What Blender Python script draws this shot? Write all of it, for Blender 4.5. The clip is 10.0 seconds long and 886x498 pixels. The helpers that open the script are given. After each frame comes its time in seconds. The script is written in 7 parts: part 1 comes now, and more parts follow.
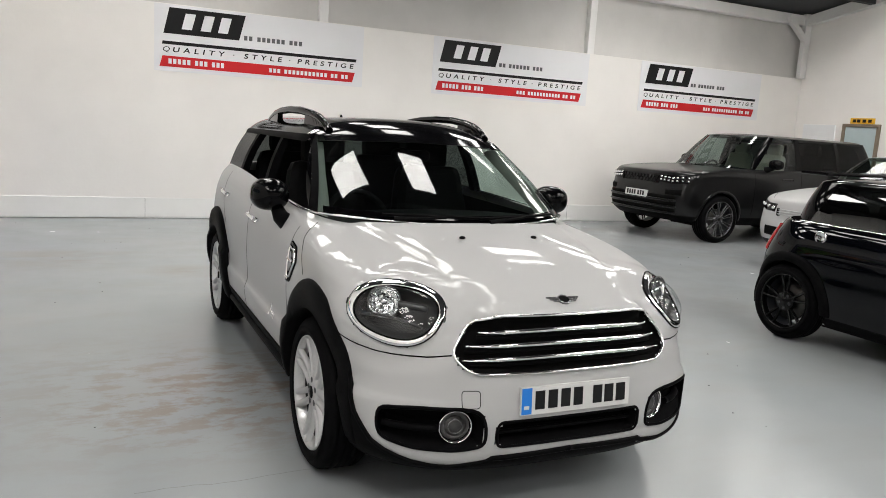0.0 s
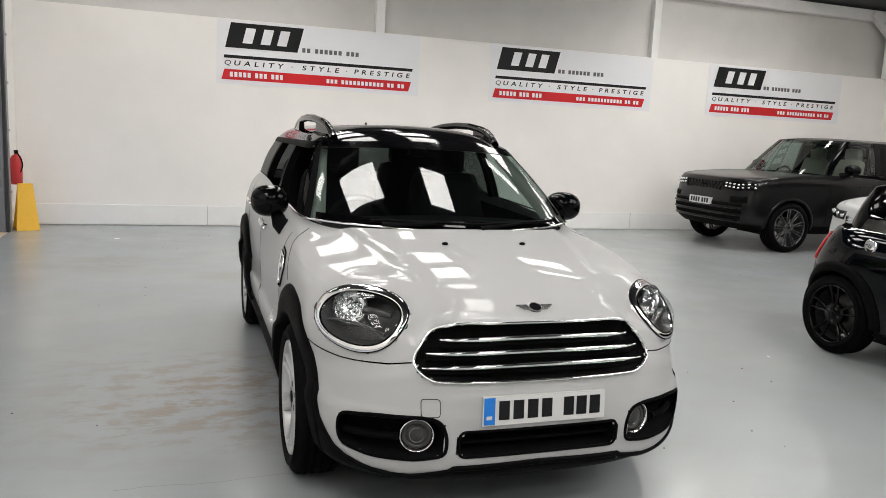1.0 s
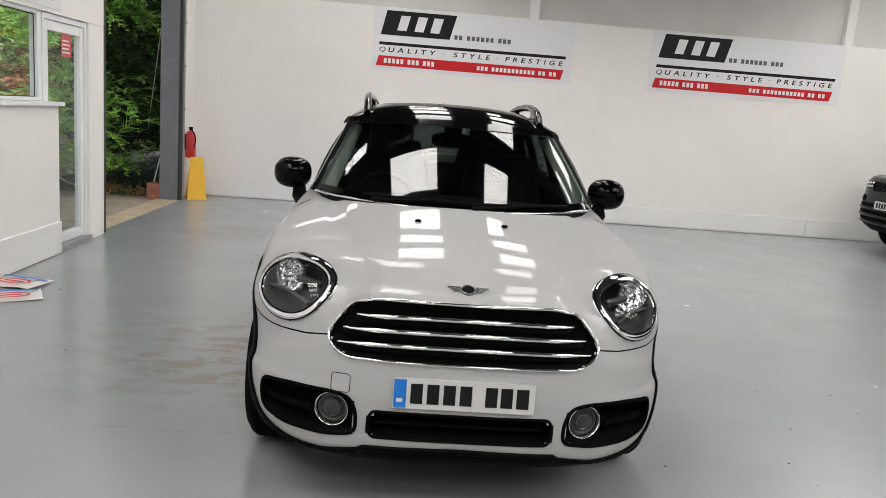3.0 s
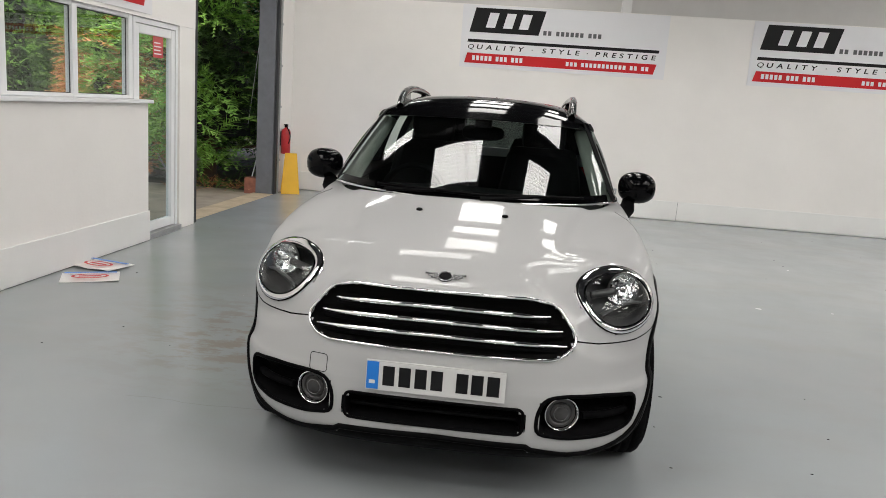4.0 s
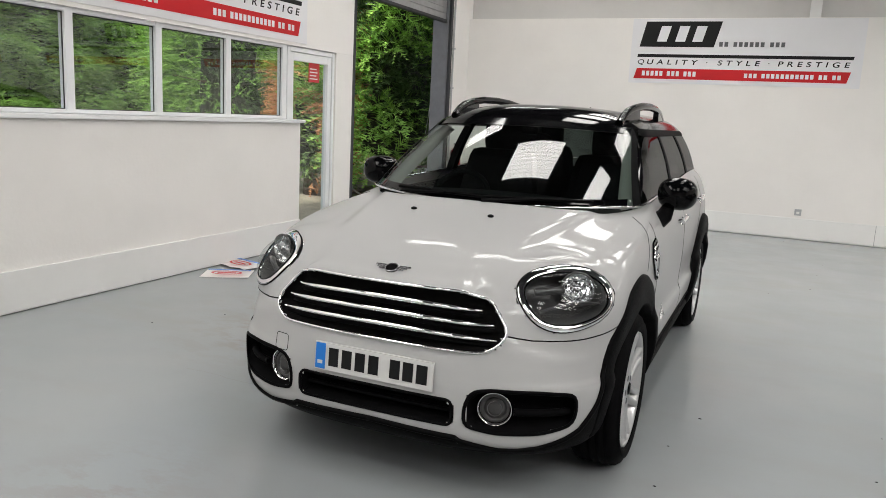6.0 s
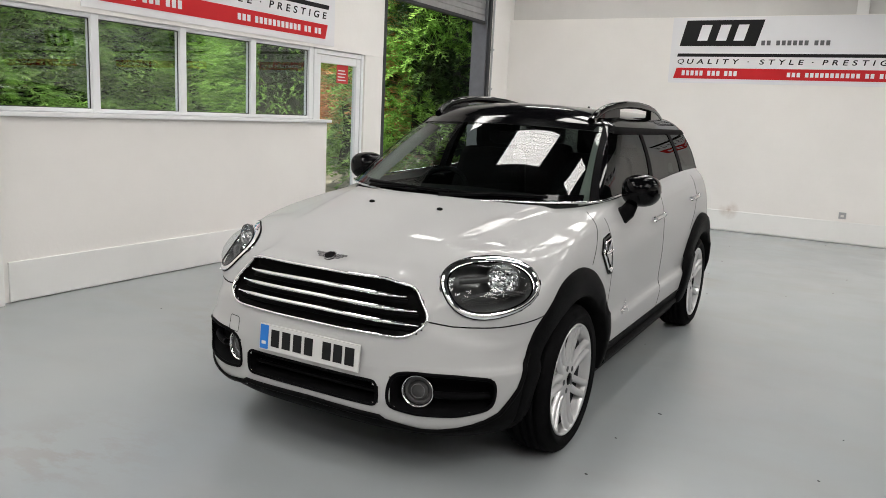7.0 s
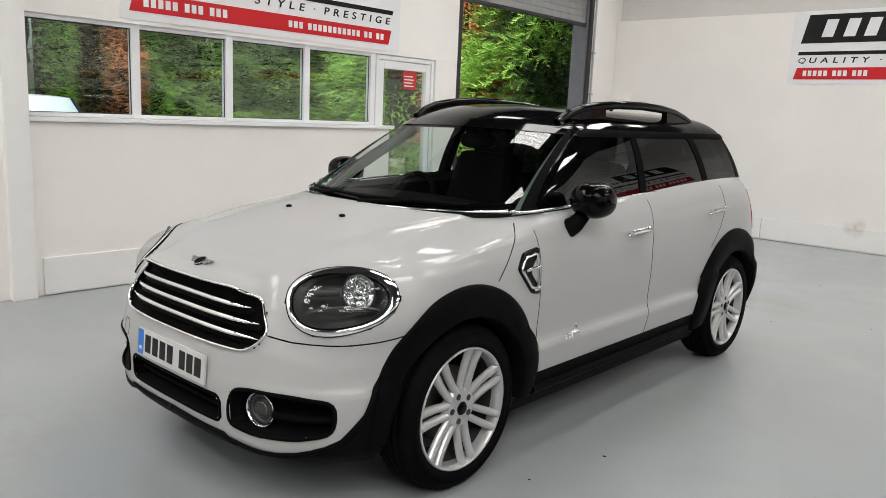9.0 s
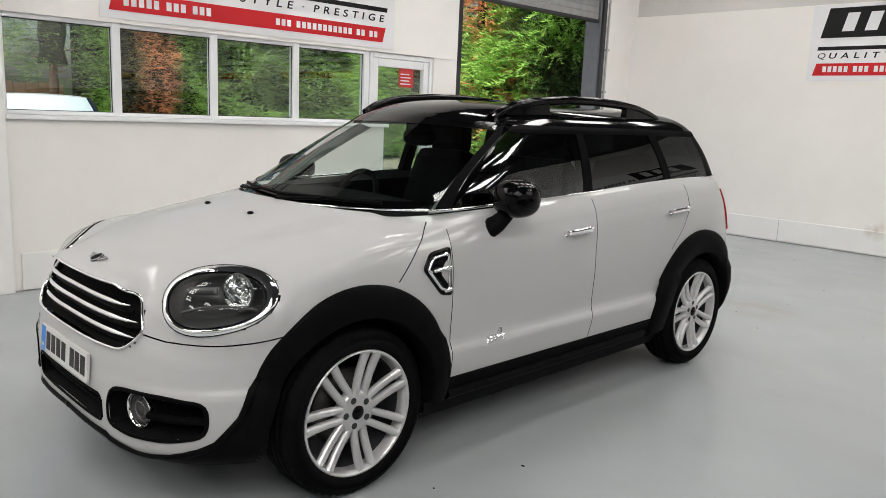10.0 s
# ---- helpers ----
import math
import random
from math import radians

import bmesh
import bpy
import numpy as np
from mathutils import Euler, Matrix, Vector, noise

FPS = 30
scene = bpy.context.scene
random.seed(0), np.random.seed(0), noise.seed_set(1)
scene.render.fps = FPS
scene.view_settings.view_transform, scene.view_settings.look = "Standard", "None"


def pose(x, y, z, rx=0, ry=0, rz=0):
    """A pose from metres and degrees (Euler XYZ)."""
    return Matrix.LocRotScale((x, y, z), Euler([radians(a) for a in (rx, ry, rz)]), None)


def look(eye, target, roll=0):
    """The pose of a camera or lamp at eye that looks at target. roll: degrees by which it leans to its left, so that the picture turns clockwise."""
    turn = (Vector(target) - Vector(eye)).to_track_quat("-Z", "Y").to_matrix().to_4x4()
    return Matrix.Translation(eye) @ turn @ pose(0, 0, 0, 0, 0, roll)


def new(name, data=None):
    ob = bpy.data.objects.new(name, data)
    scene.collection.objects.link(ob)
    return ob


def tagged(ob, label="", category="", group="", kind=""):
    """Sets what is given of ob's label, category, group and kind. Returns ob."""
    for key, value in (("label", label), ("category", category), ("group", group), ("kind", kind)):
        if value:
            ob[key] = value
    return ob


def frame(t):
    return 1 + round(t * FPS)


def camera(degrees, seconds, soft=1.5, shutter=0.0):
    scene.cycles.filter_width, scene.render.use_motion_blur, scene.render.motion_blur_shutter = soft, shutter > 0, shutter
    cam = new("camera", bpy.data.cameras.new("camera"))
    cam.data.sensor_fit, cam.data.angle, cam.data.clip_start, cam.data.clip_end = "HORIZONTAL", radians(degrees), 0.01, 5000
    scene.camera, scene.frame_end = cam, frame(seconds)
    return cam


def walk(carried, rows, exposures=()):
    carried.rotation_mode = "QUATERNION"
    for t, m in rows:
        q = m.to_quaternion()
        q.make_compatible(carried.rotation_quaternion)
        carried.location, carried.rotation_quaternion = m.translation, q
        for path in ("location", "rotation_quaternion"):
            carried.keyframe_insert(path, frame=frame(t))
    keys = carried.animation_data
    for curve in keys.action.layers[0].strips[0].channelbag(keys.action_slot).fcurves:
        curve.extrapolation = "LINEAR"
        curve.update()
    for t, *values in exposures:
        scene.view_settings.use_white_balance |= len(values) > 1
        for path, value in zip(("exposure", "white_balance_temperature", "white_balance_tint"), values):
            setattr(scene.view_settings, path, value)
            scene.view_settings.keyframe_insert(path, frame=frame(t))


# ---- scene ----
cam = camera(60.5, 10.0, soft=0.9)
PATH = [
    (0, (0.137, 0.063, 1.553), (0.985, 1.847, 1.24), 3.6),
    (0.5, (0.336, 0.06, 1.558), (1.112, 1.877, 1.251), 3.5),
    (1, (0.589, -0.072, 1.559), (1.231, 1.798, 1.257), 2.9),
    (1.5, (0.811, -0.144, 1.549), (1.324, 1.762, 1.227), 2.9),
    (2, (1.083, -0.132, 1.546), (1.488, 1.797, 1.207), 2.9),
    (2.5, (1.331, -0.157, 1.54), (1.597, 1.795, 1.198), 3.2),
    (2.7, (1.455, -0.154, 1.538), (1.659, 1.805, 1.193), 3.9),
    (3.8, (2.068, -0.194, 1.531), (1.942, 1.767, 1.16), 4.1),
    (4, (2.169, -0.188, 1.532), (1.974, 1.767, 1.157), 4.1),
    (4.5, (2.488, -0.222, 1.525), (2.117, 1.71, 1.163), 3.4),
    (5, (2.748, -0.215, 1.52), (2.234, 1.687, 1.175), 3.4),
    (5.5, (3.011, -0.115, 1.513), (2.36, 1.742, 1.155), 4.0),
    (5.7, (3.11, -0.065, 1.507), (2.399, 1.77, 1.15), 3.7),
    (6.8, (3.747, 0.018, 1.492), (2.819, 1.757, 1.152), 2.1),
    (7, (3.85, 0.086, 1.504), (2.892, 1.807, 1.152), 2.8),
    (7.5, (4.058, 0.278, 1.511), (3.008, 1.944, 1.158), 2.6),
    (8, (4.313, 0.492, 1.511), (3.161, 2.092, 1.173), 1.9),
    (8.5, (4.507, 0.721, 1.504), (3.266, 2.252, 1.166), 2.2),
    (9, (4.646, 1.016, 1.512), (3.33, 2.482, 1.165), 2.5),
    (9.5, (4.85, 1.265, 1.499), (3.481, 2.681, 1.153), 2.6),
    (10, (5.002, 1.51, 1.515), (3.594, 2.887, 1.163), 2.4),
]
walk(cam, [(t, look(eye, target, roll)) for t, eye, target, roll in PATH], exposures=((0, 0.48), (2.5, 0.33), (4.5, 0.25), (7, 0.34), (8.5, 0.36), (10, 0.42)))

import collections

# ---- light ----
world = bpy.data.worlds.new("world")
scene.world = world
world.use_nodes = True
wn = world.node_tree.nodes
sky = wn.new("ShaderNodeTexSky")
sky.sky_type = 'NISHITA'
sky.sun_disc = False
sky.dust_density, sky.ozone_density = 5.0, 0.4
sky.sun_elevation, sky.sun_rotation = radians(48), radians(157)
world.node_tree.links.new(sky.outputs[0], wn["Background"].inputs[0])
wn["Background"].inputs[1].default_value = 0.15
sun = new("sun", bpy.data.lights.new("sun", 'SUN'))
sun.data.energy, sun.data.angle, sun.data.color = 5.0, radians(4), (1, 0.96, 0.9)
sun.matrix_world = look((0, 0, 0), (math.sin(radians(157)) * -0.669, math.cos(radians(157)) * -0.669, -0.743))
scene.view_settings.exposure = 0.0


# ---- materials ----
def material(name, color, rough=0.5, metal=0.0, coat=0.0, var=0.0, scale=6.0, bump=0.0, bump_scale=60.0, spec=0.5, emit=None, power=0.0, fine=0.0):
    m = bpy.data.materials.new(name)
    m.use_nodes = True
    nt = m.node_tree
    b = nt.nodes["Principled BSDF"]
    b.inputs["Base Color"].default_value = (*color, 1)
    b.inputs["Roughness"].default_value = rough
    b.inputs["Metallic"].default_value = metal
    b.inputs["Coat Weight"].default_value = coat
    b.inputs["Coat Roughness"].default_value = 0.03
    b.inputs["Specular IOR Level"].default_value = spec
    tc = nt.nodes.new("ShaderNodeTexCoord")
    if var:
        n = nt.nodes.new("ShaderNodeTexNoise")
        n.inputs["Scale"].default_value, n.inputs["Detail"].default_value, n.inputs["Roughness"].default_value = scale, 6, 0.62
        nt.links.new(tc.outputs["Object"], n.inputs["Vector"])
        r = nt.nodes.new("ShaderNodeValToRGB")
        r.color_ramp.elements[0].position, r.color_ramp.elements[1].position = 0.3, 0.7
        r.color_ramp.elements[0].color = (*[c * (1 - var) for c in color], 1)
        r.color_ramp.elements[1].color = (*[min(1, c * (1 + var)) for c in color], 1)
        nt.links.new(n.outputs["Fac"], r.inputs["Fac"])
        nt.links.new(r.outputs["Color"], b.inputs["Base Color"])
        if fine:
            mr = nt.nodes.new("ShaderNodeMapRange")
            mr.inputs["To Min"].default_value, mr.inputs["To Max"].default_value = rough - fine, rough + fine
            nt.links.new(n.outputs["Fac"], mr.inputs["Value"])
            nt.links.new(mr.outputs["Result"], b.inputs["Roughness"])
    if bump:
        n2 = nt.nodes.new("ShaderNodeTexNoise")
        n2.inputs["Scale"].default_value, n2.inputs["Detail"].default_value = bump_scale, 4
        nt.links.new(tc.outputs["Object"], n2.inputs["Vector"])
        bn = nt.nodes.new("ShaderNodeBump")
        bn.inputs["Strength"].default_value, bn.inputs["Distance"].default_value = bump, 0.01
        nt.links.new(n2.outputs["Fac"], bn.inputs["Height"])
        nt.links.new(bn.outputs["Normal"], b.inputs["Normal"])
    if emit:
        b.inputs["Emission Color"].default_value = (*emit, 1)
        b.inputs["Emission Strength"].default_value = power
    return m


def glass_material(name, tint, gloss=1.0, rough=0.0):
    """A thin pane: tinted see-through, with the gloss of a pane by Fresnel."""
    m = bpy.data.materials.new(name)
    m.use_nodes = True
    nt = m.node_tree
    nt.nodes.clear()
    out = nt.nodes.new("ShaderNodeOutputMaterial")
    mix = nt.nodes.new("ShaderNodeMixShader")
    tr = nt.nodes.new("ShaderNodeBsdfTransparent")
    gl = nt.nodes.new("ShaderNodeBsdfGlossy")
    lw = nt.nodes.new("ShaderNodeLayerWeight")
    lw.inputs["Blend"].default_value = 0.5
    pw = nt.nodes.new("ShaderNodeMath")
    pw.operation = 'POWER'
    pw.inputs[1].default_value = 5.0
    mu = nt.nodes.new("ShaderNodeMath")
    mu.operation = 'MULTIPLY_ADD'
    mu.inputs[1].default_value, mu.inputs[2].default_value = 0.32, 0.042 * gloss
    tr.inputs["Color"].default_value = (*tint, 1)
    gl.inputs["Roughness"].default_value = rough
    nt.links.new(lw.outputs["Facing"], pw.inputs[0])
    nt.links.new(pw.outputs[0], mu.inputs[0])
    nt.links.new(mu.outputs[0], mix.inputs[0])
    nt.links.new(tr.outputs[0], mix.inputs[1])
    nt.links.new(gl.outputs[0], mix.inputs[2])
    nt.links.new(mix.outputs[0], out.inputs[0])
    return m


M_WALL = material("white_wall_paint", (0.865, 0.842, 0.815), 0.55, var=0.025, scale=1.3, bump=0.12, bump_scale=30)
# a greyer white than the panel paint below it
M_SHEET = material("greyer_white_sheet", (0.66, 0.645, 0.625), 0.5, var=0.06, scale=1.1, bump=0.1, bump_scale=12)
M_TRIM = material("white_gloss_trim", (0.84, 0.835, 0.82), 0.3, var=0.02, scale=3)
M_UPVC = material("white_upvc", (0.82, 0.83, 0.84), 0.28, var=0.02, scale=4)
M_FRAME = material("brown_door_frame", (0.24, 0.19, 0.14), 0.5, var=0.1, scale=8)
M_VINYL = material("white_vinyl", (0.80, 0.80, 0.82), 0.32, var=0.01, scale=2, bump=0.05, bump_scale=4)
M_BLACKINK = material("black_print", (0.006, 0.006, 0.007), 0.4, spec=0.25)
M_REDINK = material("red_print", (0.58, 0.012, 0.018), 0.4, var=0.03, scale=2, spec=0.3)
M_GREYINK = material("grey_print", (0.12, 0.12, 0.13), 0.35)
M_STEEL = material("grey_painted_steel", (0.15, 0.158, 0.172), 0.45, var=0.12, scale=8, bump=0.1)
M_DARKSTEEL = material("dark_steel", (0.022, 0.024, 0.028), 0.5, var=0.15, scale=8)
M_ALU = material("galvanised_steel", (0.45, 0.46, 0.47), 0.35, metal=0.8, var=0.1, scale=9)
M_ROOF = material("dark_roof_sheet", (0.035, 0.037, 0.042), 0.6, var=0.2, scale=3)
# emission stands in for daylight through the roof, and serves added fill panels
M_LIGHT = material("glowing_roof_panel", (0.8, 0.82, 0.83), 0.4, emit=(1.0, 0.965, 0.919), power=8.8)
# weaker glow for stripes that stand for the corrugation's shading
M_STRIPE = material("dim_panel_stripe", (0.8, 0.82, 0.83), 0.4, emit=(1.0, 0.965, 0.919), power=4.5)
M_GLASS = glass_material("window_glass", (0.90, 0.94, 0.93), 1.5)
M_CONCRETE = material("concrete_paving", (0.34, 0.29, 0.23), 0.85, var=0.25, scale=2.5, bump=0.4, bump_scale=40)
M_SAND = material("pale_threshold_strip", (0.50, 0.40, 0.27), 0.8, var=0.2, scale=5, bump=0.3)
M_BRICK = material("red_brick", (0.30, 0.12, 0.08), 0.85, var=0.3, scale=12, bump=0.4)
M_YELLOW = material("yellow_plastic", (0.80, 0.45, 0.02), 0.4, var=0.05, scale=6)
M_RED = material("red_enamel", (0.55, 0.02, 0.025), 0.3, coat=0.5)
M_BLACKPL = material("black_textured_plastic", (0.0042, 0.0042, 0.0046), 0.5, var=0.2, scale=20, bump=0.15, bump_scale=220, spec=0.03)
M_INTAKE = material("deep_black_plastic", (0.0045, 0.0045, 0.005), 0.45, var=0.2, scale=20, spec=0.012)
M_GLOSSBLACK = material("gloss_black", (0.002, 0.002, 0.0025), 0.06, spec=0.14)
M_CHROME = material("chrome", (0.88, 0.88, 0.89), 0.05, metal=1.0)
M_PAPER = material("printed_paper", (0.80, 0.78, 0.76), 0.6, var=0.03, scale=9)
M_BLUE = material("blue_print", (0.01, 0.18, 0.62), 0.35)
M_FAR = material("far_trees", (0.05, 0.075, 0.035), 0.9, var=0.7, scale=0.35)
M_SEAL = material("window_seal", (0.03, 0.03, 0.032), 0.6)
M_BARK = material("bark", (0.10, 0.065, 0.045), 0.9, var=0.35, scale=9, bump=0.5)
M_EARTH = material("earth_and_litter", (0.09, 0.07, 0.045), 0.95, var=0.4, scale=6, bump=0.5)
M_FENCE = material("fence_wood", (0.30, 0.17, 0.08), 0.8, var=0.3, scale=7)


def floor_material():
    m = material("grey_epoxy_floor", (0.312, 0.334, 0.348), 0.22, var=0.04, scale=0.5)
    nt = m.node_tree
    b = nt.nodes["Principled BSDF"]
    link = b.inputs["Base Color"].links[0]
    tc = nt.nodes.new("ShaderNodeTexCoord")

    def noise_node(scale, detail, lo, hi, stretch=None):
        n = nt.nodes.new("ShaderNodeTexNoise")
        n.inputs["Scale"].default_value, n.inputs["Detail"].default_value, n.inputs["Roughness"].default_value = scale, detail, 0.7
        src = tc.outputs["Object"]
        if stretch:
            mp = nt.nodes.new("ShaderNodeMapping")
            mp.inputs["Scale"].default_value = stretch
            nt.links.new(src, mp.inputs["Vector"])
            src = mp.outputs["Vector"]
        nt.links.new(src, n.inputs["Vector"])
        r = nt.nodes.new("ShaderNodeMapRange")
        r.inputs["From Min"].default_value, r.inputs["From Max"].default_value = lo, hi
        nt.links.new(n.outputs["Fac"], r.inputs["Value"])
        return r.outputs["Result"]

    def mixed(prev, fac, color, amount):
        mu = nt.nodes.new("ShaderNodeMath")
        mu.operation = 'MULTIPLY'
        mu.inputs[1].default_value = amount
        nt.links.new(fac, mu.inputs[0])
        mx = nt.nodes.new("ShaderNodeMixRGB")
        mx.inputs["Color2"].default_value = (*color, 1)
        nt.links.new(mu.outputs[0], mx.inputs["Fac"])
        nt.links.new(prev, mx.inputs["Color1"])
        return mx.outputs["Color"]

    c = link.from_socket
    c = mixed(c, noise_node(0.6, 2.5, 0.42, 0.72), (0.376, 0.385, 0.386), 0.4)
    c = mixed(c, noise_node(0.7, 3, 0.5, 0.8, (1, 2.5, 1)), (0.302, 0.292, 0.278), 0.4)
    # worn patches: scuffed, pinkish brown
    grain, broad = noise_node(4.6, 12, 0.47, 0.57, (0.8, 1.5, 1)), noise_node(2.2, 4, 0.35, 0.62, (0.7, 1.6, 1))
    for px, py, far, near, amount, rough in ((0.86, 4.3, 1.0, 0.35, 0.85, grain), (0.2, 4.7, 1.1, 0.2, 0.30, grain), (0.3, 3.9, 0.8, 0.1, 0.25, grain), (-0.15, 8.6, 0.8, 0.1, 0.5, broad), (0.97, 7.83, 0.4, 0.0, 0.45, broad), (2.41, 7.8, 0.42, 0.0, 0.55, broad), (1.0, 1.95, 0.55, 0.0, 0.4, grain)):
        sx = nt.nodes.new("ShaderNodeVectorMath")
        sx.operation = 'DISTANCE'
        sx.inputs[1].default_value = (px, py, 0)
        nt.links.new(tc.outputs["Object"], sx.inputs[0])
        rg = nt.nodes.new("ShaderNodeMapRange")
        rg.inputs["From Min"].default_value, rg.inputs["From Max"].default_value = far, near
        nt.links.new(sx.outputs["Value"], rg.inputs["Value"])
        mm = nt.nodes.new("ShaderNodeMath")
        mm.operation = 'MULTIPLY'
        nt.links.new(rg.outputs["Result"], mm.inputs[0])
        nt.links.new(rough, mm.inputs[1])
        c = mixed(c, mm.outputs[0], (0.27, 0.225, 0.205), amount)
    nt.links.new(c, b.inputs["Base Color"])
    rr = nt.nodes.new("ShaderNodeMath")
    rr.operation = 'MULTIPLY_ADD'
    nt.links.new(noise_node(1.5, 3, 0.35, 0.75), rr.inputs[0])
    rr.inputs[1].default_value, rr.inputs[2].default_value = 0.09, 0.19
    nt.links.new(rr.outputs[0], b.inputs["Roughness"])
    return m


M_FLOOR = floor_material()


def smudge(m, centre, size, color):
    """A brown scuff with a ragged edge on a painted surface."""
    nt = m.node_tree
    base = nt.nodes["Principled BSDF"].inputs["Base Color"]
    tc, n = nt.nodes.new("ShaderNodeTexCoord"), nt.nodes.new("ShaderNodeTexNoise")
    n.inputs["Scale"].default_value, n.inputs["Detail"].default_value = 7.0, 5.0
    nt.links.new(tc.outputs["Object"], n.inputs["Vector"])
    d = nt.nodes.new("ShaderNodeVectorMath")
    d.operation = 'DISTANCE'
    d.inputs[1].default_value = centre
    nt.links.new(tc.outputs["Object"], d.inputs[0])
    rg = nt.nodes.new("ShaderNodeMapRange")
    rg.inputs["From Min"].default_value, rg.inputs["From Max"].default_value = size, 0.0
    nt.links.new(d.outputs["Value"], rg.inputs["Value"])
    rag = nt.nodes.new("ShaderNodeMapRange")
    rag.inputs["From Min"].default_value, rag.inputs["From Max"].default_value = 0.40, 0.68
    nt.links.new(n.outputs["Fac"], rag.inputs["Value"])
    mu = nt.nodes.new("ShaderNodeMath")
    mu.operation = 'MULTIPLY'
    nt.links.new(rg.outputs["Result"], mu.inputs[0])
    nt.links.new(rag.outputs["Result"], mu.inputs[1])
    mx = nt.nodes.new("ShaderNodeMixRGB")
    mx.inputs["Color2"].default_value = (*color, 1)
    nt.links.new(mu.outputs[0], mx.inputs["Fac"])
    if base.links:
        nt.links.new(base.links[0].from_socket, mx.inputs["Color1"])
    else:
        mx.inputs["Color1"].default_value = base.default_value
    nt.links.new(mx.outputs["Color"], base)


for m in (M_WALL, M_TRIM):
    smudge(m, (2.08, 11.8, 0.31), 0.15, (0.46, 0.36, 0.29))


# ---- mesh helpers ----
def part(name, bm, mat, parent=None, label="", smooth=False):
    me = bpy.data.meshes.new(name)
    if smooth:
        for f in bm.faces:
            f.smooth = True
    bm.to_mesh(me)
    bm.free()
    me.materials.append(mat)
    ob = new(name, me)
    if parent is not None:
        ob.parent = parent
    if label:
        ob["label"] = label
    return ob


def raw(name, verts, faces, mat, parent=None, label="", smooth=False):
    me = bpy.data.meshes.new(name)
    me.from_pydata([tuple(v) for v in verts], [], faces)
    me.update()
    if smooth:
        me.shade_smooth()
    me.materials.append(mat)
    ob = new(name, me)
    if parent is not None:
        ob.parent = parent
    if label:
        ob["label"] = label
    return ob


def empty(name, m=None):
    ob = new(name)
    ob.empty_display_size = 0.1
    if m is not None:
        ob.matrix_basis = m
    return ob


def add_box(bm, lo, hi, bevel=0.0):
    c = [(a + b) / 2 for a, b in zip(lo, hi)]
    r = bmesh.ops.create_cube(bm, size=1, matrix=Matrix.Translation(c) @ Matrix.Diagonal((*[max(1e-4, b - a) for a, b in zip(lo, hi)], 1)))
    if bevel:
        es = list({e for v in r["verts"] for e in v.link_edges})
        bmesh.ops.bevel(bm, geom=es, offset=bevel, segments=2, affect='EDGES', profile=0.6)
    return r["verts"]


def box(name, lo, hi, mat, parent=None, label="", bevel=0.0):
    bm = bmesh.new()
    add_box(bm, lo, hi, bevel)
    return part(name, bm, mat, parent, label)


def structure(ob, label, category):
    return tagged(ob, label, category, kind="structure")


def add_cyl(bm, p0, p1, r0, r1=None, seg=16):
    r1 = r0 if r1 is None else r1
    p0, p1 = Vector(p0), Vector(p1)
    d = p1 - p0
    q = d.to_track_quat('Z', 'Y').to_matrix().to_4x4()
    bmesh.ops.create_cone(bm, cap_ends=True, segments=seg, radius1=r0, radius2=r1, depth=d.length, matrix=Matrix.Translation((p0 + p1) / 2) @ q)


def tube(points, normals, w, h, closed=False, seg=8, flat=False):
    """Verts and faces of a strip of width w and height h swept along points, standing on the normals."""
    n = len(points)
    vs, fs = [], []
    prof = [(math.cos(2 * math.pi * k / seg), math.sin(2 * math.pi * k / seg)) for k in range(seg)]
    for i in range(n):
        a = points[(i - 1) % n] if closed or i else points[i]
        b = points[(i + 1) % n] if closed or i < n - 1 else points[i]
        t = (Vector(b) - Vector(a)).normalized()
        nn = Vector(normals[i])
        s = t.cross(nn).normalized()
        nn = s.cross(t).normalized()
        ww = w(i / max(1, n - 1)) if callable(w) else w
        hh = h(i / max(1, n - 1)) if callable(h) else h
        for cx, cy in prof:
            vs.append(Vector(points[i]) + s * cx * ww / 2 + nn * cy * hh / 2)
    for i in range(n if closed else n - 1):
        j = (i + 1) % n
        for k in range(seg):
            l = (k + 1) % seg
            fs.append((i * seg + k, j * seg + k, j * seg + l, i * seg + l))
    if not closed:
        fs.append(tuple(range(seg))[::-1])
        fs.append(tuple((n - 1) * seg + k for k in range(seg)))
    return vs, fs


def spline(keys, t):
    """Catmull-Rom through rows of numbers, t in 0..1."""
    n = len(keys) - 1
    x = min(max(t, 0), 1) * n
    i = min(int(x), n - 1)
    f = x - i
    p0, p1, p2, p3 = keys[max(i - 1, 0)], keys[i], keys[i + 1], keys[min(i + 2, n)]
    return [0.5 * (2 * b + (c - a) * f + (2 * a - 5 * b + 4 * c - d) * f * f + (3 * b - a - 3 * c + d) * f ** 3) for a, b, c, d in zip(p0, p1, p2, p3)]


def smoothstep(a, b, x):
    t = min(max((x - a) / (b - a), 0), 1)
    return t * t * (3 - 2 * t)


# ---- the room ----
NORTH, WEST, EAST, SOUTH = 11.81, -1.50, 13.85, -7.5
EAVES, RIDGE_Y, RIDGE_Z = 4.35, 2.4, 6.0

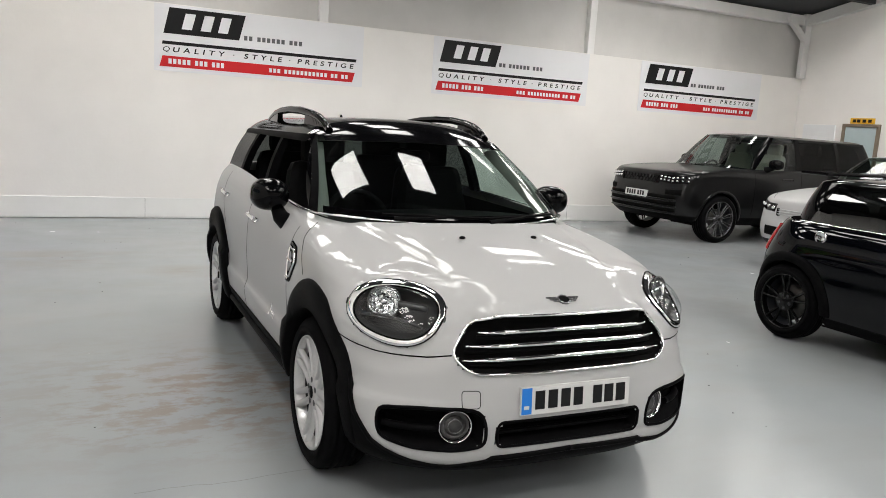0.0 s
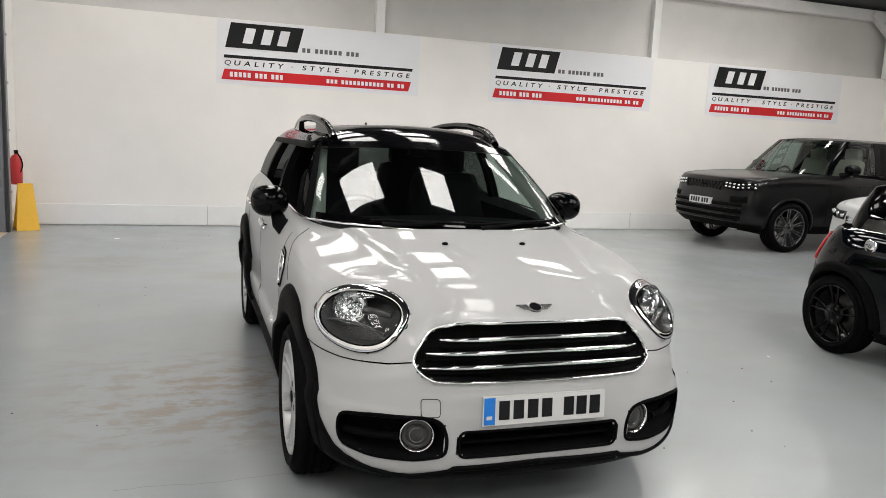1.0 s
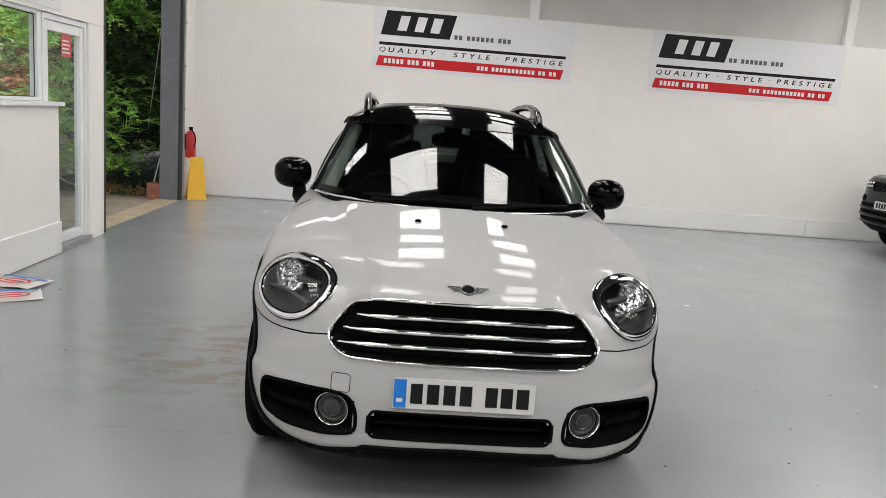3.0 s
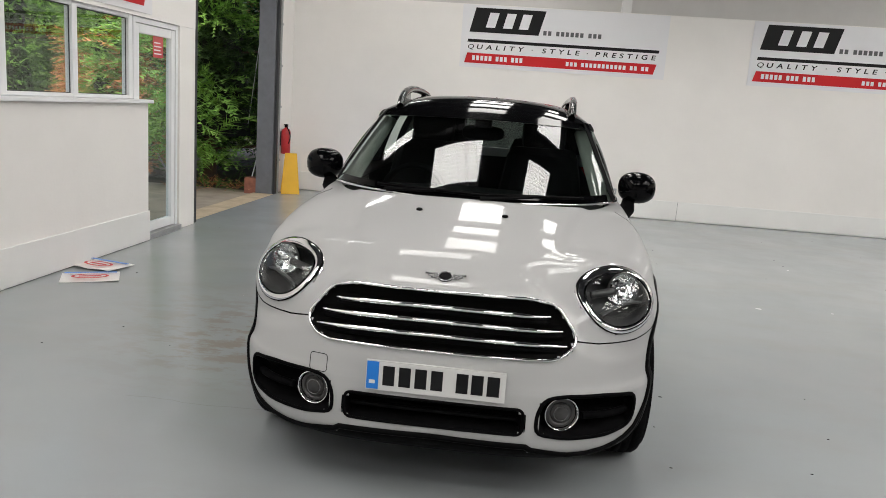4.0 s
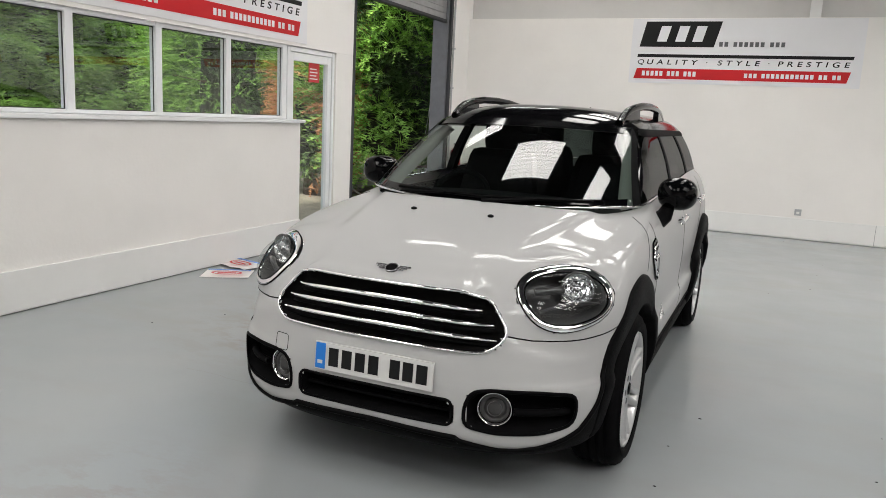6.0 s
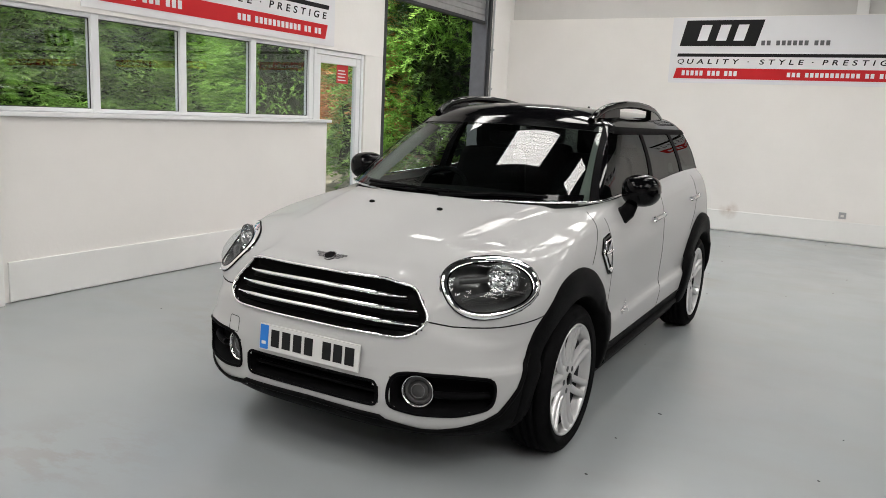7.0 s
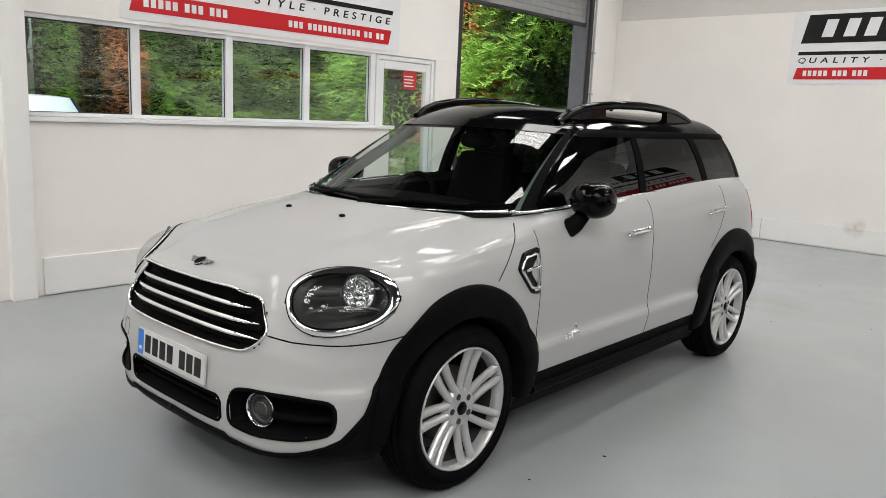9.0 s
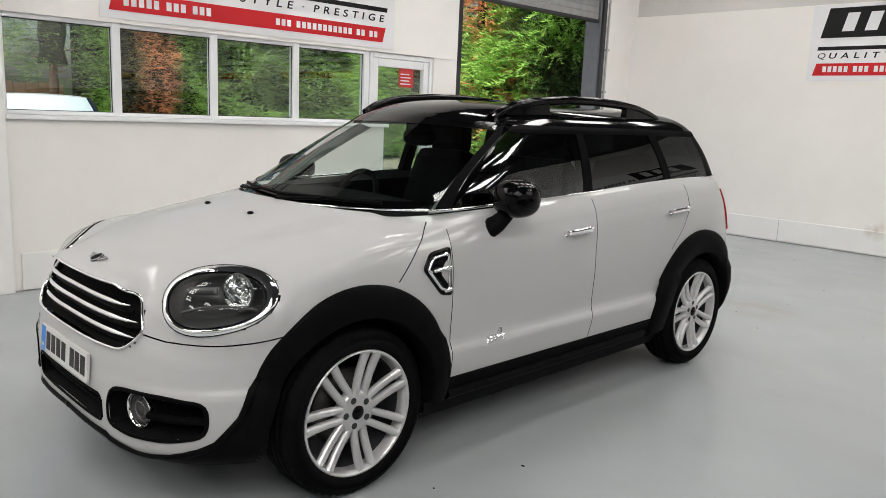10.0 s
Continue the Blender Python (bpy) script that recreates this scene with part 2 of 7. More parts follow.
floor = structure(box("floor", (WEST - 0.38, SOUTH - 0.2, -0.12), (EAST + 0.2, NORTH + 0.3, 0.0), M_FLOOR), "worn pale grey painted concrete showroom floor", "floor")
ground = structure(box("ground", (-900, -900, -0.5), (900, 900, -0.14), M_EARTH), "dark earth and leaf litter outside", "ground")
structure(box("pavement", (-4.6, -30.0, -0.3), (WEST - 0.41, 11.3, -0.02), M_CONCRETE), "pale concrete yard outside the shutter door", "pavement")
structure(box("threshold", (WEST - 0.40, 7.98, -0.1), (WEST - 0.09, 10.945, 0.004), M_SAND), "sandy strip of bare concrete under the shutter", "threshold")

# north wall: smooth panel to 3.05 m, sheet wall and steel columns above
structure(box("wall_north", (WEST - 0.3, NORTH + 0.12, 0), (EAST + 0.2, NORTH + 0.3, EAVES + 0.3), M_SHEET), "white painted sheet wall above the wall panels", "wall")
structure(box("wall_north_panel", (WEST - 0.12, NORTH, 0), (EAST, NORTH + 0.12, 3.05), M_WALL, bevel=0.004), "smooth white wall panelling with a flat ledge on top", "wall")
for x in (3.46, 8.43):
    structure(box("steel_column", (x - 0.07, NORTH + 0.004, 3.05), (x + 0.07, NORTH + 0.118, EAVES), M_TRIM, bevel=0.004), "white painted steel wall column", "column")
structure(box("eaves_beam", (WEST, NORTH - 0.06, 4.12), (EAST, NORTH + 0.118, 4.32), M_TRIM, bevel=0.006), "white painted steel eaves beam", "beam")
structure(box("baseboard_north", (WEST - 0.12, NORTH - 0.02, 0.009), (EAST, NORTH + 0.001, 0.30), M_TRIM, bevel=0.006), "tall white skirting board", "baseboard")
for x in (0.9, 4.55, 8.2):
    structure(box("baseboard_joint", (x - 0.002, NORTH - 0.0212, 0.012), (x + 0.002, NORTH - 0.0195, 0.296), M_GREYINK), "thin open joint in the skirting board", "joint")
# east and south walls
structure(box("wall_east", (EAST, SOUTH, 0), (EAST + 0.2, NORTH + 0.12, 6.4), M_WALL), "plain white gable wall", "wall")
structure(box("wall_south", (WEST - 0.3, SOUTH - 0.2, 0), (EAST + 0.2, SOUTH, EAVES + 0.3), M_WALL), "plain white wall", "wall")
# gable rafters on the east wall
for y0, z0, y1, z1 in ((NORTH, EAVES - 0.15, RIDGE_Y, RIDGE_Z - 0.15), (SOUTH, EAVES - 0.15, RIDGE_Y, RIDGE_Z - 0.15)):
    bm = bmesh.new()
    add_box(bm, (-0.07, -0.005, -0.1), (0.07, math.hypot(y1 - y0, z1 - z0), 0.1))
    bmesh.ops.transform(bm, matrix=Matrix.Translation((EAST - 0.08, y0, z0)) @ Matrix.Rotation(math.atan2(y1 - y0, 1e-9) - math.pi / 2, 4, 'Z') @ Matrix.Rotation(math.atan2(z1 - z0, abs(y1 - y0)), 4, 'X'), verts=bm.verts)
    structure(part("gable_rafter", bm, M_TRIM), "white painted sloping steel rafter", "rafter")
structure(box("corner_column", (EAST - 0.19, NORTH - 0.1, 3.05), (EAST - 0.02, NORTH - 0.001, EAVES), M_TRIM, bevel=0.005), "white painted steel corner column", "column")
bm = bmesh.new()
add_box(bm, (-0.72, -0.05, -0.05), (0.0, 0.05, 0.05), 0.004)
bmesh.ops.transform(bm, matrix=Matrix.Translation((EAST - 0.12, NORTH - 0.07, 3.80)) @ Matrix.Rotation(radians(38), 4, 'Y'), verts=bm.verts)
structure(part("corner_brace", bm, M_TRIM), "white painted sloping brace between column and eaves beam", "brace")
# west wall: windows on a low wall, glazed door, shutter opening
WIN0, WIN1, SILL, HEAD = 3.20, 6.62, 1.375, 2.10
structure(box("wall_west_low", (WEST - 0.25, SOUTH, 0), (WEST + 0.035, 6.86, 1.335), M_WALL, bevel=0.004), "white painted low wall under the windows", "wall")
structure(box("baseboard_west", (WEST + 0.034, 3.22, 0.008), (WEST + 0.052, 6.861, 0.30), M_TRIM, bevel=0.005), "tall white skirting board", "baseboard")
structure(box("window_sill", (WEST - 0.2, 3.16, 1.337), (WEST + 0.075, 6.90, 1.372), M_UPVC, bevel=0.008), "white window ledge with a rounded edge", "sill")
structure(box("wall_west_high", (WEST - 0.25, SOUTH, 2.13), (WEST, 7.97, EAVES + 1.2), M_WALL), "white wall above the windows", "wall")
structure(box("wall_west_side", (WEST - 0.25, SOUTH, 1.337), (WEST, 3.14, 2.129), M_WALL), "white wall beside the windows", "wall")
structure(box("wall_column_west", (WEST + 0.001, 2.98, 0), (WEST + 0.10, 3.155, EAVES), M_TRIM, bevel=0.006), "white boxed wall column", "column")
structure(box("wall_west_pier", (WEST - 0.11, 7.60, 0), (WEST, 7.97, 2.129), M_WALL, bevel=0.004), "white pier beside the shutter opening", "wall")
structure(box("wall_west_end", (WEST - 0.37, 11.06, 0), (WEST - 0.12, NORTH + 0.12, EAVES + 0.6), M_WALL), "white end of the wall beside the shutter", "wall")
structure(box("wall_over_shutter", (WEST - 0.25, 7.971, 3.35), (WEST, 11.059, EAVES + 0.9), M_WALL), "white wall above the shutter", "wall")

# windows: four lights in white frames
win = structure(empty("window_1"), "row of four white framed windows facing the hedge", "window")
gx = WEST - 0.06
edges = [WIN0, 4.035, 4.905, 5.775, WIN1 + 0.03]
box("window_frame", (gx - 0.035, WIN0 - 0.055, SILL), (gx + 0.035, WIN0 + 0.0, HEAD + 0.03), M_UPVC, win, bevel=0.006)
for k, y in enumerate(edges[1:]):
    box("mullion", (gx - 0.035, y - 0.035, SILL), (gx + 0.035, y + 0.035, HEAD + 0.03), M_UPVC, win, bevel=0.006)
for a, b in zip(edges, edges[1:]):
    a2 = a + (0.035 if a > WIN0 else 0)
    box("bottom_rail", (gx - 0.033, a2, SILL + 0.0), (gx + 0.033, b - 0.035, SILL + 0.03), M_UPVC, win, bevel=0.005)
    box("top_rail", (gx - 0.033, a2, HEAD - 0.005), (gx + 0.033, b - 0.035, HEAD + 0.03), M_UPVC, win, bevel=0.005)
    pane = box("pane", (gx - 0.004, a2, SILL + 0.03), (gx + 0.002, b - 0.035, HEAD - 0.005), M_GLASS, win)
    pane.visible_shadow = False
    zl, zh = SILL + 0.03, HEAD - 0.005
    for lo, hi in (((a2, zl), (a2 + 0.007, zh)), ((b - 0.042, zl), (b - 0.035, zh)), ((a2 + 0.008, zl), (b - 0.043, zl + 0.006)), ((a2 + 0.008, zh - 0.009), (b - 0.043, zh))):
        box("gasket", (gx + 0.003, lo[0], lo[1]), (gx + 0.009, hi[0], hi[1]), M_SEAL, win)
# glazed door
dr = structure(empty("door_1"), "white framed glazed door with a red notice", "door")
d0, d1, dt = 6.69, 7.598, 2.125
for lo, hi in (((d0, 0.0), (d0 + 0.045, dt)), ((d1 - 0.045, 0.0), (d1, dt))):
    box("door_frame", (gx - 0.04, lo[0], lo[1]), (gx + 0.04, hi[0], hi[1]), M_UPVC, dr, bevel=0.005)
box("door_frame", (gx - 0.039, d0 + 0.046, dt - 0.05), (gx + 0.039, d1 - 0.046, dt), M_UPVC, dr, bevel=0.005)
for a, b in ((d0 + 0.05, d0 + 0.125), (d1 - 0.125, d1 - 0.05)):
    box("door_stile", (gx - 0.03, a, 0.06), (gx + 0.03, b, dt - 0.055), M_UPVC, dr, bevel=0.006)
for a, b in ((0.06, 0.15), (dt - 0.14, dt - 0.056)):
    box("door_rail", (gx - 0.029, d0 + 0.126, a), (gx + 0.029, d1 - 0.126, b), M_UPVC, dr, bevel=0.006)
box("door_sill", (gx - 0.06, d0, 0.0), (gx + 0.09, d1, 0.055), M_ALU, dr, bevel=0.004)
pane = box("pane", (gx - 0.004, d0 + 0.12, 0.145), (gx + 0.002, d1 - 0.12, dt - 0.135), M_GLASS, dr)
pane.visible_shadow = False
notice = tagged(empty("door_notice"), "red and white notice stuck to the glazed door", "notice")
box("sheet", (gx + 0.0035, 7.13, 1.78), (gx + 0.006, 7.34, 2.00), M_RED, notice)
for k in range(4):
    box("print_bar", (gx + 0.0062, 7.15, 1.81 + 0.035 * k), (gx + 0.007, 7.30 - 0.02 * (k % 2), 1.822 + 0.035 * k), M_PAPER, notice)
# shutter
sh = structure(empty("shutter_1"), "raised grey roller shutter with steel guides", "shutter")
for k in range(5):
    box("slat", (WEST - 0.19, 7.98, 2.93 + 0.085 * k), (WEST - 0.15, 10.945, 3.012 + 0.085 * k), M_ALU, sh, bevel=0.006)
box("bottom_bar", (WEST - 0.21, 7.98, 2.885), (WEST - 0.13, 10.945, 2.928), M_DARKSTEEL, sh, bevel=0.006)
box("guide_rail", (WEST - 0.24, 7.975, 0), (WEST - 0.10, 8.03, 2.884), M_TRIM, sh, bevel=0.004)
box("guide_seal", (WEST - 0.25, 8.031, 0), (WEST - 0.13, 8.06, 2.884), M_DARKSTEEL, sh, bevel=0.003)
box("edge_strip", (WEST - 0.10, 7.971, 0.005), (WEST - 0.006, 8.045, 2.884), M_DARKSTEEL, sh, bevel=0.004)
box("guide_post", (WEST - 0.37, 10.95, 0), (WEST - 0.115, 11.055, 3.34), M_STEEL, sh, bevel=0.008)
box("edge_channel", (WEST - 0.114, 10.975, 0), (WEST - 0.075, 11.05, 3.34), M_DARKSTEEL, sh, bevel=0.005)
structure(box("brick_pier", (WEST - 0.56, 10.98, -0.1), (WEST - 0.375, 11.2, 0.22), M_BRICK, bevel=0.01), "red brick stub beside the shutter post", "brickwork")
pipe = tagged(empty("conduit"), "galvanised conduit with a switch box on the wall end", "conduit")
bm = bmesh.new()
add_cyl(bm, (WEST - 0.085, 11.12, 0.0), (WEST - 0.085, 11.12, 3.3), 0.016, seg=10)
part("pipe", bm, M_ALU, pipe, smooth=False)
for z in (0.5, 1.3, 1.9, 2.5):
    box("bracket", (WEST - 0.119, 11.09, z), (WEST - 0.06, 11.15, z + 0.03), M_ALU, pipe, bevel=0.004)

# roof: sloping dark sheets with rows of daylight panels between purlins
def roof_z(y):
    return RIDGE_Z - 0.3 - (RIDGE_Z - EAVES) * abs(y - RIDGE_Y) / (NORTH - RIDGE_Y)


# (x from, x to, y from, y to) of each glowing roof panel
ROWS = [(4.24 + 1.26 * k, 5.0 + 1.26 * k) for k in range(5)]
LIGHTS = [(0.6, 1.74, 5.62, 6.27), (2.9, 3.5, 5.54, 6.17), (2.98, 3.58, *ROWS[0])]
for row in ROWS[2:]:
    # columns from x 7.9 on are not known rooflights; added for brightness
    LIGHTS += [(1.3, 2.1, *row), (3.0, 3.65 - 0.35 * (row == ROWS[4]), *row), (7.9, 9.0, *row), (11.0, 11.7, *row)]
LIGHTS += [(5.2, 6.3, *ROWS[3]), (5.2, 6.2, 7.33, 7.52)]
# the strips at y 10.5 are added glow to brighten the north wall
LIGHTS += [(x, x + w, 10.5, 10.88) for x, w in ((-1.0, 1.2), (1.3, 0.8), (8.0, 1.3), (10.2, 1.0))] + [(-0.95, -0.1, 6.75, 7.0)]
# added fill over the south end, where no rooflight is known
LIGHTS += [(0.5, 1.5, -4.2, -3.0), (2.6, 3.6, -4.2, -3.0), (2.6, 3.6, -1.9, -0.9)]
# more added fill overhead, west and east, set by brightness alone
for y in (-2.2, -0.7, 0.8):
    LIGHTS += [(-1.1, 0.2, y, y + 1.0), (5.6, 7.3, y, y + 1.0), (8.0, 9.4, y + 0.6, y + 1.6), (10.6, 12.0, y, y + 1.0)]
bm = bmesh.new()
for y0, y1 in ((RIDGE_Y, NORTH + 0.3), (SOUTH - 0.2, RIDGE_Y)):
    vs = [bm.verts.new((x, y, roof_z(y) + 0.3 + dz)) for dz in (0, 0.05) for x, y in ((WEST - 0.3, y0), (EAST + 0.2, y0), (EAST + 0.2, y1), (WEST - 0.3, y1))]
    for f in ((3, 2, 1, 0), (4, 5, 6, 7), (0, 1, 5, 4), (1, 2, 6, 5), (2, 3, 7, 6), (3, 0, 4, 7)):
        bm.faces.new([vs[i] for i in f])
structure(part("ceiling", bm, M_ROOF), "dark sheet roof over white steel purlins", "ceiling")
for xa, xb, y0, y1 in LIGHTS:
    n = 24
    vs, fs = [], []
    for i in range(n + 1):
        yy = y0 + (y1 - y0) * i / n
        for k, xx in enumerate((xa, xb)):
            vs.append((xx, yy, roof_z(yy) + 0.27 + 0.010 * math.sin(i * math.pi * 0.75)))
    for i in range(n):
        fs.append((2 * i, 2 * i + 2, 2 * i + 3, 2 * i + 1))
    panel = structure(raw("rooflight", vs, fs, M_LIGHT), "bright corrugated roof panel; some are added fill light", "rooflight")
    # shading of the corrugation, added as dimmer strips below the panel
    bm = bmesh.new()
    for i in range(1, 9):
        yy = y0 + (y1 - y0) * i / 9
        add_box(bm, (xa, yy - 0.007, roof_z(yy) + 0.245), (xb, yy + 0.007, roof_z(yy) + 0.254))
    part("dim_stripes", bm, M_STRIPE, panel)
for y in (-5.7, -4.45, -2.55, -0.95, 0.55, 2.1, 3.3, 4.02, 5.25, 6.51, 7.77, 9.03, 10.29):
    structure(box("purlin", (WEST, y - 0.06, roof_z(y) + 0.06), (EAST, y + 0.06, roof_z(y) + 0.24), M_DARKSTEEL), "dark steel roof purlin", "purlin")


# banners: white vinyl, dark block, rules, words, red band
def words(name, text, size, mat, parent, m, align='LEFT', fit=None, bold=0.0, shear=0.0, spacing=1.0):
    cu = bpy.data.curves.new(name, 'FONT')
    cu.body, cu.size, cu.align_x, cu.extrude, cu.offset, cu.shear, cu.space_character = text, size, align, 0.0008, bold, shear, spacing
    tmp = bpy.data.objects.new(name, cu)
    scene.collection.objects.link(tmp)
    dg = bpy.context.evaluated_depsgraph_get()
    me = bpy.data.meshes.new_from_object(tmp.evaluated_get(dg))
    bpy.data.objects.remove(tmp)
    if fit:
        xs = [v.co.x for v in me.vertices]
        k, x0 = fit / (max(xs) - min(xs)), min(xs)
        for v in me.vertices:
            v.co.x = (v.co.x - x0) * k
    # each letter is a mesh of its own
    home = list(range(len(me.vertices)))

    def root_of(i):
        while home[i] != i:
            home[i] = home[home[i]]
            i = home[i]
        return i
    for p in me.polygons:
        for i in p.vertices[1:]:
            home[root_of(i)] = root_of(p.vertices[0])
    groups = collections.defaultdict(list)
    for p in me.polygons:
        groups[root_of(p.vertices[0])].append(tuple(p.vertices))
    for fs in groups.values():
        at = {i: k for k, i in enumerate(sorted({i for f in fs for i in f}))}
        raw(name, [me.vertices[i].co for i in at], [tuple(at[i] for i in f) for f in fs], mat, parent).matrix_basis = m
    bpy.data.meshes.remove(me)


def slab(name, pts, mat, parent, y0, y1, label=""):
    """A flat plate from points (x, z), from depth y0 back to y1."""
    n = len(pts)
    vs = [(x, y0, z) for x, z in pts] + [(x, y1, z) for x, z in pts]
    fs = [tuple(range(n)), tuple(range(2 * n - 1, n - 1, -1))] + [((i + 1) % n, i, n + i, n + (i + 1) % n) for i in range(n)]
    return raw(name, vs, fs, mat, parent, label)


def letter_bars(name, words_of, x0, x1, z0, z1, mat, parent):
    """Plain upright bars, one for each letter of words with so many letters."""
    step = (x1 - x0) / (sum(words_of) + 0.7 * (len(words_of) - 1))
    x = x0
    for n in words_of:
        for _ in range(n):
            slab(name, [(x, z0), (x + 0.68 * step, z0), (x + 0.68 * step, z1), (x, z1)], mat, parent, -0.0127, -0.0084)
            x += step
        x += 0.7 * step


def banner(m, label):
    ob = empty("banner", m)
    tagged(ob, label, "banner", "banners on the walls")
    W, H = 3.09, 0.925
    slab("sheet", [(0, 0), (W, 0), (W, H), (0, H)], M_VINYL, ob, -0.008, 0)
    s = 0.10
    slab("logo_block", [(0.12, 0.525), (1.17, 0.525), (1.26, 0.885), (0.20, 0.885)], M_BLACKINK, ob, -0.0115, -0.0082)
    # the mark inside the block, as plain white strokes
    for x in (0.36, 0.62, 0.86):
        slab("logo_stroke", [(x + 0.005, 0.60), (x + 0.145, 0.60), (x + 0.20, 0.82), (x + 0.06, 0.82)], M_VINYL, ob, -0.0125, -0.0117)
    letter_bars("name_bar", (2, 6, 3), 1.24, 2.13, 0.535, 0.60, M_GREYINK, ob)
    slab("rule", [(0.10, 0.375), (2.975, 0.375), (2.985, 0.42), (0.11, 0.42)], M_BLACKINK, ob, -0.0115, -0.0082)
    for text, x, fit, bold in (("Q", 0.0, 0.093, 0.0), ("UALITY", 0.135, 0.725, 0.0016), ("\u00b7", 0.97, 0.022, 0.0), ("STYLE", 1.13, 0.57, 0.0016), ("\u00b7", 1.80, 0.022, 0.0), ("PRESTIGE", 1.93, 0.90, 0.0016)):
        words("letter", text, 0.098, M_BLACKINK, ob, Matrix.Translation((0.115 + x, -0.0095, 0.275)) @ Matrix.Rotation(math.pi / 2, 4, 'X'), fit=fit, bold=bold, shear=0.15, spacing=1.75)
    slab("red_band", [(0.07, 0.065), (2.925, 0.065), (2.965, 0.215), (0.11, 0.215)], M_REDINK, ob, -0.0115, -0.0082)
    letter_bars("number_bar", (5, 3, 3), 0.19, 0.98, 0.108, 0.178, M_VINYL, ob)
    letter_bars("address_bar", (3, 11, 2, 2), 1.62, 2.87, 0.108, 0.168, M_VINYL, ob)
    return ob


for x in (1.02, 5.32, 9.60):
    banner(pose(x, NORTH - 0.002, 2.115), "white vinyl banner with black and red print on the wall panel")
banner(pose(WEST + 0.002, 3.90, 2.165, 0, 0, 90), "white vinyl banner with black and red print above the windows")



# ---- cars ----
from mathutils.bvhtree import BVHTree

M_WHITECAR = material("white_car_paint", (0.434, 0.436, 0.436), 0.5, coat=0.42, spec=0.03)
M_BLACKCAR = material("black_car_paint", (0.0015, 0.0018, 0.003), 0.04, spec=0.3)
M_GREYCAR = material("dark_grey_metallic_paint", (0.0045, 0.0046, 0.005), 0.3, coat=0.5, spec=0.1)
M_CREAM = material("cream_leather", (0.50, 0.47, 0.41), 0.6, var=0.06, scale=12)
M_FARALLOY = material("two_tone_alloy", (0.10, 0.10, 0.105), 0.25, metal=0.8, coat=0.3)
M_CARGLASS = glass_material("tinted_car_glass", (0.60, 0.69, 0.65), 1.5)
# opaque and pale: a bright reflection is painted into these panes
M_SKYGLASS = material("painted_reflection_glass", (0.48, 0.58, 0.60), 0.5, var=0.05, scale=3)
M_DARKGLASS = glass_material("dark_privacy_glass", (0.09, 0.10, 0.098), 2.4)
M_SIDEGLASS = glass_material("side_window_glass", (0.52, 0.60, 0.57), 2.5)
M_OFFGLASS = glass_material("bright_windscreen_glass", (0.42, 0.50, 0.47), 2.6)
M_BLACKGLASS = glass_material("near_black_privacy_glass", (0.05, 0.055, 0.055), 0.6)
M_LAMPGLASS = glass_material("clear_lamp_glass", (0.90, 0.92, 0.92), 0.9)
M_RUBBER = material("tyre_rubber", (0.0045, 0.0045, 0.005), 0.62, var=0.25, scale=14, bump=0.15, bump_scale=90, spec=0.03)
M_ALLOY = material("silver_alloy", (0.56, 0.56, 0.565), 0.36, metal=0.6, coat=0.4)
M_GUNMETAL = material("gunmetal_alloy", (0.30, 0.30, 0.31), 0.25, metal=0.8, coat=0.5)
M_DARKALLOY = material("black_alloy", (0.002, 0.002, 0.0022), 0.15, spec=0.2)
M_DISC = material("brake_disc_steel", (0.07, 0.068, 0.065), 0.4, metal=0.9)
M_INTERIOR = material("black_car_interior", (0.005, 0.005, 0.0055), 0.7, var=0.2, scale=10, spec=0.06)
M_HEADLIN = material("grey_headlining", (0.25, 0.245, 0.235), 0.8, var=0.05, scale=10)
M_LAMPGREY = material("lamp_housing_grey", (0.05, 0.049, 0.05), 0.35, coat=0.2)
M_REFLECT = material("lamp_reflector", (0.86, 0.87, 0.88), 0.14, metal=1.0)
# near-black: the shade in seams, slots and below the car put into the colour
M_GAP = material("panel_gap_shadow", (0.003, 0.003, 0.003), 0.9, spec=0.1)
M_TAILRED = material("red_tail_lamp", (0.45, 0.008, 0.01), 0.1, coat=1.0)
M_PLATE = material("white_number_plate", (0.62, 0.62, 0.61), 0.25)


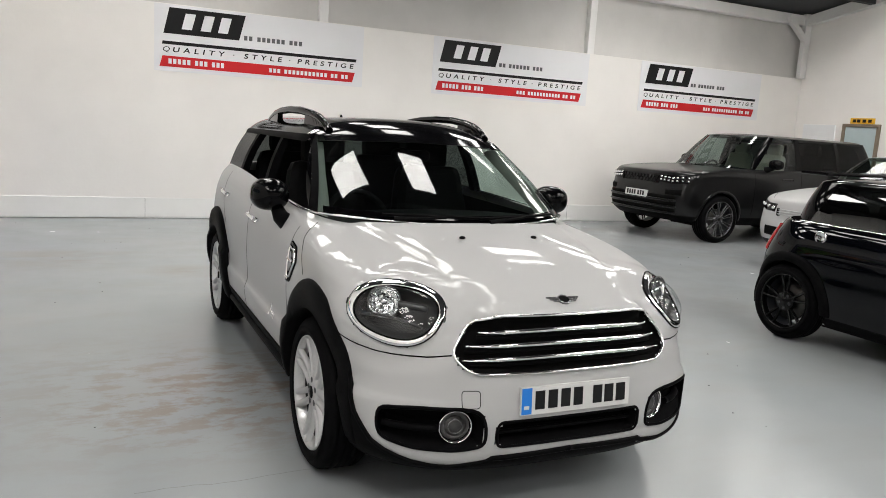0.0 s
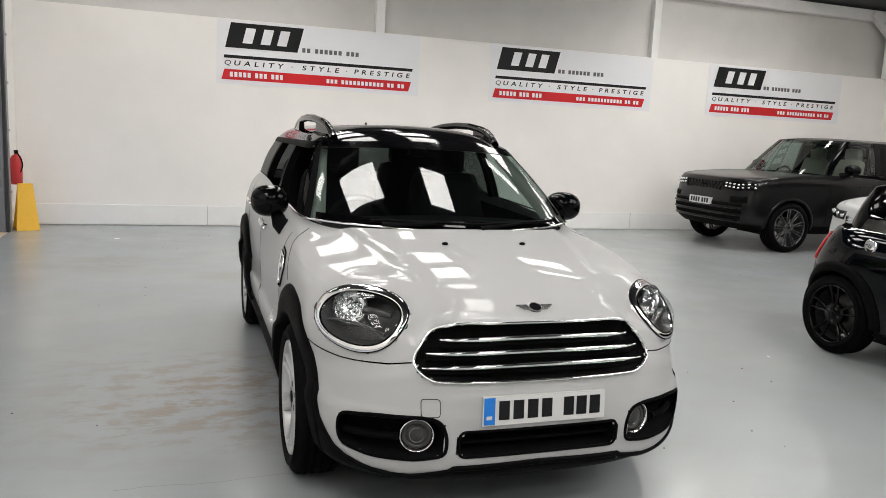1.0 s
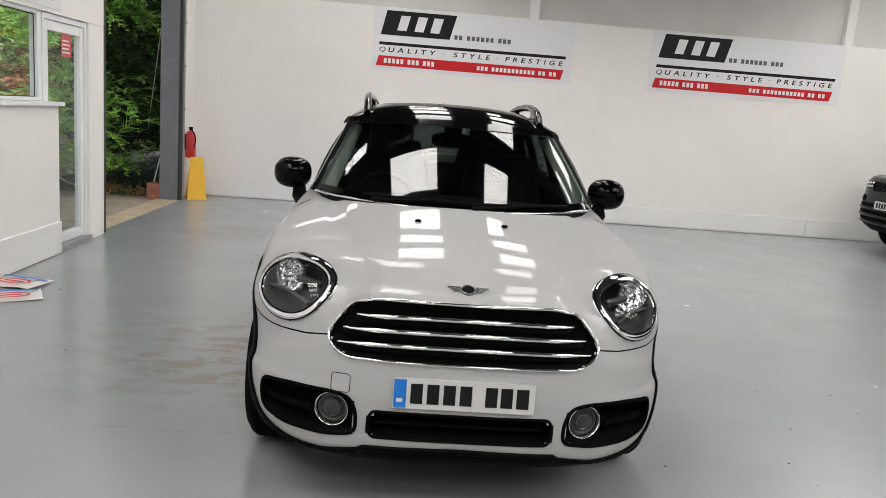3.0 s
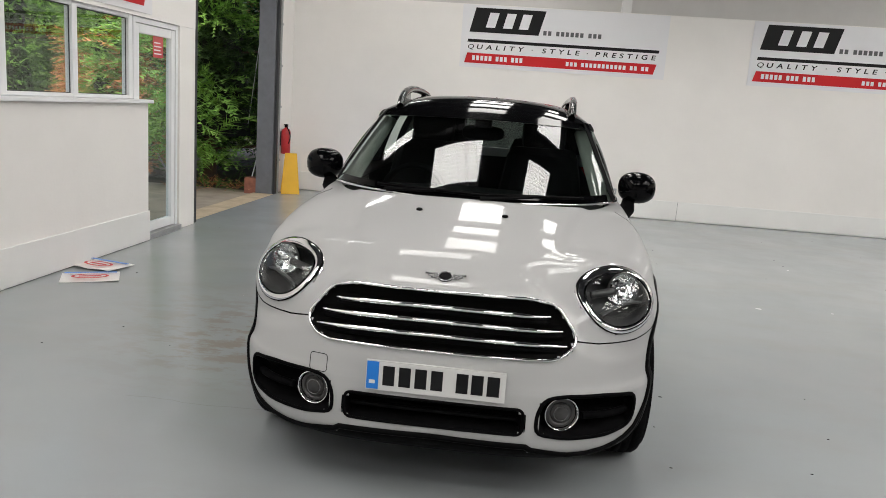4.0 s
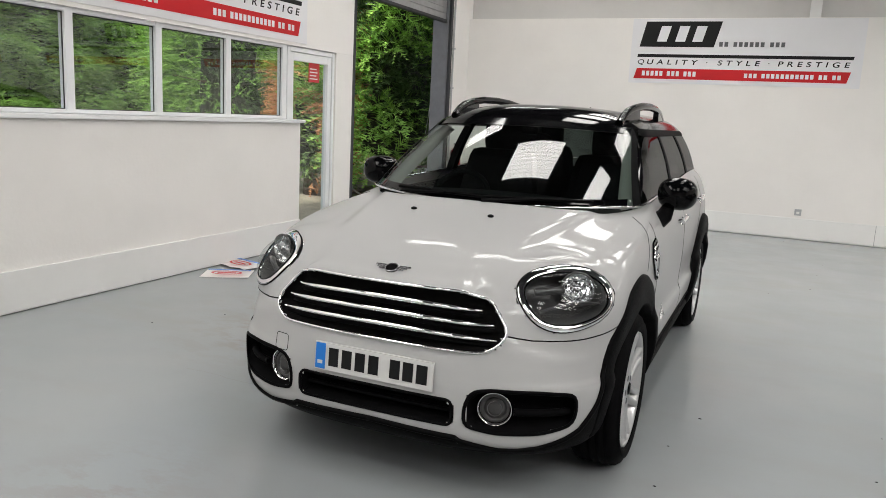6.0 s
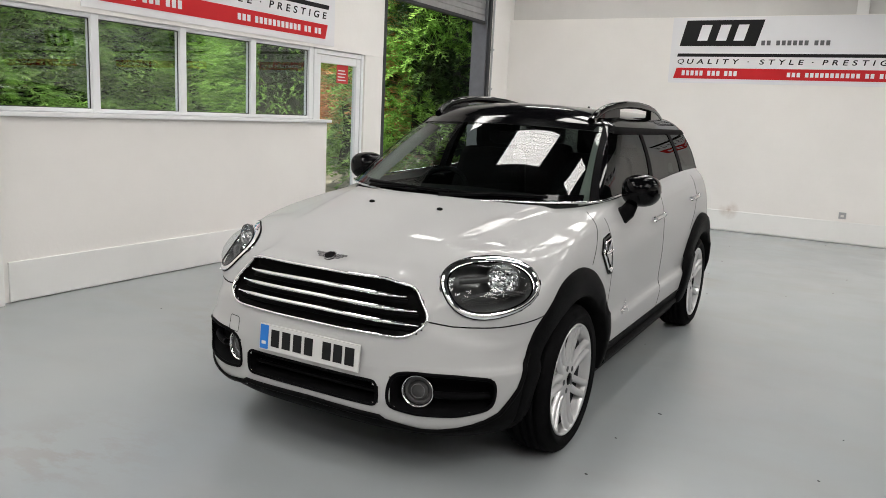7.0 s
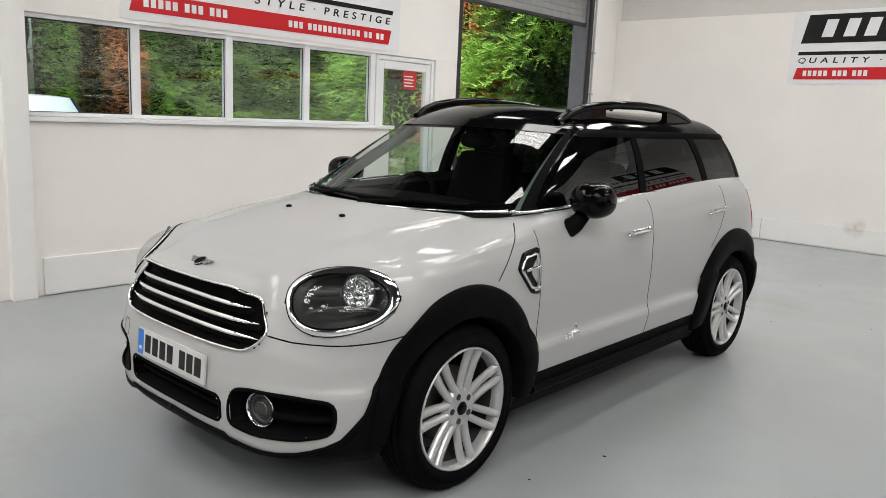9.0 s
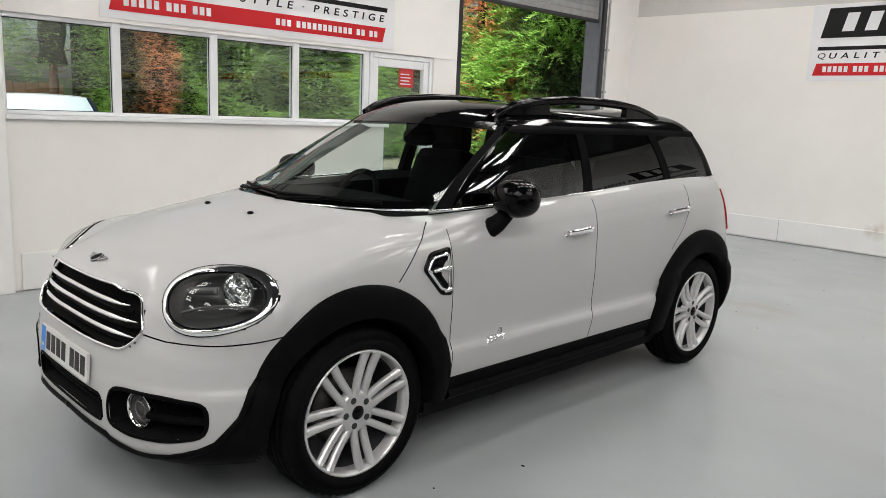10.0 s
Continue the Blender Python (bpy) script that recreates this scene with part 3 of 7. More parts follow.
class Body:
    """A car shell of rings. A level is (front z, front v, half width, side z, rear v, weight of the belt's rise)."""

    def __init__(self, levels, n=2.3, lc=0.78, lr=0.6, nr=2.8, rise=0.10, rise0=1.2, rise1=3.6, cols=(56, 90, 26), rows=90, zlen=1.0, crease=0.0, low_n=0.0, high_n=0.0, crown=0.0):
        self.k = dict(n=n, lc=lc, lr=lr, nr=nr, rise=rise, rise0=rise0, rise1=rise1, zlen=zlen)
        self.levels, self.crease, self.low_n, self.high_n, self.crown = levels, crease, low_n, high_n, crown
        a, b, c = cols
        qs = [i / a for i in range(a)] + [1 + i / b for i in range(b)] + [2 + i / c for i in range(c + 1)]
        self.qs, self.rows = qs, rows
        verts, faces = [], []
        nq = len(qs)
        cols_n = 2 * nq - 2
        for r in range(rows + 1):
            lv = spline(levels, r / rows)
            half = [self.point(lv, q) for q in qs]
            ring = half + [(-p[0], p[1], p[2]) for p in half[-2:0:-1]]
            verts += ring
        for r in range(rows):
            for c in range(cols_n):
                d = (c + 1) % cols_n
                faces.append((r * cols_n + c, r * cols_n + d, (r + 1) * cols_n + d, (r + 1) * cols_n + c))
        self.verts, self.faces = [Vector(v) for v in verts], faces
        self.tree = BVHTree.FromPolygons(self.verts, faces)

    def point(self, lv, q):
        k = self.k
        zf, vf, w, zs, vr, wt = lv
        if q <= 1:
            a = q * math.pi / 2
            n = k["n"] + self.low_n * smoothstep(1.0, 0.34, zf) + self.high_n * smoothstep(0.70, 0.88, zf)
            u, v = w * math.sin(a) ** (2 / n), vf + k["lc"] * (1 - max(0, math.cos(a)) ** (2 / n))
        elif q <= 2:
            u, v = w, vf + k["lc"] + (q - 1) * (vr - k["lr"] - vf - k["lc"])
        else:
            a = (q - 2) * math.pi / 2
            u, v = w * max(0, math.cos(a)) ** (2 / k["nr"]), vr - k["lr"] * (1 - math.sin(a) ** (2 / k["nr"]))
        z = zf + (zs - zf) * smoothstep(0, k["zlen"], v - vf)
        z += wt * k["rise"] * smoothstep(k["rise0"], k["rise1"], v)
        if self.crease:
            # a raised middle of the bonnet, fading out towards the nose
            z += self.crease * wt * smoothstep(0.45, 0.405, abs(u) - 0.22 * (v - 0.5)) * smoothstep(0.15, 0.6, v) * (1 - smoothstep(1.2, 1.5, v))
            # and a gentle crown from side to side
            z += self.crown * wt * (0.35 - min(abs(u) / 0.6, 1.0) ** 2) * smoothstep(0.15, 0.6, v) * (1 - smoothstep(1.2, 1.5, v))
        return (u, v, z)

    def cast(self, frm, a, b, lift=0.0):
        o, ax, ay, nn = frm
        p = Vector(o) + Vector(ax) * a + Vector(ay) * b
        nn = Vector(nn)
        hit, nor, _, _ = self.tree.ray_cast(p + nn * 1.2, -nn)
        if hit is None:
            hit, nor, _, _ = self.tree.find_nearest(p)
        if nor.dot(nn) < 0:
            nor = -nor
        return hit + nor * lift, nor

    def press(self, frm, ra, rb, height):
        """Moves the shell inside an oval of half axes ra and rb to height(a, b) along the frame's normal, fading outside it."""
        o, ax, ay, nn = [Vector(v) for v in frm]
        for i, v in enumerate(self.verts):
            d = v - o
            a, b, h = d.dot(ax), d.dot(ay), d.dot(nn)
            rho = math.hypot(a / ra, b / rb)
            if rho < 1.6 and h > -0.3:
                self.verts[i] = v + nn * (height(a, b) - h) * smoothstep(1.6, 1.0, rho)
        self.tree = BVHTree.FromPolygons(self.verts, self.faces)

    def build(self, name, mat, parent, drop):
        """The shell without the faces for which drop(centre) holds."""
        keep = []
        for f in self.faces:
            c = (self.verts[f[0]] + self.verts[f[1]] + self.verts[f[2]] + self.verts[f[3]]) / 4
            if not drop(c):
                keep.append(f)
        used = sorted({i for f in keep for i in f})
        new_i = {i: j for j, i in enumerate(used)}
        return raw(name, [self.verts[i] for i in used], [tuple(new_i[i] for i in f) for f in keep], mat, parent, smooth=True)


FRONT = ((0, 0, 0), (1, 0, 0), (0, 0, 1), (0, -1, 0))
TOP = ((0, 0, 0), (1, 0, 0), (0, 1, 0), (0, 0, 1))


def side_frame(s):
    return ((0, 0, 0), (0, 1, 0), (0, 0, 1), (s, 0, 0))


def dense(pts, closed, step=0.02):
    out = []
    n = len(pts)
    for i in range(n if closed else n - 1):
        a, b = pts[i], pts[(i + 1) % n]
        m = max(1, int(math.hypot(b[0] - a[0], b[1] - a[1]) / step))
        out += [(a[0] + (b[0] - a[0]) * j / m, a[1] + (b[1] - a[1]) * j / m) for j in range(m)]
    return out if closed else out + [pts[-1]]


def rounded(pts, r, seg=6):
    """A closed outline with its corners rounded by r."""
    out = []
    n = len(pts)
    for i in range(n):
        p, a, b = Vector(pts[i]), Vector(pts[i - 1]), Vector(pts[(i + 1) % n])
        ra = min(r, (a - p).length * 0.48, (b - p).length * 0.48)
        p0, p1 = p + (a - p).normalized() * ra, p + (b - p).normalized() * ra
        for k in range(seg + 1):
            t = k / seg
            q = p0 * (1 - t) ** 2 + p * 2 * t * (1 - t) + p1 * t * t
            out.append((q.x, q.y))
    return out


def inside(pts, x, y):
    odd, j = False, len(pts) - 1
    for i in range(len(pts)):
        (xi, yi), (xj, yj) = pts[i], pts[j]
        if (yi > y) != (yj > y) and x < (xj - xi) * (y - yi) / (yj - yi) + xi:
            odd = not odd
        j = i
    return odd


def strip(body, name, frm, pts, w, h, mat, parent, closed=False, lift=0.0, label="", step=0.02, seg=8):
    ps = dense(pts, closed, step)
    hits = [body.cast(frm, a, b, lift) for a, b in ps]
    vs, fs = tube([p for p, _ in hits], [n for _, n in hits], w, h, closed, seg)
    return raw(name, vs, fs, mat, parent, label, smooth=True)


def inset(pts, d):
    """A closed outline moved inwards by d."""
    n = len(pts)
    turn = sum(pts[i][0] * pts[(i + 1) % n][1] - pts[(i + 1) % n][0] * pts[i][1] for i in range(n))
    s = 1 if turn > 0 else -1
    cx, cy = sum(p[0] for p in pts) / n, sum(p[1] for p in pts) / n
    out = []
    for i in range(n):
        a, b, c = pts[i - 1], pts[i], pts[(i + 1) % n]
        t = Vector((c[0] - a[0], c[1] - a[1]))
        if t.length < 1e-6:
            out.append(b)
            continue
        t.normalize()
        p = Vector(b) + Vector((-t.y, t.x)) * s * d
        lim = (Vector((cx, cy)) - Vector(b)).length * 0.8
        if d > lim:
            p = Vector(b).lerp(Vector((cx, cy)), 0.8)
        out.append((p.x, p.y))
    return out


def patch(body, name, frm, pts, rings, mat, parent, label="", smooth=True):
    """Fills a closed outline laid on the body; rings are (distance from the edge inwards, lift)."""
    cx, cy = sum(p[0] for p in pts) / len(pts), sum(p[1] for p in pts) / len(pts)
    vs, fs = [], []
    n = len(pts)
    nn = Vector(frm[3])
    for d, lift in rings:
        for a, b in (inset(pts, d) if d else pts):
            p, nor = body.cast(frm, a, b)
            vs.append(p + (nor if lift >= 0 else nn) * lift)
    for k in range(len(rings) - 1):
        for i in range(n):
            j = (i + 1) % n
            fs.append((k * n + i, k * n + j, (k + 1) * n + j, (k + 1) * n + i))
    p, nor = body.cast(frm, cx, cy)
    vs.append(p + (nor if rings[-1][1] >= 0 else nn) * rings[-1][1])
    last = (len(rings) - 1) * n
    for i in range(n):
        fs.append((last + i, last + (i + 1) % n, len(vs) - 1))
    return raw(name, vs, fs, mat, parent, label, smooth=smooth)


def lathe(profile, seg=48):
    """Spins (radius, x) about the x axis."""
    vs, fs = [], []
    n = len(profile)
    for i in range(seg):
        a = 2 * math.pi * i / seg
        vs += [(x, r * math.cos(a), r * math.sin(a)) for r, x in profile]
    for i in range(seg):
        j = (i + 1) % seg
        for k in range(n - 1):
            fs.append((i * n + k, i * n + k + 1, j * n + k + 1, j * n + k))
    return vs, fs


def wheel(parent, x, v, z, s, rad, rim, width, pairs, rim_mat, seed, twin=(0.020, 0.003, 0.0135), dish=0.03):
    """A wheel whose outer face looks along s (+1 or -1) on the x axis."""
    w = empty("wheel", pose(x, v, z, seed))
    w.parent = parent
    h = width / 2

    def put(name, vs, fs, mat, label="", smooth=True):
        return raw(name, [(s * a, b, c) for a, b, c in vs], fs if s > 0 else [tuple(reversed(f)) for f in fs], mat, w, label, smooth)

    g = 0.008
    prof = [(rim - 0.005, h - 0.03), (rim + 0.012, h - 0.006), (rim + 0.05, h + 0.004), (rad - 0.045, h), (rad - 0.018, h - 0.012), (rad - 0.004, h - 0.03)]
    for k in range(4):
        c = h - 0.055 - k * (width - 0.11) / 3
        prof += [(rad - 0.002, c + 0.006), (rad - g, c + 0.004), (rad - g, c - 0.004), (rad, c - 0.006)]
    prof += [(rad - 0.004, -h + 0.03), (rad - 0.018, -h + 0.012), (rad - 0.045, -h), (rim + 0.012, -h + 0.006), (rim - 0.005, -h + 0.03)]
    vs, fs = lathe(prof, 112)
    # shallow cuts across the shoulders
    nk = len(prof)
    for i in range(112):
        if i % 2:
            for k in (5, nk - 5):
                x, y, z = vs[i * nk + k]
                vs[i * nk + k] = (x * 0.985, y * 0.981, z * 0.981)
    put("tyre", vs, fs, M_RUBBER, "black tyre with treaded shoulders")
    vs, fs = lathe([(rim + 0.007, h - 0.014), (rim + 0.005, h - 0.006), (rim - 0.001, h - 0.006), (rim - 0.007, h - 0.016), (rim - 0.012, h - 0.034)], 64)
    put("rim", vs, fs, rim_mat)
    vs, fs = lathe([(rim - 0.012, h - 0.034), (rim - 0.018, h - 0.055)], 48)
    put("rim_shelf", vs, fs, rim_mat)
    # barrel coloured dark: shade between the spokes put into the colour
    vs, fs = lathe([(rim - 0.018, h - 0.055), (rim - 0.028, h - 0.10), (rim - 0.03, -h + 0.03)], 48)
    put("barrel", vs, fs, M_DARKSTEEL)
    # twin spokes
    for k in range(pairs):
        bm = bmesh.new()
        for side in (-1, 1):
            a0 = 2 * math.pi * k / pairs
            n = 7
            rows = []
            for i in range(n):
                t = i / (n - 1)
                r = 0.07 + t * (rim - 0.006 - 0.07)
                off = side * (twin[0] + twin[1] * t)
                wd = twin[2] + 0.002 * t
                xx = h - 0.008 - 0.016 * (1 - t) - 0.008 * math.sin(math.pi * t)
                row = []
                for oo, dx in ((-wd, -0.022), (-wd * 0.84, -0.003), (0, 0.0), (wd * 0.84, -0.003), (wd, -0.022)):
                    yy, zz = r, off + oo
                    row.append(bm.verts.new((s * (xx + dx), yy * math.cos(a0) - zz * math.sin(a0), yy * math.sin(a0) + zz * math.cos(a0))))
                rows.append(row)
            for i in range(n - 1):
                for j in range(4):
                    bm.faces.new((rows[i][j], rows[i + 1][j], rows[i + 1][j + 1], rows[i][j + 1]))
        bmesh.ops.recalc_face_normals(bm, faces=bm.faces)
        part("spoke", bm, rim_mat, w, smooth=True)
    vs, fs = lathe([(0.001, h - 0.022), (0.03, h - 0.022), (0.034, h - 0.024), (0.074, h - 0.025), (0.083, h - 0.030), (0.09, h - 0.06)], 32)
    put("hub", vs, fs, rim_mat)
    vs, fs = lathe([(0.0005, h - 0.014), (0.024, h - 0.015), (0.029, h - 0.021)], 24)
    put("hub_cap", vs, fs, M_GLOSSBLACK, "black centre cap")
    for k in range(5):
        a = 2 * math.pi * (k + 0.5) / 5
        bm = bmesh.new()
        add_cyl(bm, (s * (h - 0.05), 0.055 * math.cos(a), 0.055 * math.sin(a)), (s * (h - 0.0235), 0.055 * math.cos(a), 0.055 * math.sin(a)), 0.0135, seg=12)
        part("wheel_bolt", bm, M_DARKSTEEL, w)
    vs, fs = lathe([(0.05, h - 0.10), (0.16, h - 0.10), (0.16, h - 0.125), (0.05, h - 0.125)], 40)
    put("brake_disc", vs, fs, M_DISC)
    return w


def glasshouse(base, top, n0, n1, lc0, lc1, lr0, lr1, arch, sag0=0.0, sag1=0.0):
    """A function point(side v or front u, level) on the upper body; base and top are (front v, rear v, half width, z front, z rear)."""
    def ring(t):
        e = t
        vf, vr, w, z0, z1 = [a + (b - a) * e for a, b in zip(base, top)]
        n, lc, lr = n0 + (n1 - n0) * t, lc0 + (lc1 - lc0) * t, lr0 + (lr1 - lr0) * t
        bow = 0.015 * math.sin(math.pi * t)
        return vf - bow * 0.6, vr + bow * 0.5, w + bow * 1.2, z0, z1, n, lc, lr

    def zz(v, vf, vr, z0, z1, bend=0.0):
        return z0 + (z1 - z0) * min(max((v - vf) / (vr - vf), 0), 1) + bend

    def by_v(v, t):
        vf, vr, w, z0, z1, n, lc, lr = ring(t)
        v = min(max(v, vf), vr)
        sg = sag0 + (sag1 - sag0) * t
        if v < vf + lc + sg and sg > 0:
            lo, hi = 0.0, 1.0
            for _ in range(26):
                k = (lo + hi) / 2
                if vf + sg * k * k + lc * (1 - max(0, 1 - k ** n) ** (1 / n)) < v:
                    lo = k
                else:
                    hi = k
            u = w * lo
        elif v < vf + lc:
            u = w * max(0, 1 - ((vf + lc - v) / lc) ** n) ** (1 / n)
        elif v > vr - lr:
            n = min(n, 3.2)
            u = w * max(0, 1 - ((v - vr + lr) / lr) ** n) ** (1 / n)
        else:
            u = w
        return Vector((u, v, zz(v, vf, vr, z0, z1, arch * t * (1 - (u / w) ** 2))))

    def by_u(u, t):
        vf, vr, w, z0, z1, n, lc, lr = ring(t)
        k = min(abs(u) / w, 1)
        v = vf + (sag0 + (sag1 - sag0) * t) * k * k + lc * (1 - max(0, 1 - k ** n) ** (1 / n))
        return Vector((u, v, zz(v, vf, vr, z0, z1, arch * t * (1 - k ** 2))))

    def rear_u(u, t):
        vf, vr, w, z0, z1, n, lc, lr = ring(t)
        k = min(abs(u) / w, 1)
        n = min(n, 3.2)
        v = vr - lr * (1 - max(0, 1 - k ** n) ** (1 / n))
        return Vector((u, v, zz(v, vf, vr, z0, z1, arch * t * (1 - k ** 2))))
    return by_v, by_u, rear_u, ring


def grid(name, fn, na, nb, mat, parent, label="", thick=0.0, mirror=False):
    vs = [fn(i / na, j / nb) for i in range(na + 1) for j in range(nb + 1)]
    if mirror:
        vs = [Vector((-v.x, v.y, v.z)) for v in vs]
    fs = []
    for i in range(na):
        for j in range(nb):
            f = (i * (nb + 1) + j, (i + 1) * (nb + 1) + j, (i + 1) * (nb + 1) + j + 1, i * (nb + 1) + j + 1)
            fs.append(f if not mirror else f[::-1])
    if thick:
        # a second layer further in, and the edges between
        n, s = len(vs), -1 if mirror else 1
        vs += [Vector((v.x - s * thick, v.y, v.z)) for v in vs]
        fs += [tuple(i + n for i in f[::-1]) for f in fs]
        for j in range(nb):
            for a in (j, na * (nb + 1) + j):
                fs.append((a, a + 1, a + 1 + n, a + n))
    ob = raw(name, vs, fs, mat, parent, label, smooth=not thick)
    return ob


def roof_shell(name, ring, mat, parent, crown, t0=0.93, drop=0.0, shrink=1.0, n=40, label="", arch=0.0, sag=0.0):
    """The roof skin above the glass: rings that shrink towards the middle."""
    vf, vr, w, z0, z1, ex, lc, lr = ring(t0)
    half = []
    for i in range(n + 1):
        a = math.pi / 2 * i / n
        half.append((w * math.sin(a) ** (2 / ex), vf + sag * math.sin(a) ** (4 / ex) + lc * (1 - max(0, math.cos(a)) ** (2 / ex))))
    for i in range(1, 20):
        half.append((w, vf + sag + lc + (vr - lr - vf - lc - sag) * i / 20))
    ex = min(ex, 3.2)
    for i in range(n // 2 + 1):
        a = math.pi / 2 * i / (n // 2)
        half.append((w * max(0, math.cos(a)) ** (2 / ex), vr - lr * (1 - math.sin(a) ** (2 / ex))))
    full = half + [(-u, v) for u, v in half[-2:0:-1]]
    vs, fs = [], []
    keys = [0.985 * (i / 24) ** 2 for i in range(25)]
    m = len(full)
    for s in keys:
        side, nose = 1 - 0.5 * (1 - s) ** 9 - 0.5 * (1 - s) ** 3, 1 - (1 - s) ** 3
        for u, v in full:
            f = smoothstep(0.45, 0.0, v - vf - sag * (u / w) ** 2)
            hgt = side + (nose - side) * f
            vc = min(max(v, vf + 0.55), vr - 0.55)
            ze = z0 + (z1 - z0) * (v - vf) / (vr - vf)
            bend = arch * t0 * (1 - (u / w) ** 2)
            vs.append((u * (1 - s) * shrink, v + (vc - v) * s, ze + bend + (crown - bend) * hgt - drop))
    for k in range(len(keys) - 1):
        for i in range(m):
            j = (i + 1) % m
            fs.append((k * m + i, k * m + j, (k + 1) * m + j, (k + 1) * m + i))
    fs.append(tuple((len(keys) - 1) * m + i for i in range(m)))
    return raw(name, vs, fs, mat, parent, label, smooth=True)


def near_strip(body, name, pts, w, h, mat, parent, label="", lift=0.0, closed=False, step=0.025, seg=6):
    """A strip along guide points in space, each laid on the nearest place of the shell."""
    ps = []
    for i in range(len(pts) if closed else len(pts) - 1):
        a, b = Vector(pts[i]), Vector(pts[(i + 1) % len(pts)])
        k = max(1, int((b - a).length / step))
        ps += [a.lerp(b, j / k) for j in range(k)]
    if not closed:
        ps.append(Vector(pts[-1]))
    P, N = [], []
    for p in ps:
        hit, nor, _, _ = body.tree.find_nearest(p)
        if nor.dot(p - Vector((0, p.y + (1.0 if p.y < 1 else 0), 0.6))) < 0:
            nor = -nor
        P.append(hit + nor * lift)
        N.append(nor)
    vs, fs = tube(P, N, w, h, closed, seg)
    return raw(name, vs, fs, mat, parent, label, smooth=True)


def ellipsoid(name, c, r, mat, parent, label="", seg=24, power=2.0):
    vs, fs = [], []
    n = seg // 2
    for i in range(n + 1):
        th = math.pi * i / n
        for j in range(seg):
            ph = 2 * math.pi * j / seg
            d = (math.sin(th) * math.cos(ph), math.sin(th) * math.sin(ph), math.cos(th))
            vs.append([cc + rr * math.copysign(abs(x) ** (2 / power), x) for cc, rr, x in zip(c, r, d)])
    for i in range(n):
        for j in range(seg):
            k = (j + 1) % seg
            fs.append((i * seg + j, i * seg + k, (i + 1) * seg + k, (i + 1) * seg + j))
    return raw(name, vs, fs, mat, parent, label, smooth=True)


def car_seat(parent, u, v, z, mat):
    bm = bmesh.new()
    add_box(bm, (u - 0.27, v - 0.45, z - 0.32), (u + 0.27, v + 0.05, z - 0.14), 0.05)
    part("seat_cushion", bm, mat, parent)
    # back: bolsters at the sides, drawn in towards the shoulders
    bm = bmesh.new()
    add_box(bm, (-0.28, -0.08, 0), (0.28, 0.07, 0.66), 0.07)
    bmesh.ops.subdivide_edges(bm, edges=bm.edges[:], cuts=1, use_grid_fill=True)
    for w in bm.verts:
        w.co.x = u + w.co.x * (1 - 0.22 * max(0, w.co.z - 0.42) / 0.24)
    bmesh.ops.transform(bm, matrix=Matrix.Translation((0, v + 0.04, z - 0.17)) @ Matrix.Rotation(radians(-14), 4, 'X'), verts=bm.verts)
    part("seat_back", bm, mat, parent, smooth=False)
    bm = bmesh.new()
    add_box(bm, (u - 0.145, v + 0.15, z + 0.45), (u + 0.145, v + 0.27, z + 0.66), 0.055)
    part("headrest", bm, mat, parent)
    for d in (-0.06, 0.06):
        bm = bmesh.new()
        add_cyl(bm, (u + d, v + 0.19, z + 0.36), (u + d, v + 0.21, z + 0.48), 0.007, seg=8)
        part("headrest_post", bm, M_STEEL, parent)


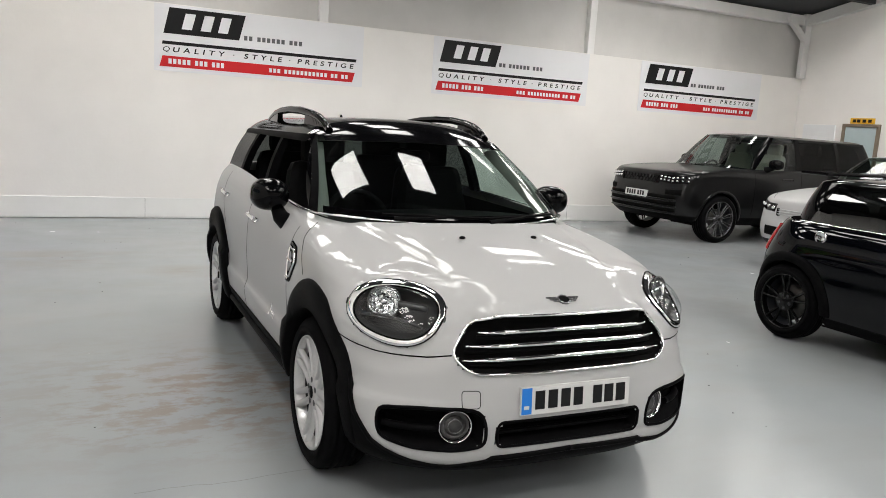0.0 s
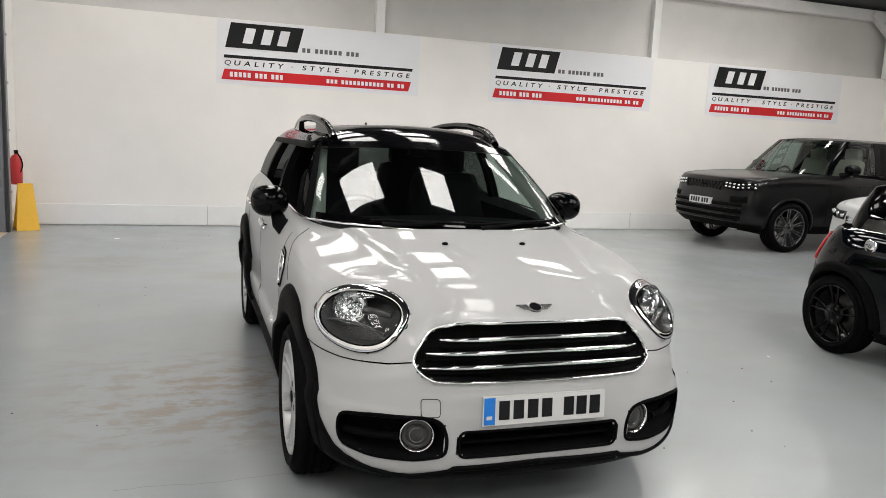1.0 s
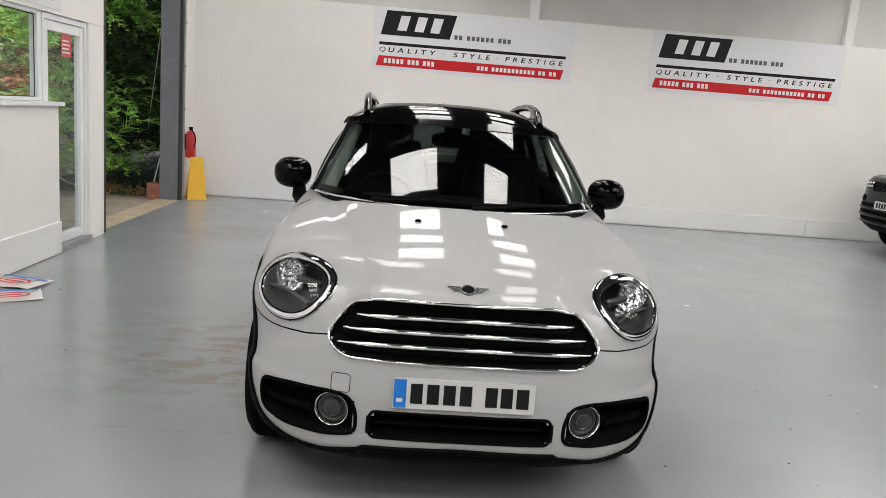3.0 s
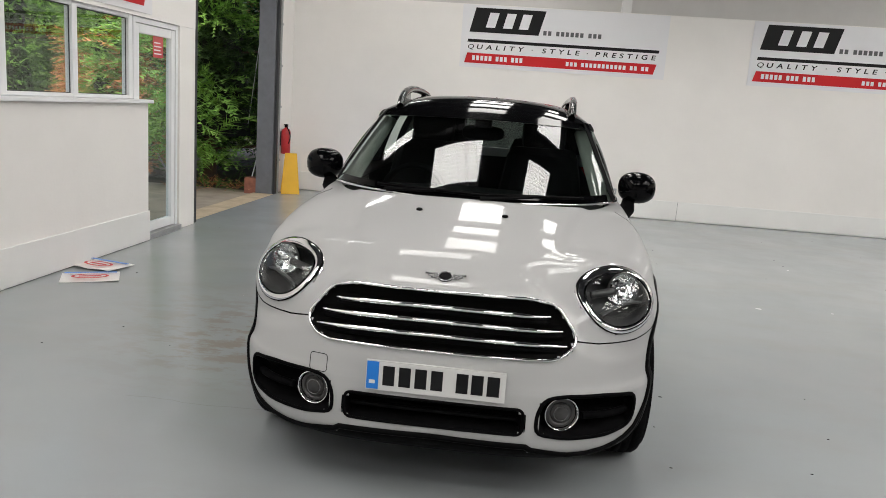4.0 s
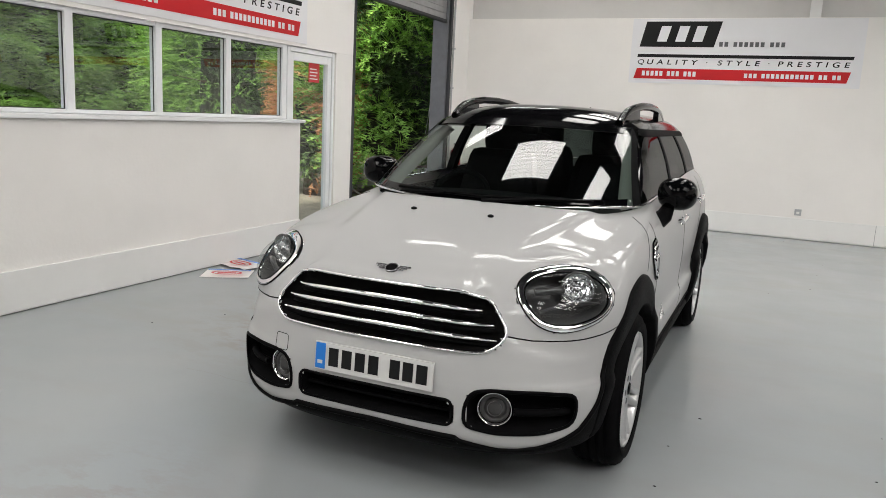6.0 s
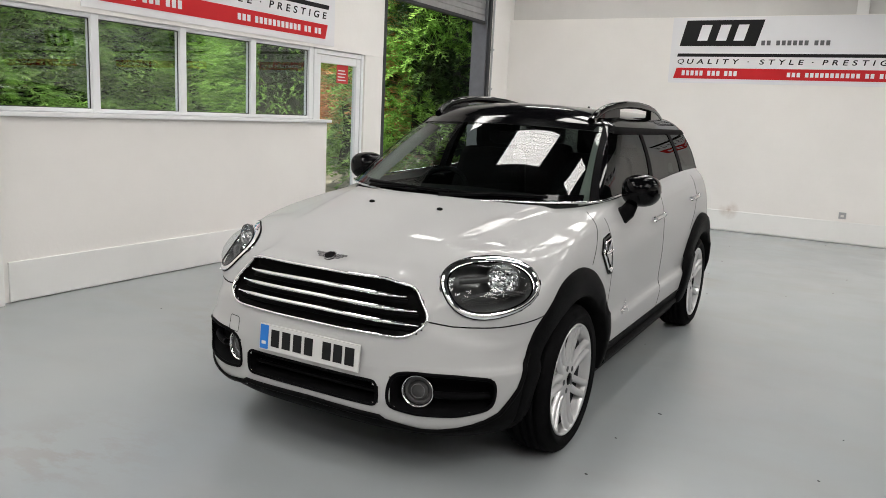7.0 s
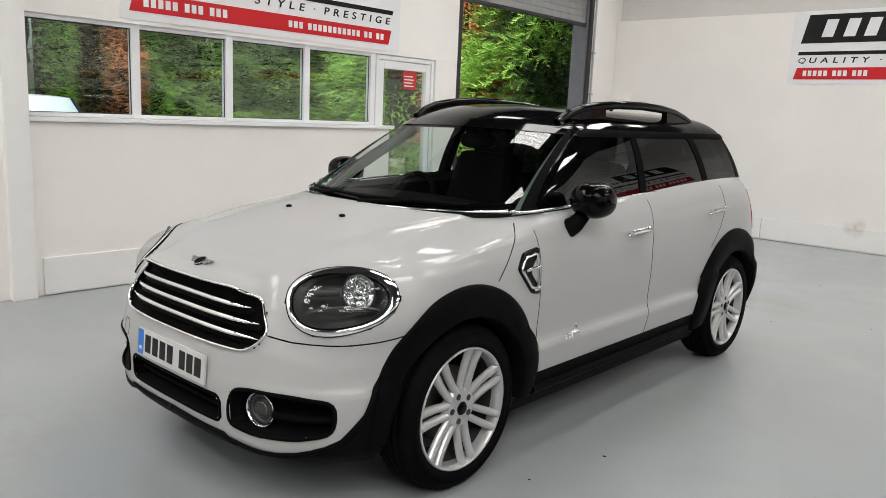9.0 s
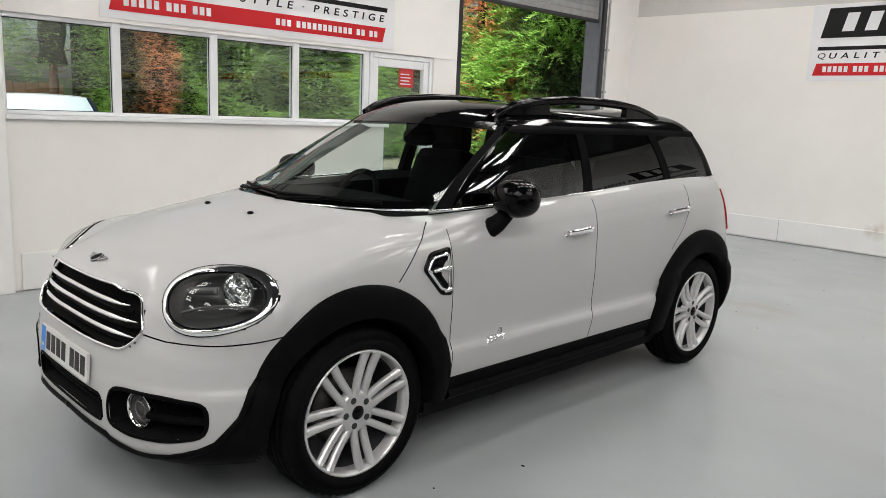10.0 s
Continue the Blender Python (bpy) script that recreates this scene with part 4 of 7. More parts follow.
def shell(root, P):
    """Body, wheels, arches, glass, roof and cabin of a car; P holds its measures. Returns the body surface and the ring function."""
    body = Body(P["levels"], **P["body"])
    if "press" in P:
        P["press"](body)
    hubs, hz, R = P["hubs"], P["hub_z"], P["arch"]
    cuts = P.get("cuts", [])

    def drop(c):
        for hv in hubs:
            if (c.y - hv) ** 2 + (c.z - hz) ** 2 < (R + 0.02) ** 2 and abs(c.x) > 0.45:
                return True
        for frm, pts in cuts:
            o, ax, ay, nn = frm
            d = c - Vector(o)
            if d.dot(Vector(nn)) > P.get("cut_back", -0.9) and Vector(nn).dot(Vector((c.x, c.y - 0.9, 0))) > 0 and inside(pts, d.dot(Vector(ax)), d.dot(Vector(ay))):
                return True
        return P["clad"](c)

    body.build("body", P["paint"], root, drop)
    if P.get("has_clad", True):
        body.build("lower_cladding", M_BLACKPL, root, lambda c: not P["clad"](c) or any((c.y - hv) ** 2 + (c.z - hz) ** 2 < (R + 0.02) ** 2 and abs(c.x) > 0.45 for hv in hubs))
    # wheel arches: a proud trim, and a dark liner behind it
    for hv in hubs:
        for s in (1, -1):
            vs, fs = [], []
            n = 44
            prof = P["arch_profile"]
            for i in range(n + 1):
                a = radians(P["arch_from"]) + (math.pi - 2 * radians(P["arch_from"])) * i / n
                wide = P["arch_width"](math.cos(a), math.sin(a), hv) if "arch_width" in P else 1.0
                up = P["arch_lift"](math.cos(a), math.sin(a), hv) if "arch_lift" in P else 1.0
                for dr, lift in prof:
                    lift = lift * up if lift > 0 else lift
                    r = R + dr * (wide if dr > 0.01 else 1.0)
                    v, z = hv + r * math.cos(a), hz + r * math.sin(a)
                    rr = max(r, R + 0.03)
                    p, _ = body.cast(side_frame(s), hv + rr * math.cos(a), max(0.24, hz + rr * math.sin(a)))
                    px = p.x
                    if 0.47 < z < 0.60 and "open_side" in P and (hv > 2 or math.cos(a) > 0):
                        # the trim runs straight past the crease in the doors
                        q, _ = body.cast(side_frame(s), hv + rr * math.cos(a), 0.49)
                        px = q.x if abs(q.x) > abs(px) else px
                    vs.append((px + s * lift, v, z))
            k = len(prof)
            for i in range(n):
                for j in range(k - 1):
                    f = (i * k + j, i * k + j + 1, (i + 1) * k + j + 1, (i + 1) * k + j)
                    fs.append(f if s > 0 else f[::-1])
            raw("wheel_arch", vs, fs, P["arch_mat"], root, smooth=True)
            vs, fs = [], []
            for i in range(n + 1):
                a = -0.25 + (math.pi + 0.5) * i / n
                for x in (0.9 * P["half"], 0.35):
                    vs.append((s * x, hv + (R + 0.03) * math.cos(a), max(0.2, hz + (R + 0.03) * math.sin(a))))
            for i in range(n):
                fs.append((2 * i, 2 * i + 1, 2 * i + 3, 2 * i + 2))
            raw("arch_liner", vs, fs, M_GAP, root)
            wheel(root, s * P["wheel_x"], hv, hz, s, P["tyre"], P["rim"], P["tyre_w"], P["pairs"], P["rim_mat"], P.get("spin", {}).get((hv, s), 17.0 * hv + 40 * s), P.get("twin", (0.020, 0.003, 0.0135)))
    # upper body
    by_v, by_u, rear_u, ring = glasshouse(*P["glass"])
    T0, T1 = 0.0, 0.935

    def tt(f):
        return T0 + (T1 - T0) * f

    ws0, ws1 = P["screen"]
    grid("windscreen", lambda a, b: by_u((2 * a - 1) * (ws0 + (ws1 - ws0) * b), tt(b)), 28, 14, P.get("pane", M_CARGLASS), root, "raked windscreen")
    bands = P["side_panels"]
    for s in (1, -1):
        mir = s < 0
        v0, v1 = bands[0][1:]

        def pillar(a, b, v0=v0, v1=v1):
            p = by_u(ws0 + (ws1 - ws0) * b, tt(b))
            v = p.y + (v0 + (v1 - v0) * b - p.y) * a
            return by_v(v, tt(b)) + Vector((0.004, -0.004, 0))
        grid("pillar", pillar, 10, 14, M_GLOSSBLACK, root, "gloss black windscreen pillar", mirror=mir)
        for k, ((kind, b0, t0), (_, b1, t1)) in enumerate(zip(bands, bands[1:])):
            if s == P.get("open_side") and k in (0, 2):
                continue  # this window is wound down
            lift = 0.004 if kind == "pillar" else 0.0

            def fn(a, b, b0=b0, t0=t0, b1=b1, t1=t1, lift=lift):
                va, vb = b0 + (t0 - b0) * b, b1 + (t1 - b1) * b
                return by_v(va + (vb - va) * a, tt(b)) + Vector((lift, 0, 0))
            grid("side_window" if kind != "pillar" else "pillar", fn, 8, 12, P.get("pillar_mat", M_BLACKPL) if kind == "pillar" else (P.get("front_pane", P.get("pane", M_CARGLASS)) if kind == "clear" else P.get("dark_pane", M_DARKGLASS)), root, mirror=mir, thick=0.05 if kind == "pillar" else 0.0)
        if "open_side" in P:
            # gloss black frame over the side windows
            def header(a, b):
                v = bands[0][1] + 0.5 + (bands[-1][1] - bands[0][1] - 0.52) * a
                return by_v(v, tt(0.89 + 0.11 * b)) + Vector((0.004 + 0.004 * math.sin(math.pi * b), 0, 0))
            grid("window_header", header, 24, 4, M_INTAKE, root, mirror=mir)
        lb, lt = bands[-1][1:]

        def corner(a, b, lb=lb, lt=lt):
            p = rear_u(P["rear_u"][0] + (P["rear_u"][1] - P["rear_u"][0]) * b, tt(b))
            v = lb + (lt - lb) * b
            return by_v(v + (p.y - v) * a, tt(b))
        grid("pillar", corner, 10, 12, P.get("corner_mat", M_GLOSSBLACK), root, mirror=mir)
    grid("rear_window", lambda a, b: rear_u((1 - 2 * a) * (P["rear_u"][0] + (P["rear_u"][1] - P["rear_u"][0]) * b), tt(b)), 20, 8, M_DARKGLASS, root)
    roof_shell("roof", ring, P["roof_mat"], root, P["crown"], t0=0.92, label=P["roof_label"], arch=P["glass"][8], sag=sum(P["glass"][10:]))
    roof_shell("headlining", ring, M_HEADLIN, root, P["crown"] - 0.01, t0=0.93, drop=0.035, shrink=0.97, arch=P["glass"][8], sag=sum(P["glass"][10:]))
    # cabin
    gb = P["glass"][0]
    bm = bmesh.new()
    w, v0, v1, zt = gb[2] - 0.06, gb[0] + 0.35, gb[1] - 0.12, gb[3] - 0.02
    vs = [bm.verts.new(p) for p in ((-w, v0, 0.34), (w, v0, 0.34), (w, v1, 0.34), (-w, v1, 0.34), (-w, v0, zt), (w, v0, zt), (w, v1, zt + 0.06), (-w, v1, zt + 0.06))]
    for f in ((0, 1, 2, 3), (0, 4, 5, 1), (1, 5, 6, 2), (2, 6, 7, 3), (3, 7, 4, 0)):
        bm.faces.new([vs[i] for i in f])
    part("cabin_tub", bm, M_INTERIOR, root, "dark cabin floor and door linings")
    vs, fs = [], []
    for i in range(21):
        k = -1 + 0.1 * i
        e = by_u(k * (w - 0.02), 0.0)
        for dv, z in ((0.02, gb[3] - 0.03), (0.18, gb[3] + 0.0), (0.34, gb[3] + 0.015 - 0.03 * k * k), (0.46, gb[3] - 0.03), (0.50, gb[3] - 0.30)):
            vs.append((k * (w - 0.01), max(e.y + dv, gb[0] + dv) if dv < 0.3 else gb[0] + 0.22 + dv, z))
    for i in range(20):
        for j in range(4):
            fs.append((i * 5 + j, i * 5 + j + 1, (i + 1) * 5 + j + 1, (i + 1) * 5 + j))
    raw("dashboard", vs, fs, M_INTERIOR, root, "black dashboard", smooth=True)
    for u in (-0.37, 0.37):
        car_seat(root, u, P["seat_v"], P["seat_z"], P.get("seat_mat", M_INTERIOR))
        car_seat(root, u, P["seat_v"] + 0.95, P["seat_z"] + 0.02, M_INTERIOR)
    c, r = Vector((-0.37, P["seat_v"] - 0.56, gb[3] - 0.075)), 0.18
    q = Matrix.Rotation(radians(62), 3, 'X')
    pts = [c + q @ Vector((r * math.cos(2 * math.pi * i / 28), r * math.sin(2 * math.pi * i / 28), 0)) for i in range(28)]
    vs, fs = tube(pts, [q @ Vector((0, 0, 1))] * 28, 0.034, 0.034, True)
    raw("steering_wheel", vs, fs, M_INTERIOR, root, smooth=True)
    ellipsoid("rear_view_mirror", (0, ring(0.93)[0] + 0.16, ring(0.9)[3] - 0.08), (0.125, 0.025, 0.045), M_BLACKPL, root, power=3)
    box("mirror_mount", (-0.05, ring(0.93)[0] + 0.10, ring(0.9)[3] - 0.05), (0.05, ring(0.93)[0] + 0.22, ring(0.9)[3] + 0.02), M_BLACKPL, root, bevel=0.015)
    return body, by_v, by_u, rear_u, ring


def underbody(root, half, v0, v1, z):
    # closing slab in the gap shadow's near-black, its shade painted in
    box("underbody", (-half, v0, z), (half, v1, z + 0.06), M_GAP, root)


def door_mirror(root, s, c, foot, r=(0.128, 0.092, 0.082)):
    m = ellipsoid("door_mirror", c, r, M_GLOSSBLACK, root, "gloss black rounded door mirror", power=2.4)
    vs, fs = tube([Vector(foot), Vector(foot).lerp(Vector(c), 0.35) + Vector((s * 0.015, 0, -0.012)), Vector(c) + Vector((-s * 0.035, 0.01, -0.055))], [(0, -1, 0)] * 3, lambda t: 0.11 - 0.05 * t, lambda t: 0.085 - 0.02 * t, seg=12)
    raw("mirror_stem", vs, fs, M_BLACKPL, m, smooth=True)
    g = ellipsoid("mirror_glass", (c[0], c[1] + r[1] - 0.037, c[2]), (r[0] - 0.03, 0.035, r[2] - 0.02), M_CHROME, m, power=2.6)
    return m


def white_crossover():
    root = empty("car", pose(1.907, 2.42, 0))
    tagged(root, "white compact crossover car with black roof and black wheel arches", "car", "cars in the showroom")
    grille = rounded([(-0.52, 0.70), (-0.43, 0.815), (-0.35, 0.848), (0.35, 0.848), (0.43, 0.815), (0.52, 0.70), (0.45, 0.634), (-0.45, 0.634)], 0.05)
    intake = rounded([(-0.338, 0.343), (-0.338, 0.445), (0.338, 0.445), (0.338, 0.343)], 0.03)
    fog = {s: rounded([(s * a, z) for a, z in ((0.388, 0.352), (0.386, 0.43), (0.412, 0.49), (0.48, 0.503), (0.65, 0.503), (0.760, 0.488), (0.768, 0.43), (0.756, 0.366), (0.66, 0.342), (0.50, 0.336))], 0.03, 3) for s in (1, -1)}

    def lamp_frame(s):
        nn = Vector((0.80, -0.50, 0.33)).normalized()
        ax = Vector((0.505, 0.863, 0)).normalized()
        ay = nn.cross(ax)
        ay = ay if ay.z > 0 else -ay
        return tuple((s * p[0], p[1], p[2]) for p in ((0.635, 0.385, 0.815), ax, ay, nn))

    def egg(a, b, rot=10, k=2.3, ca=0.0, cb=0.0):
        out = []
        for i in range(48):
            t = 2 * math.pi * i / 48
            x, y = a * math.copysign(abs(math.cos(t)) ** (2 / k), math.cos(t)), b * math.copysign(abs(math.sin(t)) ** (2 / k), math.sin(t))
            y *= 1 - 0.12 * x / a
            r = radians(rot)
            out.append((ca + x * math.cos(r) - y * math.sin(r), cb + x * math.sin(r) + y * math.cos(r)))
        return out

    lamp = egg(0.171, 0.103, 2, 2.3, -0.008, -0.002)

    def shrink(pts, k):
        cx, cy = sum(p[0] for p in pts) / len(pts), sum(p[1] for p in pts) / len(pts)
        return [(cx + (x - cx) * k, cy + (y - cy) * k) for x, y in pts]

    def blend(p, r, k):
        return [(a + (c - a) * k, b + (d - b) * k) for (a, b), (c, d) in zip(p, r)]

    lamp_outer = egg(0.202, 0.129, 5, 2.25, 0.003, 0.002)
    EDGE_V, EDGE_Z = (0.0, 0.12, 0.18, 0.25, 0.29, 0.36, 0.40, 0.47), (0.278, 0.264, 0.279, 0.310, 0.335, 0.428, 0.52, 0.62)

    def clad(c):
        z, v, u = c.z, c.y, abs(c.x)
        if v < 0.9:
            return z < (0.293 if u < 0.36 else float(np.interp(v, EDGE_V, EDGE_Z)))
        if v > 3.4:
            return z < 0.42
        return z < 0.365

    P = dict(
        levels=[(0.225, 0.115, 0.80, 0.20, 4.20, 0), (0.275, 0.062, 0.845, 0.30, 4.27, 0), (0.37, 0.048, 0.868, 0.39, 4.29, 0), (0.48, 0.046, 0.880, 0.475, 4.30, 0), (0.512, 0.047, 0.877, 0.505, 4.30, 0),
                (0.54, 0.049, 0.864, 0.53, 4.295, 0.02), (0.59, 0.053, 0.861, 0.575, 4.29, 0.05), (0.68, 0.066, 0.870, 0.72, 4.26, 0.2), (0.78, 0.084, 0.868, 0.84, 4.22, 0.45), (0.85, 0.108, 0.856, 0.93, 4.19, 0.7),
                (0.884, 0.18, 0.836, 0.988, 4.17, 0.85), (0.918, 0.255, 0.826, 1.008, 4.16, 0.93), (0.957, 0.37, 0.812, 1.028, 4.15, 1), (1.013, 0.62, 0.785, 1.06, 4.14, 1), (1.078, 0.97, 0.757, 1.085, 4.13, 1)],
        body=dict(rise=0.10, crease=0.012, low_n=1.0, high_n=0.2, crown=0.02), hubs=(0.845, 3.515), hub_z=0.343, arch=0.385, half=0.87, paint=M_WHITECAR, clad=clad,
        arch_profile=[(-0.005, -0.06), (-0.003, 0.026), (0.006, 0.036), (0.06, 0.034), (0.088, 0.026), (0.098, 0.012), (0.10, -0.01)], arch_from=-8, arch_mat=M_BLACKPL,
        arch_width=lambda ca, sa, hv: (1.42 if hv > 2 else (0.82 + 0.48 * max(0, sa) ** 1.5 if ca < 0 else 1.05 + 0.25 * max(0, sa))),
        arch_lift=lambda ca, sa, hv: ((0.2 + 0.4 * max(0, sa) ** 1.5 if ca < 0 else 0.6 + 0.3 * ca) if hv < 2 else 1.0),
        wheel_x=0.775, tyre=0.343, rim=0.250, tyre_w=0.215, pairs=7, rim_mat=M_ALLOY, twin=(0.0212, 0.0085, 0.0150), spin={(0.845, 1): 75.4, (3.515, 1): 128.0}, open_side=-1, front_pane=M_SIDEGLASS, corner_mat=M_INTAKE, pillar_mat=M_INTAKE,
        cuts=[(FRONT, inset(grille, 0.0)), (FRONT, inset(intake, 0.0))] + [(FRONT, inset(fog[s], 0.0)) for s in (1, -1)] + [(lamp_frame(s), inset(lamp_outer, 0.004)) for s in (1, -1)],
        glass=((0.985, 4.07, 0.752, 1.083, 1.19), (1.80, 3.86, 0.612, 1.503, 1.482), 6.0, 6.0, 0.37, 0.25, 0.42, 0.26, 0.022, 0.31, 0.18),
        screen=(0.746, 0.600), side_panels=[("clear", 1.43, 1.945), ("pillar", 2.40, 2.44), ("dark", 2.475, 2.50), ("pillar", 3.22, 3.14), ("dark", 3.29, 3.22), ("end", 3.74, 3.66)],
        rear_u=(0.62, 0.50), roof_mat=M_GLOSSBLACK, roof_label="gloss black roof", crown=0.122, seat_v=2.30, seat_z=0.82)
    dome_height = {}

    def press(body):
        # each wing is shaped round its lamp: a smooth dome fitted to the shell, falling back towards the nose
        for s in (1, -1):
            frm = lamp_frame(s)
            o, ax, ay, nn = [Vector(v) for v in frm]
            rows, hs = [], []
            for i in range(-8, 9):
                for k in range(-8, 9):
                    a, b = 0.024 * i, 0.015 * k
                    if (a / 0.2) ** 2 + (b / 0.13) ** 2 < 1:
                        p, nor = body.cast(frm, a, b)
                        if nor.dot(nn) > 0.5:
                            rows.append((1, a, b, a * a, a * b, b * b))
                            hs.append((p - o).dot(nn))
            q = np.linalg.lstsq(np.array(rows), np.array(hs), rcond=None)[0]

            def height(a, b, q=q):
                h = q[0] + q[1] * a + q[2] * b + max(q[3], -2.2) * a * a + q[4] * a * b + max(q[5], -2.6) * b * b
                return h - 0.04 * (max(0.0, -a) / 0.2) ** 1.6
            dome_height[s] = height
        for s in (1, -1):
            body.press(lamp_frame(s), 0.232, 0.156, dome_height[s])

    P["press"] = press
    body, by_v, by_u, rear_u, ring = shell(root, P)
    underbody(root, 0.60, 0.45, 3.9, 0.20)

    # grille: dark mesh, three bright bars, bright surround
    patch(body, "grille_mesh", FRONT, grille, [(-0.012, -0.004), (0.0, -0.02), (0.03, -0.045)], M_GAP, root, "black grille opening")
    strip(body, "grille_surround", FRONT, grille, 0.011, 0.016, M_CHROME, root, closed=True, lift=0.004, label="chrome grille surround")
    for z, w in ((0.793, 0.405), (0.741, 0.455), (0.689, 0.475)):
        pts = [(w * (-1 + i / 20), z - 0.010 * (1 - i / 20) ** 2 + 0.0) for i in range(41)]
        ps = [body.cast(FRONT, a, b)[0] + Vector((0, 0.014, 0)) for a, b in pts]
        vs, fs = tube(ps, [(0, -0.9, 0.5)] * len(ps), lambda t: 0.006 + 0.013 * min(1, 8 * t, 8 * (1 - t)), lambda t: 0.006 + 0.010 * min(1, 8 * t, 8 * (1 - t)), seg=10)
        raw("grille_bar", vs, fs, M_CHROME, root, "chrome grille bar", smooth=True)
        ps2 = [p + Vector((0, 0.012, -0.022)) for p in ps]
        vs, fs = tube(ps2, [(0, -0.9, 0.5)] * len(ps2), 0.02, 0.01, seg=6)
        raw("grille_rib", vs, fs, M_BLACKPL, root, smooth=True)
    # lower intake
    patch(body, "lower_intake", FRONT, intake, [(-0.004, -0.004), (0.006, -0.012), (0.012, -0.05), (0.045, -0.065)], M_INTAKE, root)
    strip(body, "intake_bar", FRONT, [(-0.32, 0.392), (0.32, 0.392)], 0.016, 0.02, M_INTAKE, root, lift=-0.035)
    strip(body, "intake_lip", FRONT, intake, 0.012, 0.010, M_INTAKE, root, closed=True, lift=0.0)
    # fog lamps in dark bays
    for s in (1, -1):
        patch(body, "fog_bay", FRONT, fog[s], [(-0.004, -0.004), (0.004, -0.012), (0.012, -0.07), (0.06, -0.085)], M_INTAKE, root)
        strip(body, "bay_rim", FRONT, fog[s], 0.015, 0.010, M_INTAKE, root, closed=True, lift=0.001, step=0.012)
        strip(body, "bay_rib", FRONT, [(s * 0.57, 0.415), (s * 0.76, 0.41)], 0.03, 0.03, M_INTAKE, root, lift=-0.035)
        fl = empty("fog_lamp", pose(s * 0.482, body.cast(FRONT, s * 0.482, 0.412)[0].y + 0.058, 0.412, 0, 0, s * 14))
        fl.parent = root
        fl["label"] = "round fog lamp with chrome ring"
        for nm, prof, mat in (("fog_ring", [(0.068, 0.03), (0.068, -0.002), (0.066, -0.006), (0.062, -0.005), (0.060, 0.01)], M_CHROME),
                              ("fog_bezel", [(0.058, 0.012), (0.052, 0.004), (0.042, 0.012), (0.040, 0.02)], M_LAMPGREY),
                              ("fog_lens", [(0.041, 0.012), (0.030, 0.004), (0.015, -0.001), (0.0005, -0.002)], M_LAMPGREY)):
            vs, fs = lathe(prof, 40)
            raw(nm, [(y, x, z) for x, y, z in vs], fs, mat, fl, smooth=True)
        vs, fs = lathe([(0.030, 0.006), (0.0285, 0.001), (0.027, 0.004)], 32)
        raw("lens_ring", [(y, x, z) for x, y, z in vs], fs, M_GUNMETAL, fl, smooth=True)
    # headlamps
    for s in (1, -1):
        frm = lamp_frame(s)
        hl = empty("headlamp")
        hl.parent = root
        hl["label"] = "oval headlamp with chrome ring and dark inside"
        o, ax, ay, nn = [Vector(q) for q in frm]
        def dome(a, b, lift=0.0):
            return o + ax * a + ay * b + nn * (dome_height[s](a, b) + lift)

        def loops(name, rings, mat, label="", fill=False):
            vs, n = [p for ring in rings for p in ring], 48
            fs = [(k * n + i, k * n + (i + 1) % n, (k + 1) * n + (i + 1) % n, (k + 1) * n + i) for k in range(len(rings) - 1) for i in range(n)]
            if fill:
                vs.append(sum(rings[-1], Vector()) / n)
                fs += [((len(rings) - 1) * n + i, (len(rings) - 1) * n + (i + 1) % n, len(vs) - 1) for i in range(n)]
            return raw(name, vs, fs, mat, hl, label, smooth=True)

        outer = lamp_outer
        loops("lamp_housing", [[dome(a, b, z) for a, b in shrink(lamp, k)] for k, z in ((1.02, 0.0), (0.97, -0.03), (0.9, -0.085), (0.6, -0.115))], M_LAMPGREY, fill=True)
        loops("lamp_ring", [[dome(*p, z) for p in ps] for ps, z in ((outer, -0.012), (outer, 0.005), (blend(outer, lamp, 0.06), 0.0075), (blend(outer, lamp, 0.5), 0.008), (blend(outer, lamp, 0.92), 0.0075), (blend(outer, lamp, 0.98), 0.005), (lamp, -0.006))], M_CHROME, "broad chrome ring")
        for nm, ps, w, lift, mat in (("lamp_seal", outer, 0.005, 0.003, M_GAP), ("inner_seal", lamp, 0.008, 0.004, M_GLOSSBLACK)):
            vs, fs = tube([dome(a, b, lift) for a, b in ps], [nn] * 48, w, 0.008, True)
            raw(nm, vs, fs, mat, hl, smooth=True)
        loops("lamp_lens", [[dome(a, b, z) for a, b in shrink(lamp, k)] for k, z in ((0.985, 0.002), (0.9, 0.010), (0.7, 0.018), (0.4, 0.024))], M_LAMPGLASS, "clear domed lens", fill=True)
        # one faceted reflector bowl behind the lens
        c, r = dome(0.060, 0.024, -0.040), 0.066
        turn = Vector((s * 0.35, -0.93, 0.05)).to_track_quat('X', 'Z').to_matrix()
        rnd = random.Random(41)
        depth = ((1.0, 0.0), (0.93, -0.020), (0.78, -0.034), (0.58, -0.043), (0.36, -0.048), (0.16, -0.050))
        fv, ff, seg = [], [], 14
        for k, (q, z) in enumerate(depth):
            for i in range(seg):
                ang = 2 * math.pi * (i + 0.5 * (k % 2)) / seg
                oct_r = r * q * (1.0 - 0.05 * (i % 2) * (k == 0))
                fv.append(c + turn @ Vector((z + (rnd.uniform(-0.006, 0.006) if k else 0.0), oct_r * math.cos(ang), oct_r * math.sin(ang))))
        for k in range(len(depth) - 1):
            for i in range(seg):
                ff.append((k * seg + i, k * seg + (i + 1) % seg, (k + 1) * seg + (i + 1) % seg))
                ff.append((k * seg + i, (k + 1) * seg + (i + 1) % seg, (k + 1) * seg + i))
